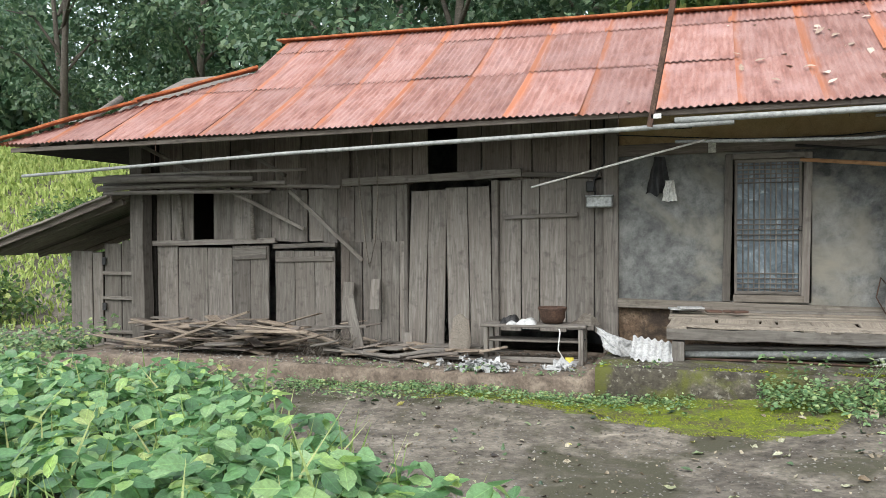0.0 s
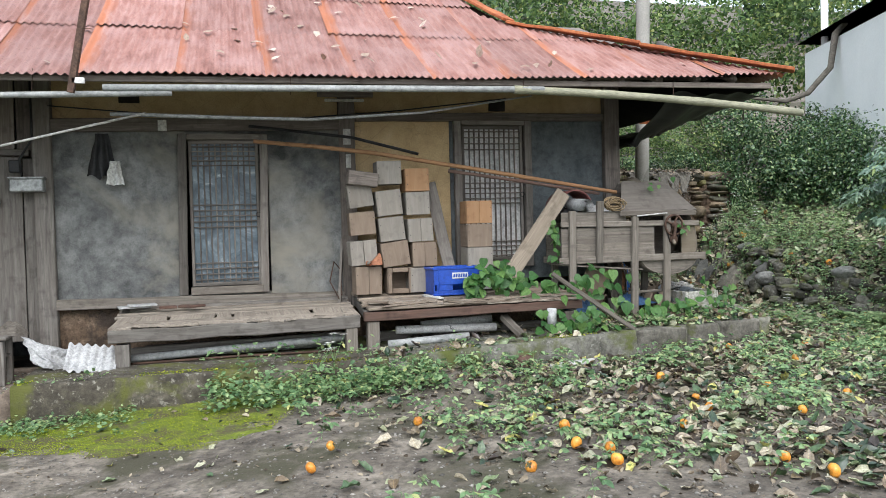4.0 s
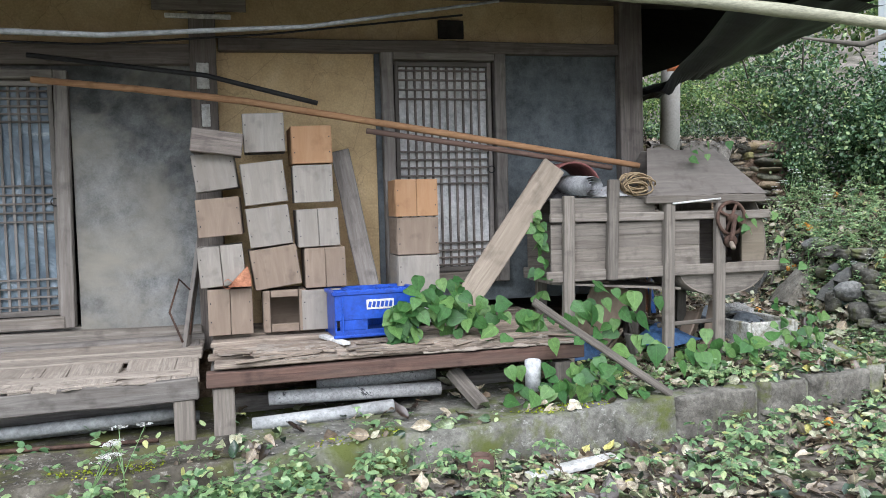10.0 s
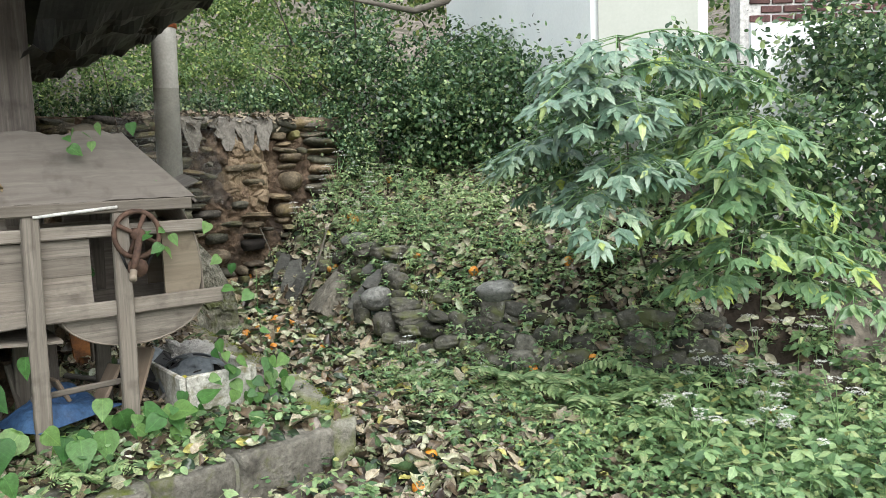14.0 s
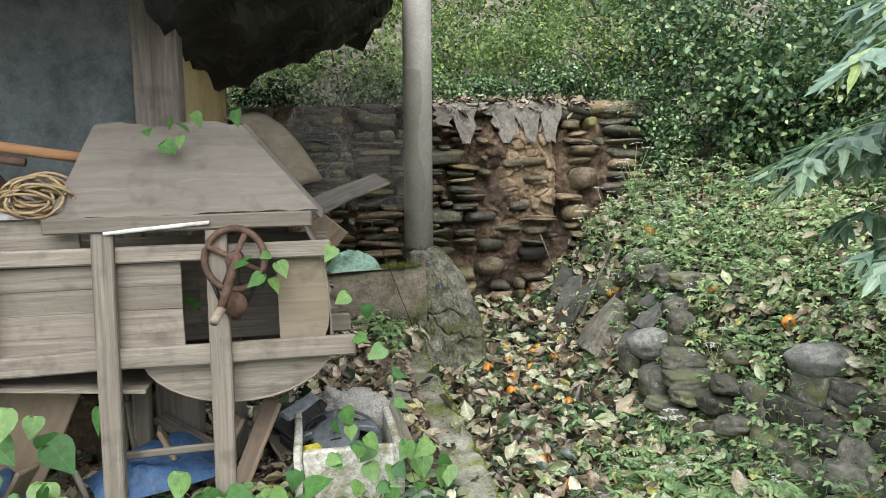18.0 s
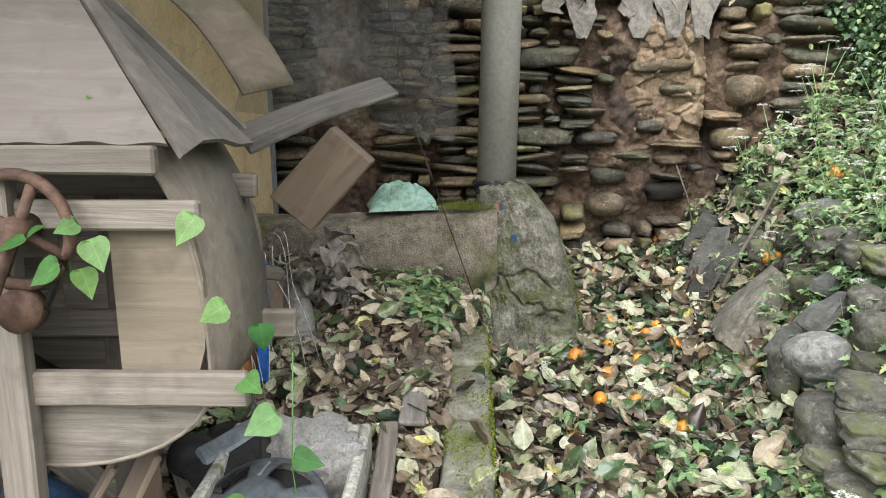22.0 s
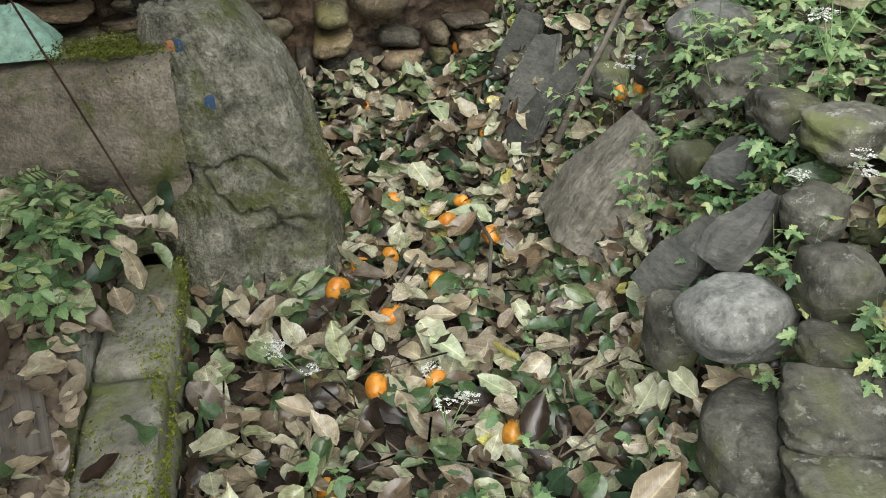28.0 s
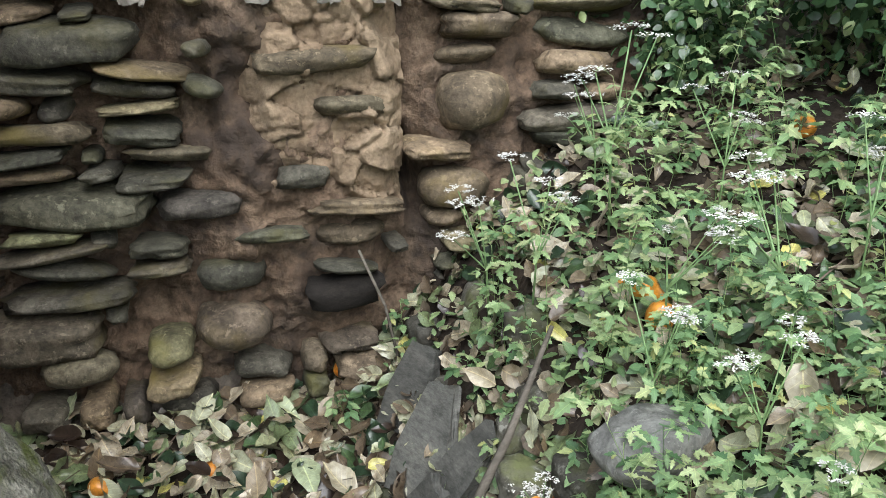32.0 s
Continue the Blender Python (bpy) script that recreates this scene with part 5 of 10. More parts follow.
PIER_CRACKS = [(Vector((a_, 0, b_)), Vector((c_, 0, d_))) for a_, b_, c_, d_ in ((6.25, 1.0, 6.3, 0.82), (6.3, 0.82, 6.31, 0.69), (6.31, 0.69, 6.37, 0.62), (6.37, 0.62, 6.5, 0.66), (6.5, 0.66, 6.62, 0.56), (6.37, 0.62, 6.4, 0.53), (6.4, 0.53, 6.55, 0.49), (6.55, 0.49, 6.66, 0.45))]


def pier_point(a, t, shrink):
    """A point of the pier: round its squarish outline by a, up it by t, drawn in by shrink on the top."""
    x1 = float(np.interp(t, [0, 0.2, 0.55, 0.82, 1], [6.8, 6.78, 6.73, 6.63, 6.5]))
    x0 = 6.23 + 0.03 * t
    y0 = float(np.interp(t, [0, 0.3, 0.7, 1], [10.98, 11.03, 11.1, 11.2]))
    f = (a / (2 * math.pi)) % 1 * 4
    side, s = int(f), (f - int(f)) * 2 - 1
    ux, uy = ((1, s), (-s, 1), (-1, -s), (s, -1))[side]
    e = (ux ** 4 + uy ** 4) ** 0.25
    ux, uy = ux / e, uy / e
    q = Vector((ux * 1.3, uy * 1.3, t * 2.2))
    w = q + 0.22 * Vector(noise.noise_vector(q * 2.1))
    out = 0.035 * noise.noise(q * 1.3) + 0.013 * noise.noise(w * 4.5) + 0.009 * noise.noise(q * 12) + 0.006 * noise.noise(q * 30)
    hx, hy = (x1 - x0) / 2, (11.62 - y0) / 2
    here = Vector(((x0 + x1) / 2 + ux * hx + 0.02 * noise.noise(q * 3), 0, 0.1 + 0.92 * t + 0.03 * noise.noise(q * 4)))
    if uy < 0:
        near = min(((here - (a_ + (b_ - a_) * max(0.0, min(1.0, (here - a_).dot(b_ - a_) / (b_ - a_).length_squared)))).length for a_, b_ in PIER_CRACKS))
        out -= 0.04 * math.exp(-(near / 0.006) ** 2)
    hole = ((ux + 0.9) / 0.3) ** 2 + ((t - 0.52 - 0.12 * (ux + 0.9)) / 0.055) ** 2
    if uy < -0.5:
        out -= 0.09 * math.exp(-hole * hole)
        out -= 0.05 * math.exp(-(((ux - 0.35) / 0.2) ** 2 + ((t - 0.34) / 0.035) ** 2) ** 2)
    k = shrink * (1 + out * 3)
    return ((x0 + x1) / 2 + ux * hx * k, (y0 + 11.62) / 2 + uy * hy * k, 0.1 + 0.92 * t + 0.035 * (1 - shrink) + 0.02 * noise.noise(q * 2 + Vector((5, 5, 5))) * t)


bm = bmesh.new()
rings = []
for t, shrink in [(k / 120, 1.0 - 0.05 * max(0.0, k / 120 - 0.93) / 0.07) for k in range(121)] + [(1.0, 0.88), (1.0, 0.7), (1.0, 0.45), (1.0, 0.2)]:
    rings.append([bm.verts.new(pier_point(2 * math.pi * k / 420, t, shrink)) for k in range(420)])
for ra, rb in zip(rings, rings[1:]):
    for k in range(420):
        bm.faces.new((ra[k], ra[(k + 1) % 420], rb[(k + 1) % 420], rb[k]))
bm.faces.new(rings[-1])
part("pier_body", bm, PIERMAT, pier, smooth=True)


def lowwall(u, v):
    a = u * 1.25
    zt = 0.865 + 0.075 * u * u
    if v < 0.4:
        y, z = 11.1 - 0.028 * min(1.0, max(0.0, (v - 0.165) / 0.02)) + 0.02 * (v > 0.37), 0.36 + (zt - 0.36) * v / 0.4
    elif v < 0.7:
        y, z = 11.125 + 0.3 * (v - 0.4) / 0.3, zt + 0.018 * math.sin((v - 0.4) / 0.3 * math.pi)
    else:
        y, z = 11.43, zt - (zt - 0.36) * (v - 0.7) / 0.3
    w = Vector((a * 3, y * 4, z * 4))
    gap, cell = cell_gap(Vector((a * 1.3, z * 2.6, y)) + 0.15 * Vector(noise.noise_vector(w)))
    d = 0.016 * noise.noise(w) + 0.006 * noise.noise(w * 5) - 0.012 * math.exp(-(gap / 0.02) ** 2) * (u > 0.55)
    return (5.1 + a, y - d * (v < 0.45), z + 0.018 * noise.noise(w + Vector((9, 9, 9))) + 0.005 * noise.noise(w * 6))


sheet("low_wall", 90, 44, lowwall, WALLMAT, pier, "low brown cement wall, mossy at the pier", True)
pole = thing("utility_pole", 6.36, 11.42, 0.95, "tall smooth grey steel pole tied at its foot", "pole")
part("shaft", tube([(6.35, 11.42, 0.9), (6.39, 11.42, 2.5), (6.44, 11.42, 4.5), (6.5, 11.42, 8.5)], [0.1, 0.098, 0.094, 0.085], 24), POLEGREY, pole, smooth=True)
part("tie", tube([(6.35 + 0.106 * math.cos(a), 11.42 + 0.106 * math.sin(a), 1.03 + 0.008 * math.sin(a * 5)) for a in np.linspace(0, 6.28, 24)], 0.014, 6, False), BLACK, pole, "black wire tie")
part("band", tube([(6.4, 11.42, 2.72), (6.4, 11.42, 2.84)], 0.101, 24), ORUST, pole, "orange band", smooth=True)

# ---- dry stone and mud wall ----
def pebble(seed, sub=2):
    bm = bmesh.new()
    bmesh.ops.create_icosphere(bm, subdivisions=sub, radius=1)
    off = Vector((seed * 7.3, seed * 3.1, seed * 1.7))
    for v in bm.verts:
        c = v.co.copy()
        k = max(abs(c.x), abs(c.y), abs(c.z))
        c = c * (0.72 + 0.28 / k)
        n = noise.noise(c * 0.8 + off) * 0.22 + noise.noise(c * 2.2 + off) * 0.09 + noise.noise(c * 6 + off) * 0.022 + noise.noise(c * 15 + off) * 0.01
        v.co = c * (1 + n)
    return squared(bm)


def squared(bm):
    """The mesh scaled to fill the box from -1 to 1."""
    for k in range(3):
        lo, hi = min(v.co[k] for v in bm.verts), max(v.co[k] for v in bm.verts)
        for v in bm.verts:
            v.co[k] = (v.co[k] - (lo + hi) / 2) * 2 / (hi - lo)
    return bm


def flatstone(seed, sub=3):
    """A split or river-worn walling stone: boxy, with uneven faces."""
    bm = bmesh.new()
    bmesh.ops.create_icosphere(bm, subdivisions=sub, radius=1)
    off = Vector((seed * 5.3, seed * 2.1, seed * 8.7))
    pw = 0.45 + 0.4 * ((seed * 0.37) % 1)
    for v in bm.verts:
        c = v.co.copy()
        k = max(abs(c.x), abs(c.y), abs(c.z))
        c = c * (1 - pw + pw / k * 0.92)
        n = noise.noise(c * 0.8 + off) * 0.3 + noise.noise(c * 2.2 + off) * 0.13 + noise.noise(c * 6 + off) * 0.03 + noise.noise(c * 14 + off) * 0.012
        v.co = c * (1 + n)
    return squared(bm)


PEBBLES = [to_mesh("stone", flatstone(i + 1) if i % 5 else pebble(i + 1, 3), WARMSTONE, True) for i in range(20)]
ROCKS = [to_mesh("rock", pebble(i + 40, 4) if i % 2 else flatstone(i + 40, 4), BOULDER, True) for i in range(12)]
PALES = [to_mesh("rock", pebble(52, 4), PALEBOULDER, True)]
MOSSY = [to_mesh("rock", flatstone(i + 60, 4), BOULDER, True) for i in range(2)]


def cleft(seed, sharp=0.9):
    """A split stone with flat faces and sharp edges, one unit in half size."""
    bm = bmesh.new()
    bmesh.ops.create_cube(bm, size=2)
    bmesh.ops.subdivide_edges(bm, edges=bm.edges[:], cuts=7, use_grid_fill=True)
    off = Vector((seed * 4.7, seed * 9.1, seed * 1.9))
    for v in bm.verts:
        c = v.co.copy()
        t = 1 - 0.3 * max(0.0, c.z) * (0.5 + noise.noise(off)) - 0.25 * max(0.0, -c.y * noise.noise(off * 2) * 2)
        t *= 1 - 0.28 * max(-0.3, c.z)
        v.co = Vector((c.x * t, c.y * t, c.z)) + Vector(noise.noise_vector(c * 0.7 + off)) * 0.27 * sharp + Vector(noise.noise_vector(c * 3 + off)) * 0.078 * sharp + Vector(noise.noise_vector(c * 8 + off)) * 0.022
    return bm


SLATES = [to_mesh("rock", cleft(i + 3), SLATE) for i in range(4)]
PLATES = [to_mesh("rock", cleft(i + 20, 0.45), SLATE) for i in range(4)]
SLABS = [to_mesh("rock", cleft(31, 0.6), SLABSTONE)]
stonewall = thing("stone_wall", 6.9, 12.45, 0.4, "dry stone and mud wall of flat river stones", "stone wall", "", "structure")
WALL_Y = 12.4
r = random.Random(77)


def mud_face(u, v):
    """Crumbling mud core: deep behind the dry stones, bulging out where it shows bare."""
    x, z = 4.0 + 4.6 * u, 0.2 + 1.9 * v
    w = Vector((x * 3, z * 3, 0))
    bare = max(0.0, min(1.0, 1.7 - abs(x - 7.27) / 0.26)) * max(0.0, min(1.0, (z - 0.5) * 3))
    bare = max(bare, max(0.0, min(1.0, 1.6 - abs(x - 5.45) / 0.22)) * 0.8, 0.55 * max(0.0, min(1.0, (x - 7.62) * 8)))
    crack = math.exp(-((x - 7.63 - 0.05 * math.sin(z * 7) - 0.1 * max(0.0, 1.3 - z)) / 0.03) ** 2) * max(0.0, min(1.0, (z - 1.0) * 6))
    gap, cell = cell_gap(Vector((x * 5.5, z * 8, 3)) + 0.5 * Vector(noise.noise_vector(w * 1.5)))
    y = WALL_Y + 0.085 - 0.13 * bare + 0.05 * noise.noise(w) + 0.045 * noise.noise(w * 3.1) + 0.03 * noise.noise(w * 8) + 0.016 * noise.noise(w * 20)
    y += 0.2 * crack + bare * (0.022 * math.exp(-(gap / 0.07) ** 2) + 0.022 * (cell - 0.5))
    return (x, y, z)


def clay_face(u, v):
    """Pale dried clay in cracked blocks."""
    x, z = 7.08 + 0.56 * u, 1.1 + 0.95 * v
    w = Vector((x * 4, z * 4, 7))
    gap, cell = cell_gap(Vector((x * 6.5, z * 10.5, 1)) + 0.5 * Vector(noise.noise_vector(w * 1.4)))
    edge = min(u, 1 - u, v * 1.2, 1 - v) + 0.16 * noise.noise(w * 0.8) + 0.03 * noise.noise(w * 3)
    y = WALL_Y - 0.07 + 0.02 * math.exp(-(gap / 0.05) ** 2) + 0.035 * (cell - 0.5) + 0.03 * noise.noise(w) + 0.014 * noise.noise(w * 5) + 0.007 * noise.noise(w * 13)
    return (x, y + 0.14 * max(0.0, min(1.0, 1 - edge / 0.2)), z)


PALECLAY = rough_mat("pale_dried_clay", [(0.3, (0.15, 0.108, 0.07)), (0.5, (0.24, 0.18, 0.12)), (0.72, (0.32, 0.25, 0.17))], 5, 0.97, 60, 1.0, 0.02, mottle=0.6)
sheet("mud_core", 300, 124, mud_face, MUD, stonewall, "crumbling brown mud core", True)
sheet("clay_blocks", 90, 110, clay_face, PALECLAY, stonewall, "pale tan clay cracked into blocks", True)
HEROES = ((6.69, 1.67, 0.38, 0.12, 3), (6.64, 1.2, 0.44, 0.1, 1), (6.99, 1.18, 0.26, 0.08, 2), (7.37, 1.61, 0.39, 0.085, 6), (7.47, 1.455, 0.25, 0.06, 7), (7.06, 0.765, 0.25, 0.16, 0),
          (7.07, 0.94, 0.22, 0.11, 5), (6.51, 0.79, 0.32, 0.13, 4), (6.58, 0.665, 0.24, 0.11, 10), (6.86, 0.715, 0.15, 0.1, 15), (7.2, 1.06, 0.25, 0.05, 8), (7.87, 1.46, 0.24, 0.19, 5),
          (7.81, 1.17, 0.24, 0.15, 10), (7.75, 1.31, 0.23, 0.055, 9), (7.42, 0.85, 0.27, 0.13, 11), (7.3, 1.24, 0.17, 0.08, 12))


def lay(x, z, w, h, k, y=0.0, tilt=0.0):
    """One wall stone, w by h on the face."""
    ob = new("stone", PEBBLES[k % 20])
    place(ob, pose(x, WALL_Y + 0.02 + y, z, r.uniform(-12, 12), tilt, r.uniform(-10, 10)) @ Matrix.Diagonal((w / 2, r.uniform(0.1, 0.13), h / 2, 1)), stonewall)
    return ob


for k, (x, z, w, h, kind_) in enumerate(HEROES):
    ob = lay(x, z, w, h, kind_, -0.045, 3 * math.sin(k * 2.1))
    if k == 14:
        ob.data = to_mesh("stone", flatstone(14), DARKIN, True)
        tagged(ob, "soot-black squared stone")
bands = ((4.4, 4.95), (4.95, 5.3), (5.6, 5.98), (5.98, 6.38), (6.38, 6.75), (6.75, 7.06), (7.06, 7.34), (7.34, 7.62), (7.72, 8.05), (8.05, 8.45))
for nb_, (xa, xb) in enumerate(bands):
    z = 0.42 + r.uniform(0, 0.05)
    while z < 2.04:
        low = z < 0.62
        h = r.uniform(0.085, 0.12) if low else r.uniform(0.045, 0.085)
        if xa > 7.65:
            h = r.uniform(0.06, 0.12)
        n = r.choice((1, 2, 2, 3)) if xb - xa > 0.33 else r.choice((1, 1, 2, 2))
        cuts_ = [xa + r.uniform(-0.04, 0.04)] + [xa + (xb - xa) * (k + r.uniform(0.35, 0.65) - 0.5 + 0.5) / n for k in range(1, n)] + [xb + r.uniform(-0.04, 0.04)]
        for c0, c1 in zip(cuts_, cuts_[1:]):
            x, w = (c0 + c1) / 2, (c1 - c0) - r.uniform(0.008, 0.03)
            hh = h - r.uniform(0.006, 0.02)
            zc = z + h / 2 + r.uniform(-0.008, 0.008)
            near = any(abs(x - e[0]) < (w + e[2]) / 2 - 0.02 and abs(zc - e[1]) < (hh + e[3]) / 2 - 0.012 for e in HEROES)
            muddy = 6.98 < x < 7.66 and zc > 0.66
            if near or w < 0.06 or (muddy and (r.random() < 0.5 or (zc > 1.25 and x > 7.1))):
                continue
            lay(x, zc, w, hh, r.randrange(20), r.uniform(-0.05, 0.035) - 0.03 * muddy, r.gauss(0, 5))
        z += h

# ---- bank stones ----
r = random.Random(5)


def rock(x, y, z, sx, sy, sz, rx=0, ry=0, rz=0, label="smooth grey river boulder in the bank", group="boulders of the bank"):
    ob = new("bank_rock", r.choice(ROCKS))
    place(ob, pose(x, y, z, rx, ry, rz) @ Matrix.Diagonal((sx, sy, sz, 1)))
    return tagged(ob, label, "rock", group)


for x, y, z, sx, sy, sz, rx, ry, rz, mats, lab in (
        (7.54, 10.25, 0.53, 0.135, 0.11, 0.1, 0, 8, 12, 0, "large rounded pale grey boulder in the bank"),
        (7.46, 10.37, 0.42, 0.06, 0.085, 0.1, 0, 0, 20, 0, ""), (7.5, 10.06, 0.36, 0.125, 0.12, 0.095, 0, 0, 30, 0, ""),
        (7.6, 9.96, 0.51, 0.13, 0.1, 0.042, 8, 6, -20, 0, ""), (7.58, 9.84, 0.43, 0.14, 0.1, 0.048, 4, -4, -10, 0, ""),
        (7.47, 9.94, 0.28, 0.085, 0.09, 0.045, 0, 6, 30, 0, ""), (7.56, 9.76, 0.35, 0.11, 0.1, 0.04, -4, 5, 12, 0, ""), (7.5, 9.82, 0.24, 0.09, 0.1, 0.05, 0, 0, 60, 0, ""),
        (7.66, 10.43, 0.63, 0.1, 0.06, 0.1, 20, 30, 40, 1, "dark wedge of slate in the bank"), (7.58, 10.52, 0.51, 0.055, 0.08, 0.125, 10, 25, 10, 1, ""),
        (7.74, 10.34, 0.72, 0.07, 0.07, 0.065, 0, 0, 30, 0, ""), (7.69, 10.17, 0.66, 0.08, 0.085, 0.08, 0, 0, 0, 0, ""), (7.64, 10.08, 0.57, 0.075, 0.07, 0.035, 0, 5, 0, 0, ""),
        (7.85, 10.84, 0.86, 0.15, 0.09, 0.062, 0, 0, 8, 0, "long grey bank stone"), (7.89, 11.15, 0.91, 0.135, 0.1, 0.08, 0, 0, 14, 0, "pale flat bank stone"),
        (7.83, 10.64, 0.83, 0.095, 0.09, 0.062, 0, 10, -10, 2, "mossy flat bank stone"), (7.87, 10.45, 0.86, 0.115, 0.09, 0.055, 0, 0, 10, 2, "mossy flat bank stone"),
        (7.74, 10.65, 0.71, 0.06, 0.06, 0.045, 20, 0, 40, 1, ""), (7.69, 10.77, 0.65, 0.06, 0.065, 0.058, 0, 0, 15, 0, ""), (7.87, 11.75, 0.89, 0.08, 0.08, 0.1, 0, 0, 40, 0, ""),
        (7.74, 11.56, 0.71, 0.05, 0.055, 0.06, 0, 0, 0, 0, ""), (7.7, 12.22, 0.7, 0.085, 0.08, 0.07, 0, 0, 10, 0, ""), (7.84, 12.1, 0.86, 0.08, 0.08, 0.075, 0, 0, 70, 0, ""), (7.6, 12.1, 0.55, 0.07, 0.07, 0.06, 0, 0, 20, 0, ""),
        (8.0, 9.3, 0.62, 0.2, 0.14, 0.1, 0, 12, 20, 0, "pale flat bank stone"), (7.79, 11.28, 0.76, 0.06, 0.07, 0.06, 0, 0, 0, 0, ""), (7.7, 11.4, 0.68, 0.06, 0.07, 0.06, 0, 0, 60, 0, ""),
        (8.05, 8.4, 0.08, 0.12, 0.1, 0.08, 0, 0, 0, 0, ""), (8.3, 8.2, 0.05, 0.16, 0.12, 0.09, 0, 0, 40, 0, ""), (7.95, 8.05, 0.03, 0.1, 0.1, 0.07, 0, 0, 0, 0, "")):
    ob = rock(x, y, z, sx, sy, sz, rx, ry, rz, lab or "smooth grey river stone in the bank")
    ob.data = PALES[0] if "pale" in lab else r.choice((ROCKS, SLATES, MOSSY)[mats])
for x, y, z, sx, sy, sz, rx, ry, rz, lab in (
        (7.575, 11.05, 0.47, 0.085, 0.18, 0.2, -6, 34, -14, "big rough tan stone slab set in the bank"),):
    ob = rock(x, y, z, sx, sy, sz, rx, ry, rz, lab)
    ob.data = SLABS[0]
for x, y, z, sx, sy, sz, rx, ry, rz in ((7.48, 11.62, 0.42, 0.025, 0.09, 0.16, 8, 26, 6), (7.57, 11.8, 0.57, 0.025, 0.1, 0.17, -12, 30, 20), (7.58, 12.02, 0.62, 0.03, 0.08, 0.14, 0, 25, 30), (7.63, 11.62, 0.6, 0.02, 0.07, 0.13, 10, 34, 10)):
    ob = rock(x, y, z, sx, sy, sz, rx, ry, rz, "upright dark slate slab leaning on the bank", "slates of the bank")
    ob.data = r.choice(PLATES)
for x, y, z, s in ((7.55, 9.64, 0.36, 0.11), (7.6, 9.6, 0.46, 0.1), (7.58, 9.47, 0.3, 0.11), (7.52, 9.62, 0.22, 0.08), (7.66, 9.3, 0.26, 0.1), (7.62, 9.25, 0.14, 0.08), (7.72, 9.12, 0.22, 0.1), (7.7, 9.48, 0.43, 0.1), (7.74, 9.7, 0.56, 0.09), (7.78, 8.98, 0.15, 0.09), (7.86, 8.82, 0.13, 0.1), (7.8, 9.2, 0.37, 0.09)):
    ob = rock(x + 0.05, y, z, s * r.uniform(0.65, 0.9), s * r.uniform(0.8, 1.1), s * r.uniform(0.4, 0.65), r.uniform(-10, 10), r.uniform(-10, 20), r.uniform(-20, 50), "dark river cobble of the stacked bank face", "cobbles of the bank face")
for x, y, s in ((7.7, 9.86, 0.08), (7.76, 9.7, 0.08), (7.7, 9.52, 0.09), (7.82, 9.95, 0.07)):
    rock(x, y, float(ground_z(x, y)) + s * 0.22, s * 1.05, s * 1.2, s * 0.62, 5, 8, 37 * x * y % 60, "flat river cobble resting on the bank face", "cobbles of the bank face")
for k in range(46):
    y = 7.95 + 1.6 * k / 46 + r.uniform(-0.05, 0.05)
    ex = float(np.interp(y, [7.6, 8.9, 10.2], [8.6, 7.6, 7.32]))
    x = ex + (0.22, 0.33, 0.45)[k % 3] + r.uniform(-0.03, 0.03)
    s = r.uniform(0.06, 0.11)
    rock(x, y, float(ground_z(x, y)) + s * 0.1, s, s * r.uniform(0.9, 1.4), s * r.uniform(0.55, 0.9), r.uniform(-12, 12), r.uniform(-10, 25), r.uniform(20, 60), "weed-hung grey stone of the stacked bank face", "cobbles of the bank face")
for k in range(130):
    y = r.uniform(8.7, 12.2)
    ex = float(np.interp(y, [7.6, 8.9, 10.2, 12.4], [8.5, 7.58, 7.38, 7.4]))
    x = ex + r.uniform(-0.03, 0.5)
    s = r.uniform(0.02, 0.06)
    rock(x, y, float(ground_z(x, y)) + s * 0.2, s * r.uniform(0.8, 1.3), s * r.uniform(0.8, 1.3), s * r.uniform(0.5, 0.9), r.uniform(-25, 25), r.uniform(-25, 25), r.uniform(0, 180), "small grey stone of the bank", "small stones of the bank")

# ---- plants ----
rng = np.random.default_rng(11)
BEAN = leaf_mat("bean_leaf", [(0.0, (0.07, 0.17, 0.07)), (0.5, (0.15, 0.31, 0.125)), (0.8, (0.28, 0.44, 0.2)), (0.93, (0.34, 0.52, 0.14)), (1.0, (0.5, 0.6, 0.24))], 0.28, 0.4, 0.6)
WEED = leaf_mat("weed_leaf", [(0.0, (0.085, 0.175, 0.08)), (0.4, (0.19, 0.325, 0.15)), (0.75, (0.31, 0.455, 0.22)), (0.93, (0.43, 0.53, 0.26)), (1.0, (0.52, 0.53, 0.2))], 0.4, 0.4, 0.5)
PALEWEED = leaf_mat("pale_seedling_leaf", [(0.0, (0.16, 0.27, 0.12)), (0.5, (0.31, 0.44, 0.21)), (1.0, (0.5, 0.58, 0.32))], 0.45, 0.4)
VINE = leaf_mat("heart_leaf", [(0.0, (0.04, 0.125, 0.035)), (0.5, (0.08, 0.2, 0.055)), (1.0, (0.16, 0.29, 0.085))], 0.45, 0.4)
BUSH = leaf_mat("evergreen_leaf", [(0.0, (0.025, 0.06, 0.027)), (0.5, (0.075, 0.15, 0.065)), (0.8, (0.17, 0.28, 0.125)), (1.0, (0.4, 0.5, 0.22))], 0.26, 0.3, 0.7, 0.2)
LIGHTBUSH = leaf_mat("pale_shrub_leaf", [(0.0, (0.045, 0.095, 0.03)), (0.5, (0.13, 0.225, 0.075)), (0.85, (0.26, 0.37, 0.13)), (1.0, (0.46, 0.5, 0.17))], 0.45, 0.45, 0.4, 0.2)
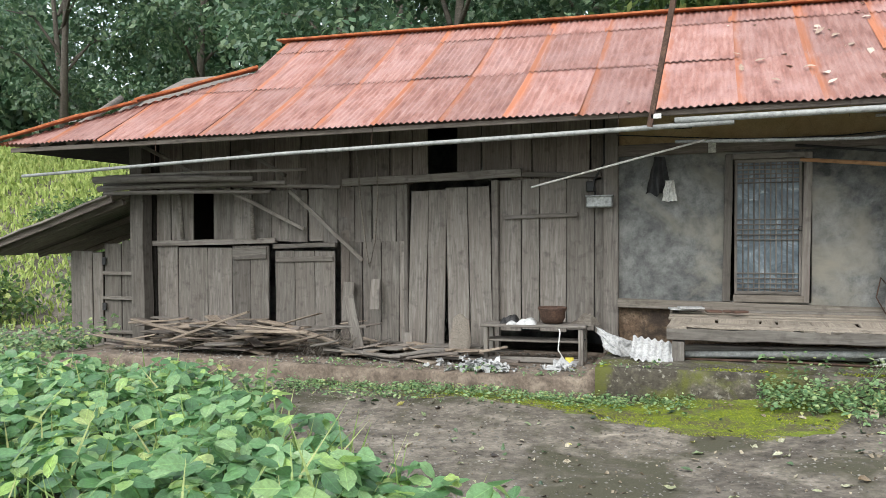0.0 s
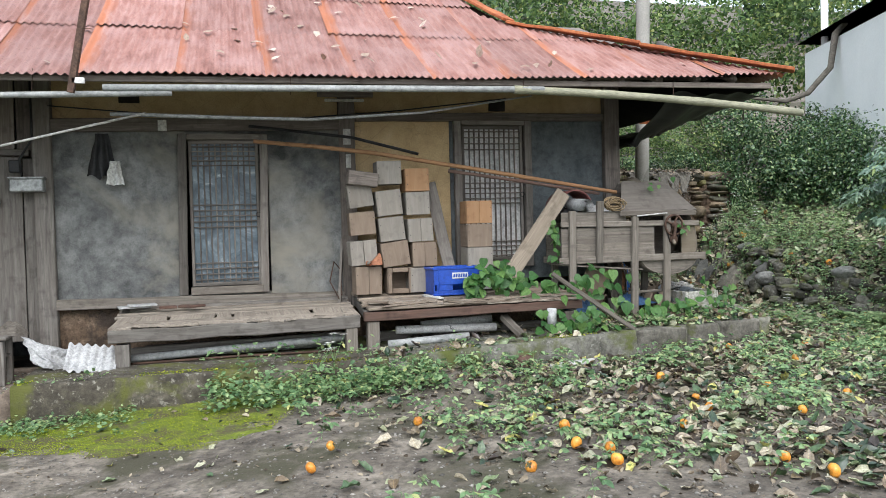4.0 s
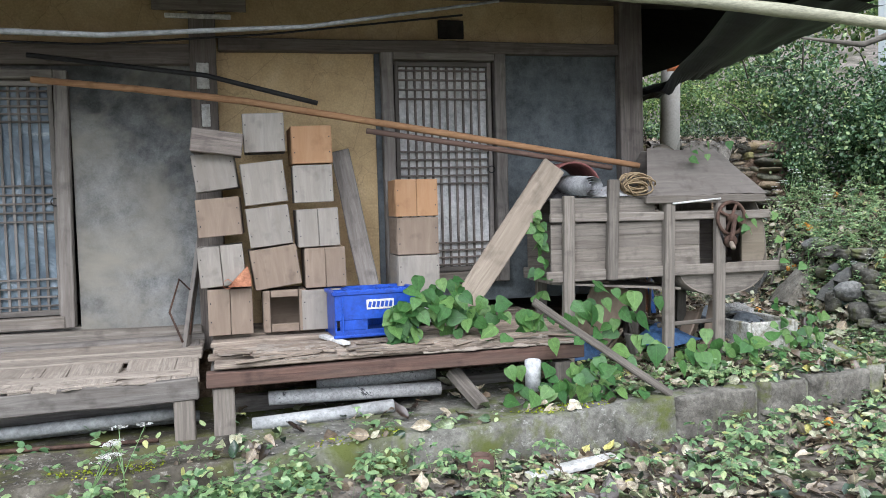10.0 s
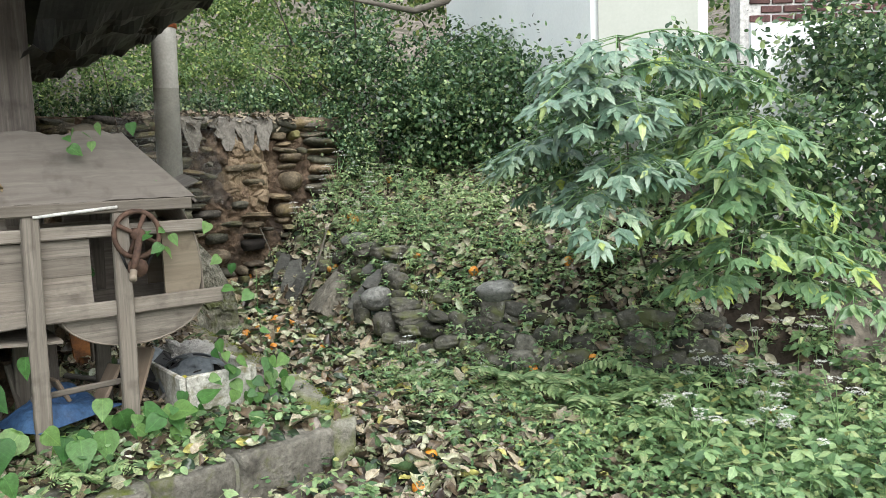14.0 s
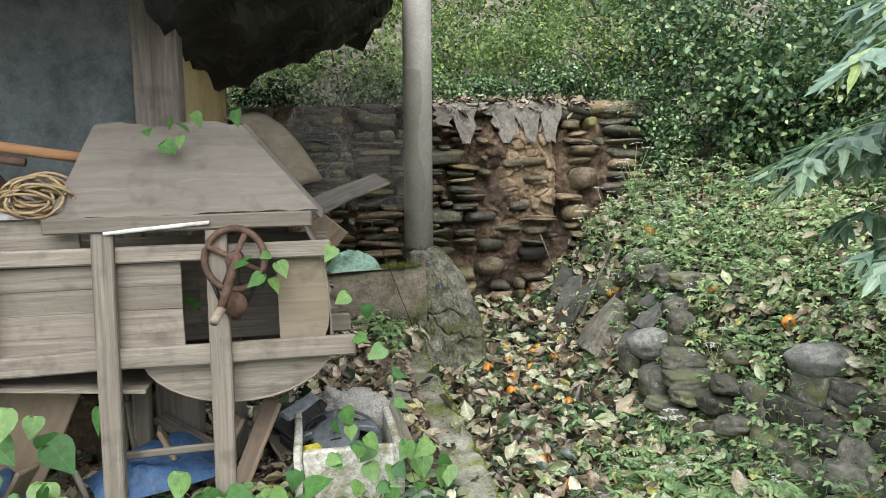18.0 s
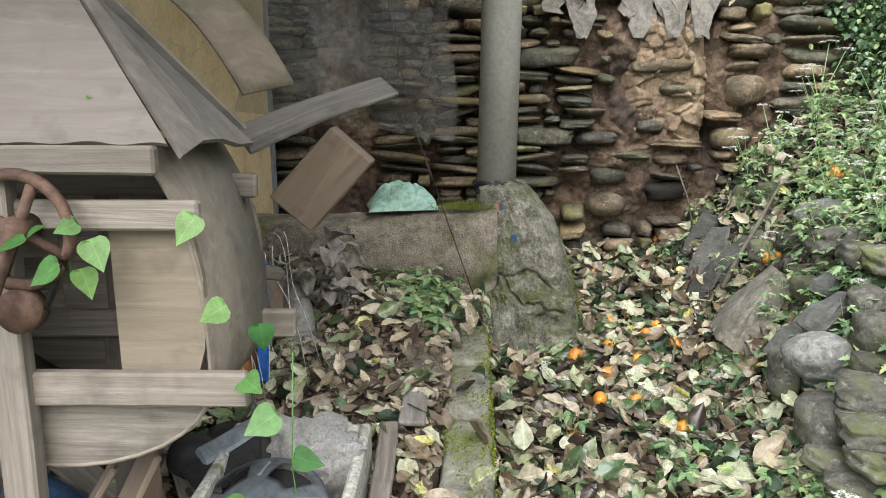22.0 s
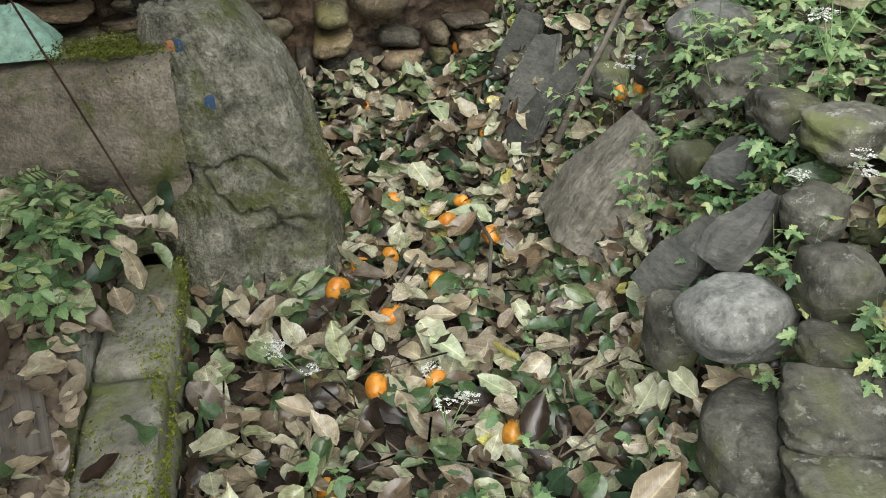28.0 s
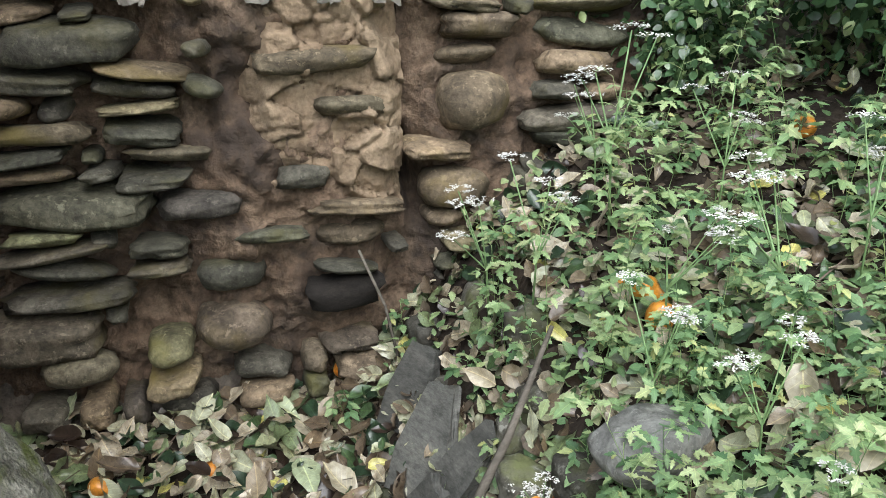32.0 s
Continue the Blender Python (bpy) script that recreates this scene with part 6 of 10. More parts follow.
TREE = leaf_mat("tree_leaf", [(0.0, (0.045, 0.1, 0.055)), (0.6, (0.1, 0.185, 0.1)), (1.0, (0.22, 0.31, 0.17))], 0.42, 0.35, 0.5, 0.15)
MEADOW = leaf_mat("meadow_grass", [(0.0, (0.2, 0.28, 0.07)), (0.5, (0.32, 0.42, 0.11)), (1.0, (0.46, 0.52, 0.18))], 0.6, 0.35, 0.3, 0.0)
# green leaf, bluer and paler: the sky's sheen is put into the base colour
ARALIA = leaf_mat("sky_sheen_leaf", [(0.0, (0.11, 0.2, 0.14)), (0.5, (0.2, 0.31, 0.225)), (0.8, (0.29, 0.4, 0.3)), (0.93, (0.3, 0.42, 0.27)), (1.0, (0.42, 0.5, 0.1))], 0.3, 0.35, 0.7, 0.4)
GREENLEAF = leaf_mat("fresh_divided_leaf", [(0.0, (0.1, 0.2, 0.1)), (0.5, (0.19, 0.32, 0.16)), (0.8, (0.27, 0.4, 0.2)), (1.0, (0.42, 0.52, 0.1))], 0.3, 0.4, 0.6, 0.4)
LITTER = leaf_mat("fallen_leaf", [(0.0, (0.035, 0.024, 0.018)), (0.12, (0.13, 0.1, 0.07)), (0.24, (0.26, 0.215, 0.155)), (0.34, (0.42, 0.375, 0.285)), (0.47, (0.4, 0.405, 0.29)), (0.6, (0.32, 0.345, 0.21)), (0.67, (0.18, 0.235, 0.12)), (0.76, (0.07, 0.125, 0.055)), (0.87, (0.028, 0.055, 0.03)), (0.95, (0.5, 0.48, 0.16)), (0.97, (0.2, 0.15, 0.095))], 0.3, 0.1, 0.6, 0.8, True, 0.95)
BARK = wood("grey_bark", (0.06, 0.052, 0.042), (0.2, 0.18, 0.15))
TWIG = wood("brown_twig", (0.08, 0.06, 0.045), (0.22, 0.18, 0.14))


def inside_terrace(x, y):
    return (x < 6.3) & (y > np.interp(x, [-9, -1.1, 1.5, 4.5, 6.3], [8.05, 8.0, 8.06, 8.26, 8.5]))


def soil_lift(x, y):
    return np.where((x > 4.3) & (x < 6.12) & (y > 8.75) & (y < 11.15), 0.03, 0.0)


def surface_z(x, y):
    """Ground or terrace, whichever is the higher."""
    x, y = np.asarray(x, float), np.asarray(y, float)
    t = np.interp(x, [-9, -7.6, -1.15, -1.1, 1.8, 4.5, 6.3], [-0.2, 0.0, 0.03, 0.15, 0.165, 0.24, 0.25])
    t = t + 0.19 * np.clip((y - 8.6) / 2.0, 0, 1) * np.clip((x - 3.8) / 1.5, 0, 1)
    t = t + np.clip((y - 10.2) / 0.85, 0, 1) * (0.09 + 0.13 * np.clip((6.1 - x) / 0.6, 0, 1)) * np.clip((x - 4.6) / 0.4, 0, 1)
    return np.where(inside_terrace(x, y), t + soil_lift(x, y), ground_z(x, y))


def mask_noise(x, y, s=0.9, seed=0.0):
    return 0.5 + 0.25 * (np.sin(x * 2.1 * s + 1.3 * np.sin(y * 1.7 * s + seed)) + np.sin(y * 2.7 * s + 1.9 * np.sin(x * 1.3 * s + seed * 2)))


def tilted(n, spread, gen):
    """Normals about the vertical, tilted up to spread."""
    a, t = gen.uniform(0, 2 * math.pi, n), np.abs(gen.normal(0, spread, n))
    return np.stack([np.sin(t) * np.cos(a), np.sin(t) * np.sin(a), np.cos(t)], axis=1)


def flat_ways(n, gen, lift=0.25):
    a = gen.uniform(0, 2 * math.pi, n)
    return np.stack([np.cos(a), np.sin(a), gen.normal(0, lift, n)], axis=1)


def litter(name, x0, x1, y0, y1, per, label, keep=None, size=(0.075, 0.13), layers=0.05, seed=1, spread=0.38, material=None):
    gen = np.random.default_rng(seed)
    n = int(per * (x1 - x0) * (y1 - y0))
    p = scatter(n, gen, x0, x1, y0, y1)
    if keep is not None:
        p = p[gen.uniform(0, 1, n) < keep(p[:, 0], p[:, 1])]
    n = len(p)
    s = gen.uniform(*size, n) * gen.choice([0.7, 1.0, 1.0, 1.15], n)
    z = surface_z(p[:, 0], p[:, 1]) + gen.uniform(0.006, layers, n)
    up = tilted(n, spread, gen)
    e = 0.05
    gxs = (surface_z(p[:, 0] + e, p[:, 1]) - surface_z(p[:, 0] - e, p[:, 1])) / (2 * e)
    gys = (surface_z(p[:, 0], p[:, 1] + e) - surface_z(p[:, 0], p[:, 1] - e)) / (2 * e)
    up[:, 0] -= np.clip(gxs, -1.5, 1.5)
    up[:, 1] -= np.clip(gys, -1.5, 1.5)
    up = unit(up)
    way = flat_ways(n, gen, 0.1)
    way = unit(way - up * np.sum(way * up, axis=1, keepdims=True))
    pos = np.stack([p[:, 0], p[:, 1], z], axis=1) - way * (s * 0.5)[:, None]
    me = leaf_cloud(name, pos, way, up, s, material or LITTER, "broad", 0.45, 0.6, gen, 0.035)
    return tagged(new(name, me), label, "leaf litter", "", "stuff")


def stalks(name, base, top, r, material, label, category):
    """Thin three-sided stems, joined."""
    n = len(base)
    ang = np.array([0, 2.1, 4.2])
    off = np.stack([np.cos(ang), np.sin(ang), np.zeros(3)], axis=1) * r
    v = np.concatenate([base[:, None] + off[None], top[:, None] + off[None] * 0.5], axis=1).reshape(-1, 3)
    q = np.array([(0, 1, 4, 3), (1, 2, 5, 4), (2, 0, 3, 5)])
    f = (np.arange(n)[:, None, None] * 6 + q[None]).reshape(-1, 4)
    return tagged(new(name, raw_mesh(name, v, 4, f, material)), label, category, "", "stuff")


def herbs(name, n, x0, x1, y0, y1, label, keep, size=(0.03, 0.055), height=(0.06, 0.22), material=None, seed=1, leaves=6, outline="serrate"):
    """Small herbs: a stem with three-part toothed leaves on stalks."""
    gen = np.random.default_rng(seed)
    p = scatter(n, gen, x0, x1, y0, y1)
    p = p[gen.uniform(0, 1, n) < keep(p[:, 0], p[:, 1])]
    n = len(p)
    base = np.stack([p[:, 0], p[:, 1], surface_z(p[:, 0], p[:, 1])], axis=1)
    h = gen.uniform(*height, n)
    lean = gen.normal(0, 0.22, (n, 2)) * h[:, None]
    P, W_, U_, S_, SB, ST = [], [], [], [], [base], [base + np.concatenate([lean, h[:, None]], axis=1)]
    for k in range(leaves):
        f_ = gen.uniform(0.35, 1.0, n)
        a = k * 2.4 + gen.uniform(0, 1.2, n)
        s = gen.uniform(*size, n)
        d = np.stack([np.cos(a), np.sin(a), np.zeros(n)], axis=1)
        root = base + np.concatenate([lean * f_[:, None], (h * f_)[:, None]], axis=1)
        tip = root + d * (s * gen.uniform(0.5, 1.3, n))[:, None] + np.array([0, 0, 1.0]) * (s * gen.uniform(0.0, 0.5, n))[:, None]
        SB.append(root)
        ST.append(tip)
        for da, fr in ((0.0, 1.0), (1.25, 0.8), (-1.25, 0.8)):
            w = np.stack([np.cos(a + da), np.sin(a + da), gen.normal(-0.25, 0.2, n)], axis=1)
            P.append(tip)
            W_.append(w)
            U_.append(np.array([-0.1, -0.15, 1.0]) + gen.normal(0, 0.25, (n, 3)) + 0.2 * w)
            S_.append(s * fr)
    me = leaf_cloud(name, np.concatenate(P), np.concatenate(W_), np.concatenate(U_), np.concatenate(S_), material or WEED, outline, 0.18, 0.25, gen)
    ob = tagged(place(new(name, me), Matrix()), label, "weeds", "", "stuff")
    st_ = stalks("stems", np.concatenate(SB), np.concatenate(ST), 0.0014, material or WEED, "", "")
    place(st_, Matrix(), ob)
    return ob


litter("leaf_litter", 6.3, 7.62, 7.9, 12.4, 760, "thick layer of fallen tan, grey-green and brown leaves in the passage", size=(0.06, 0.13), layers=0.1, seed=1, spread=0.6)
PALELEAF = leaf_mat("pale_fallen_leaf", [(0.0, (0.37, 0.34, 0.25)), (0.25, (0.44, 0.46, 0.33)), (0.5, (0.36, 0.42, 0.27)), (0.75, (0.3, 0.25, 0.175)), (0.9, (0.42, 0.37, 0.265))], 0.34, 0.1, 0.5, 0.8, True, 0.75)
litter("pale_leaves", 6.32, 7.6, 7.9, 12.4, 60, "large pale grey-green fallen leaves on top of the litter", size=(0.08, 0.14), layers=0.12, seed=41, spread=0.4, material=PALELEAF)
litter("pale_leaves", 7.8, 9.3, 7.9, 10.2, 120, "grey-green and tan fallen leaves lying on the slope", size=(0.05, 0.1), layers=0.14, seed=52, spread=0.5, material=PALELEAF)
litter("pale_leaves", 7.5, 9.4, 6.6, 12.4, 40, "large pale fallen leaves caught on the bank", size=(0.06, 0.12), layers=0.12, seed=42, spread=0.5, material=PALELEAF)
litter("leaf_litter", 4.0, 6.3, 8.4, 11.1, 430, "fallen leaves on the terrace end", lambda x, y: (0.3 + 0.9 * mask_noise(x, y, 1.4)) * np.where((x > 6.12) & (x < 6.32), 0.3, 1.0), seed=2)
litter("leaf_litter", 7.3, 9.6, 6.8, 12.4, 330, "fallen leaves on the bank", lambda x, y: 0.3 + 0.7 * mask_noise(x, y, 1.2, 2.0), size=(0.05, 0.1), layers=0.1, seed=3)
litter("leaf_litter", 7.35, 8.1, 9.0, 12.3, 420, "brown and grey leaves caught between the bank stones", size=(0.05, 0.1), layers=0.09, seed=43, spread=0.6)
herbs("stone_weeds", 190, 7.56, 8.3, 9.0, 11.6, "fresh green herbs growing over the bank stones", lambda x, y: 0.9 + 0 * x, (0.024, 0.048), (0.1, 0.32), seed=44, leaves=10, outline="lobed")
herbs("tall_herbs", 75, 7.72, 8.7, 9.6, 12.1, "tall fresh green herbs with cut leaves on the bank", lambda x, y: 0.4 + 0.6 * mask_noise(x, y, 1.8, 3.5), (0.03, 0.055), (0.25, 0.5), seed=54, leaves=13, outline="lobed", material=PALEWEED)
herbs("stone_weeds", 34, 7.42, 7.72, 9.3, 10.1, "green herbs hanging over the stacked stones", lambda x, y: 0.9 + 0 * x, (0.025, 0.05), (0.08, 0.2), seed=55, leaves=9, outline="lobed")
herbs("pier_weeds", 13, 5.85, 6.16, 10.55, 11.0, "leafy green clump beside the pier", lambda x, y: 1.0 + 0 * x, (0.035, 0.065), (0.06, 0.17), seed=45, leaves=7)
herbs("passage_weeds", 20, 6.95, 7.45, 9.2, 10.1, "green herbs among the leaves at the bank foot", lambda x, y: 1.0 + 0 * x, (0.035, 0.07), (0.06, 0.2), seed=46, leaves=7, outline="lobed")
litter("leaf_litter", 5.2, 8.8, 4.6, 8.6, 260, "fallen leaves at the foot of the slope", size=(0.06, 0.12), layers=0.05, seed=47)
herbs("slope_weeds", 330, 5.6, 8.4, 4.8, 7.6, "scattered green weeds at the slope foot", lambda x, y: mask_noise(x, y, 1.6, 2.5), (0.03, 0.06), (0.05, 0.2), seed=48, leaves=6)
litter("leaf_litter", 1.2, 7.6, 3.6, 8.2, 330, "fallen leaves in the yard", lambda x, y: np.clip((x - 1.0) / 3.0, 0.08, 1) * (0.15 + 0.9 * mask_noise(x, y, 1.0, 4.0)) * np.clip((y - 3.6) / 1.2 + 0.4 * mask_noise(x, y, 1.5, 3.0) - 0.2, 0, 1), layers=0.04, seed=4)
litter("leaf_litter", -3.5, 1.5, 3.5, 8.0, 13, "few fallen leaves on the bare yard", size=(0.05, 0.09), layers=0.015, seed=5)
litter("leaf_litter", 1.9, 4.2, 8.15, 9.4, 35, "fallen leaves under the veranda", seed=6)
CRUMB = leaf_mat("brown_leaf_crumb", [(0.0, (0.04, 0.029, 0.022)), (0.4, (0.13, 0.106, 0.077)), (0.75, (0.24, 0.202, 0.15)), (1.0, (0.38, 0.33, 0.25))], 0.7, 0.0, 0.2, 0.3)
litter("tan_leaves", 4.9, 6.1, 9.8, 11.05, 80, "tan and grey fallen leaves on the terrace end", size=(0.06, 0.11), layers=0.06, seed=53, spread=0.5, material=PALELEAF)
litter("leaf_crumbs", 6.3, 7.45, 7.9, 12.4, 450, "brown crumbled bits of old leaves in the passage", size=(0.015, 0.06), layers=0.05, seed=11, spread=0.8, material=CRUMB)
litter("leaf_crumbs", 4.2, 6.15, 8.7, 11.2, 900, "brown crumbled leaves on the terrace end", size=(0.02, 0.09), layers=0.03, seed=12, spread=0.6, material=CRUMB)
litter("leaf_crumbs", 7.3, 8.8, 7.0, 12.4, 420, "brown crumbled leaves on the bank", size=(0.02, 0.08), layers=0.05, seed=13, spread=0.7, material=CRUMB)
litter("leaf_crumbs", 1.0, 7.6, 3.6, 8.2, 260, "brown crumbled leaves in the yard", lambda x, y: np.clip((x - 1.0) / 3.0, 0.1, 1) * (0.3 + 0.7 * mask_noise(x, y, 1.3, 7.0)) * np.clip((y - 3.6) / 1.2, 0, 1), size=(0.015, 0.06), layers=0.02, seed=14, spread=0.5, material=CRUMB)
litter("leaf_crumbs", -4.0, 1.5, 3.0, 8.0, 45, "small bits of dry leaf on the bare yard", size=(0.01, 0.035), layers=0.008, seed=15, spread=0.4, material=CRUMB)
gen = np.random.default_rng(8)
n = 90
xr, yr = gen.uniform(-1.5, 5.5, n), gen.uniform(8.3, 10.9, n)
ok = np.array([top_front(a) > b + 0.1 for a, b in zip(xr, yr)]) & (gen.uniform(0, 1, n) < np.clip((xr + 2) / 4, 0.1, 1))
xr, yr = xr[ok], yr[ok]
pos = np.stack([xr, yr, np.array([roof_z(a, b) for a, b in zip(xr, yr)]) + 0.03], axis=1)
ups = np.tile(np.array([[0, -0.5, 0.86]]), (len(xr), 1)) + gen.normal(0, 0.12, (len(xr), 3))
ROOFLEAF = leaf_mat("pale_dry_leaf", [(0.0, (0.3, 0.22, 0.17)), (0.5, (0.45, 0.36, 0.3)), (1.0, (0.55, 0.47, 0.4))], 0.6, 0.1)
tagged(new("roof_leaves", leaf_cloud("roof_leaves", pos, flat_ways(len(xr), gen, 0.5), ups, gen.uniform(0.08, 0.14, len(xr)), ROOFLEAF, "broad", 0.2, 0.3, gen)), "pale curled leaves lying on the roof", "leaf litter", "", "stuff")


# beans: trifoliate leaves on low stems
def in_field(x, y):
    edge = np.interp(y, [1.5, 3.4, 3.9, 5.0, 6.2], [-1.0, -0.95, -1.8, -2.8, -4.6])
    return (x < edge) & (y < 6.3) & (y > 2.3 - 0.1 * x)


p = scatter(2600, rng, -9.5, -0.8, 2.2, 6.4)
p = p[in_field(p[:, 0], p[:, 1])]
p = p[:720]
base = np.stack([p[:, 0], p[:, 1], ground_z(p[:, 0], p[:, 1])], axis=1)
pos, way, up, size = [], [], [], []
for b in base:
    h = rng.uniform(0.3, 0.62)
    for k in range(rng.integers(5, 8)):
        a = rng.uniform(0, 2 * math.pi)
        zz = h * rng.uniform(0.45, 1.0)
        out = rng.uniform(0.04, 0.2)
        c = b + np.array([out * math.cos(a), out * math.sin(a), zz])
        s = rng.uniform(0.1, 0.18)
        for da in (-1.5, 0, 1.5):
            w = np.array([math.cos(a + da), math.sin(a + da), rng.uniform(-0.9, 0.35)])
            pos.append(c)
            way.append(w)
            up.append(np.array([0.35 * math.cos(a + da) + rng.normal(0, 0.25), 0.35 * math.sin(a + da) - 0.25 + rng.normal(0, 0.25), 0.8]))
            size.append(s * (1.0 if da == 0 else 0.88))
beans = tagged(new("bean_field", leaf_cloud("bean_field", np.array(pos), np.array(way), np.array(up), np.array(size), BEAN, "oval", 0.18, 0.2, rng)), "dense bright green bean plants in the vegetable plot", "bean plants", "", "stuff")


gp = scatter(1500, rng, -6.5, -0.6, 2.4, 6.4)
gp = gp[in_field(gp[:, 0] - 0.15, gp[:, 1])]
gpos = np.stack([gp[:, 0], gp[:, 1], ground_z(gp[:, 0], gp[:, 1])], axis=1)
GRASS = leaf_mat("field_grass", [(0.0, (0.16, 0.26, 0.07)), (0.6, (0.3, 0.42, 0.14)), (1.0, (0.5, 0.52, 0.24))], 0.5, 0.4, 0.4, 0.0)
tagged(new("field_grass", leaf_cloud("field_grass", gpos, np.stack([rng.normal(0, 0.35, len(gp)), rng.normal(0, 0.35, len(gp)), np.ones(len(gp))], axis=1), np.stack([rng.normal(0, 1, len(gp)), -np.ones(len(gp)), np.zeros(len(gp))], axis=1), rng.uniform(0.3, 0.66, len(gp)), GRASS, "blade", 0.3, 0.5, rng)), "tall thin grass among the bean plants", "grass", "", "stuff")


stalks("bean_stems", base, base + np.concatenate([rng.normal(0, 0.05, (len(base), 2)), rng.uniform(0.25, 0.42, (len(base), 1))], axis=1), 0.005, WEED, "green bean stems", "bean plants")


def weeds(name, n, x0, x1, y0, y1, label, keep, size=(0.02, 0.05), height=0.12, material=None, outline="oval", seed=1, tilt=0.6):
    gen = np.random.default_rng(seed)
    p = scatter(n, gen, x0, x1, y0, y1)
    p = p[gen.uniform(0, 1, n) < keep(p[:, 0], p[:, 1])]
    cl = gen.normal(0, 0.035, (len(p), 6, 2))
    q = (p[:, None] + cl).reshape(-1, 2)
    n = len(q)
    hh = np.repeat(height * gen.uniform(0.2, 1, len(p)), 6) * gen.uniform(0.3, 1, n)
    pos = np.stack([q[:, 0], q[:, 1], surface_z(q[:, 0], q[:, 1]) + hh], axis=1)
    me = leaf_cloud(name, pos, flat_ways(n, gen, 0.35), tilted(n, tilt, gen), gen.uniform(*size, n), material or WEED, outline, 0.2, 0.25, gen)
    return tagged(new(name, me), label, "weeds", "", "stuff")


def stony(x, y):
    """Where the bank's bare stones and slates lie."""
    return np.where((x > 7.35) & (x < 7.7) & (y > 10.7) & (y < 12.1), 0.2, np.where((x < 7.68) & (y > 9.9) & (y < 10.7), 0.35, 1.0))


herbs("ground_weeds", 850, 1.0, 7.2, 4.4, 8.25, "small green weeds among fallen leaves", lambda x, y: np.clip(0.2 + 1.3 * (mask_noise(x, y, 1.3, 1.0) - 0.35) + 0.35 * np.clip((y - 6.8) / 1.2, 0, 1), 0, 1) * np.clip((x - 0.8) / 0.8, 0, 1), (0.02, 0.065), (0.04, 0.2), seed=21)
weeds("ground_weeds", 620, 1.0, 7.2, 4.4, 8.25, "low green seedlings among fallen leaves", lambda x, y: np.clip(0.25 + 1.3 * (mask_noise(x, y, 1.3, 1.0) - 0.35) + 0.6 * np.clip((y - 6.8) / 1.2, 0, 1), 0, 1) * np.clip((x - 0.8) / 0.8, 0, 1), (0.015, 0.04), 0.08, seed=29, material=PALEWEED)
weeds("ground_weeds", 1100, -4.5, -0.2, 7.3, 8.05, "low weeds along the foot of the ledge", lambda x, y: 0.2 + 0.8 * np.clip((y - 7.4) / 0.5, 0, 1), (0.02, 0.045), 0.1, seed=22)
weeds("ground_weeds", 500, 0.4, 2.4, 7.4, 8.1, "green weeds growing at the terrace foot", lambda x, y: 0.5 + 0.5 * mask_noise(x, y), (0.03, 0.06), 0.28, seed=23)
herbs("bank_weeds", 1250, 7.4, 10.0, 6.3, 12.4, "leafy green toothed weeds covering the bank", lambda x, y: np.clip(0.35 + 0.95 * (mask_noise(x, y, 1.5, 3.0) - 0.25) - 0.25 * (x < 7.6) * (y > 8.8), 0, 1) * stony(x, y) * np.where((y < 10.4) & (x < 9.0), 0.45, 0.8), (0.022, 0.046), (0.05, 0.26), seed=24, leaves=9)
herbs("bank_weeds", 900, 7.45, 10.0, 6.3, 12.4, "green herbs with cut leaves on the bank", lambda x, y: np.clip(0.2 + 1.1 * (mask_noise(x, y, 1.1, 5.0) - 0.3), 0, 1) * stony(x, y) * np.where((y < 10.4) & (x < 9.0), 0.35, 0.75), (0.024, 0.046), (0.08, 0.34), seed=36, leaves=10, outline="lobed")
herbs("bank_weeds", 800, 7.55, 9.3, 8.2, 11.6, "low yellow-green herbs on the leafy slope", lambda x, y: np.clip(mask_noise(x, y, 2.2, 6.0) * 1.3 - 0.35, 0, 1) * stony(x, y), (0.022, 0.045), (0.03, 0.13), seed=49, leaves=7, outline="serrate", material=PALEWEED)
litter("leaf_litter", 7.6, 9.4, 7.7, 11.6, 330, "brown and grey-green fallen leaves on the slope", size=(0.05, 0.11), layers=0.09, seed=50, spread=0.5)
weeds("bank_weeds", 1300, 7.4, 9.6, 6.3, 12.4, "small round-leaved weeds on the bank", lambda x, y: np.clip(0.1 + mask_noise(x, y, 1.9, 8.0) - 0.3 * (x < 7.7) * (y > 8.8), 0, 1) * stony(x, y), (0.015, 0.035), 0.1, outline="round", seed=30, tilt=0.4)
herbs("passage_weeds", 330, 6.35, 7.6, 7.6, 11.2, "green seedlings among the fallen leaves", lambda x, y: 0.15 + 0.85 * (x > 6.8) * (y < 9.7), (0.025, 0.055), (0.06, 0.16), seed=25, leaves=4)
herbs("slope_weeds", 430, 6.9, 8.6, 6.4, 9.0, "bright leafy weeds at the foot of the bank", lambda x, y: np.clip(0.35 + mask_noise(x, y, 1.5, 6.0) * 0.8 - 0.55 * (x < 7.3) * (y > 8.3), 0, 1), (0.035, 0.062), (0.06, 0.26), seed=28, leaves=8, outline="lobed")
herbs("slope_weeds", 260, 7.2, 9.2, 6.2, 7.7, "broad-leaved green weeds at the slope foot", lambda x, y: 0.4 + 0.6 * mask_noise(x, y, 1.7, 9.0), (0.05, 0.085), (0.1, 0.36), seed=35, leaves=6)
weeds("slope_weeds", 330, 6.6, 8.8, 6.2, 9.6, "pale green seedlings carpeting the slope foot", lambda x, y: np.clip(0.2 + mask_noise(x, y, 2.1, 4.0) - 0.4 * (x < 7.2) * (y > 8.6), 0, 1), (0.02, 0.05), 0.16, material=PALEWEED, outline="serrate", seed=33, tilt=0.35)
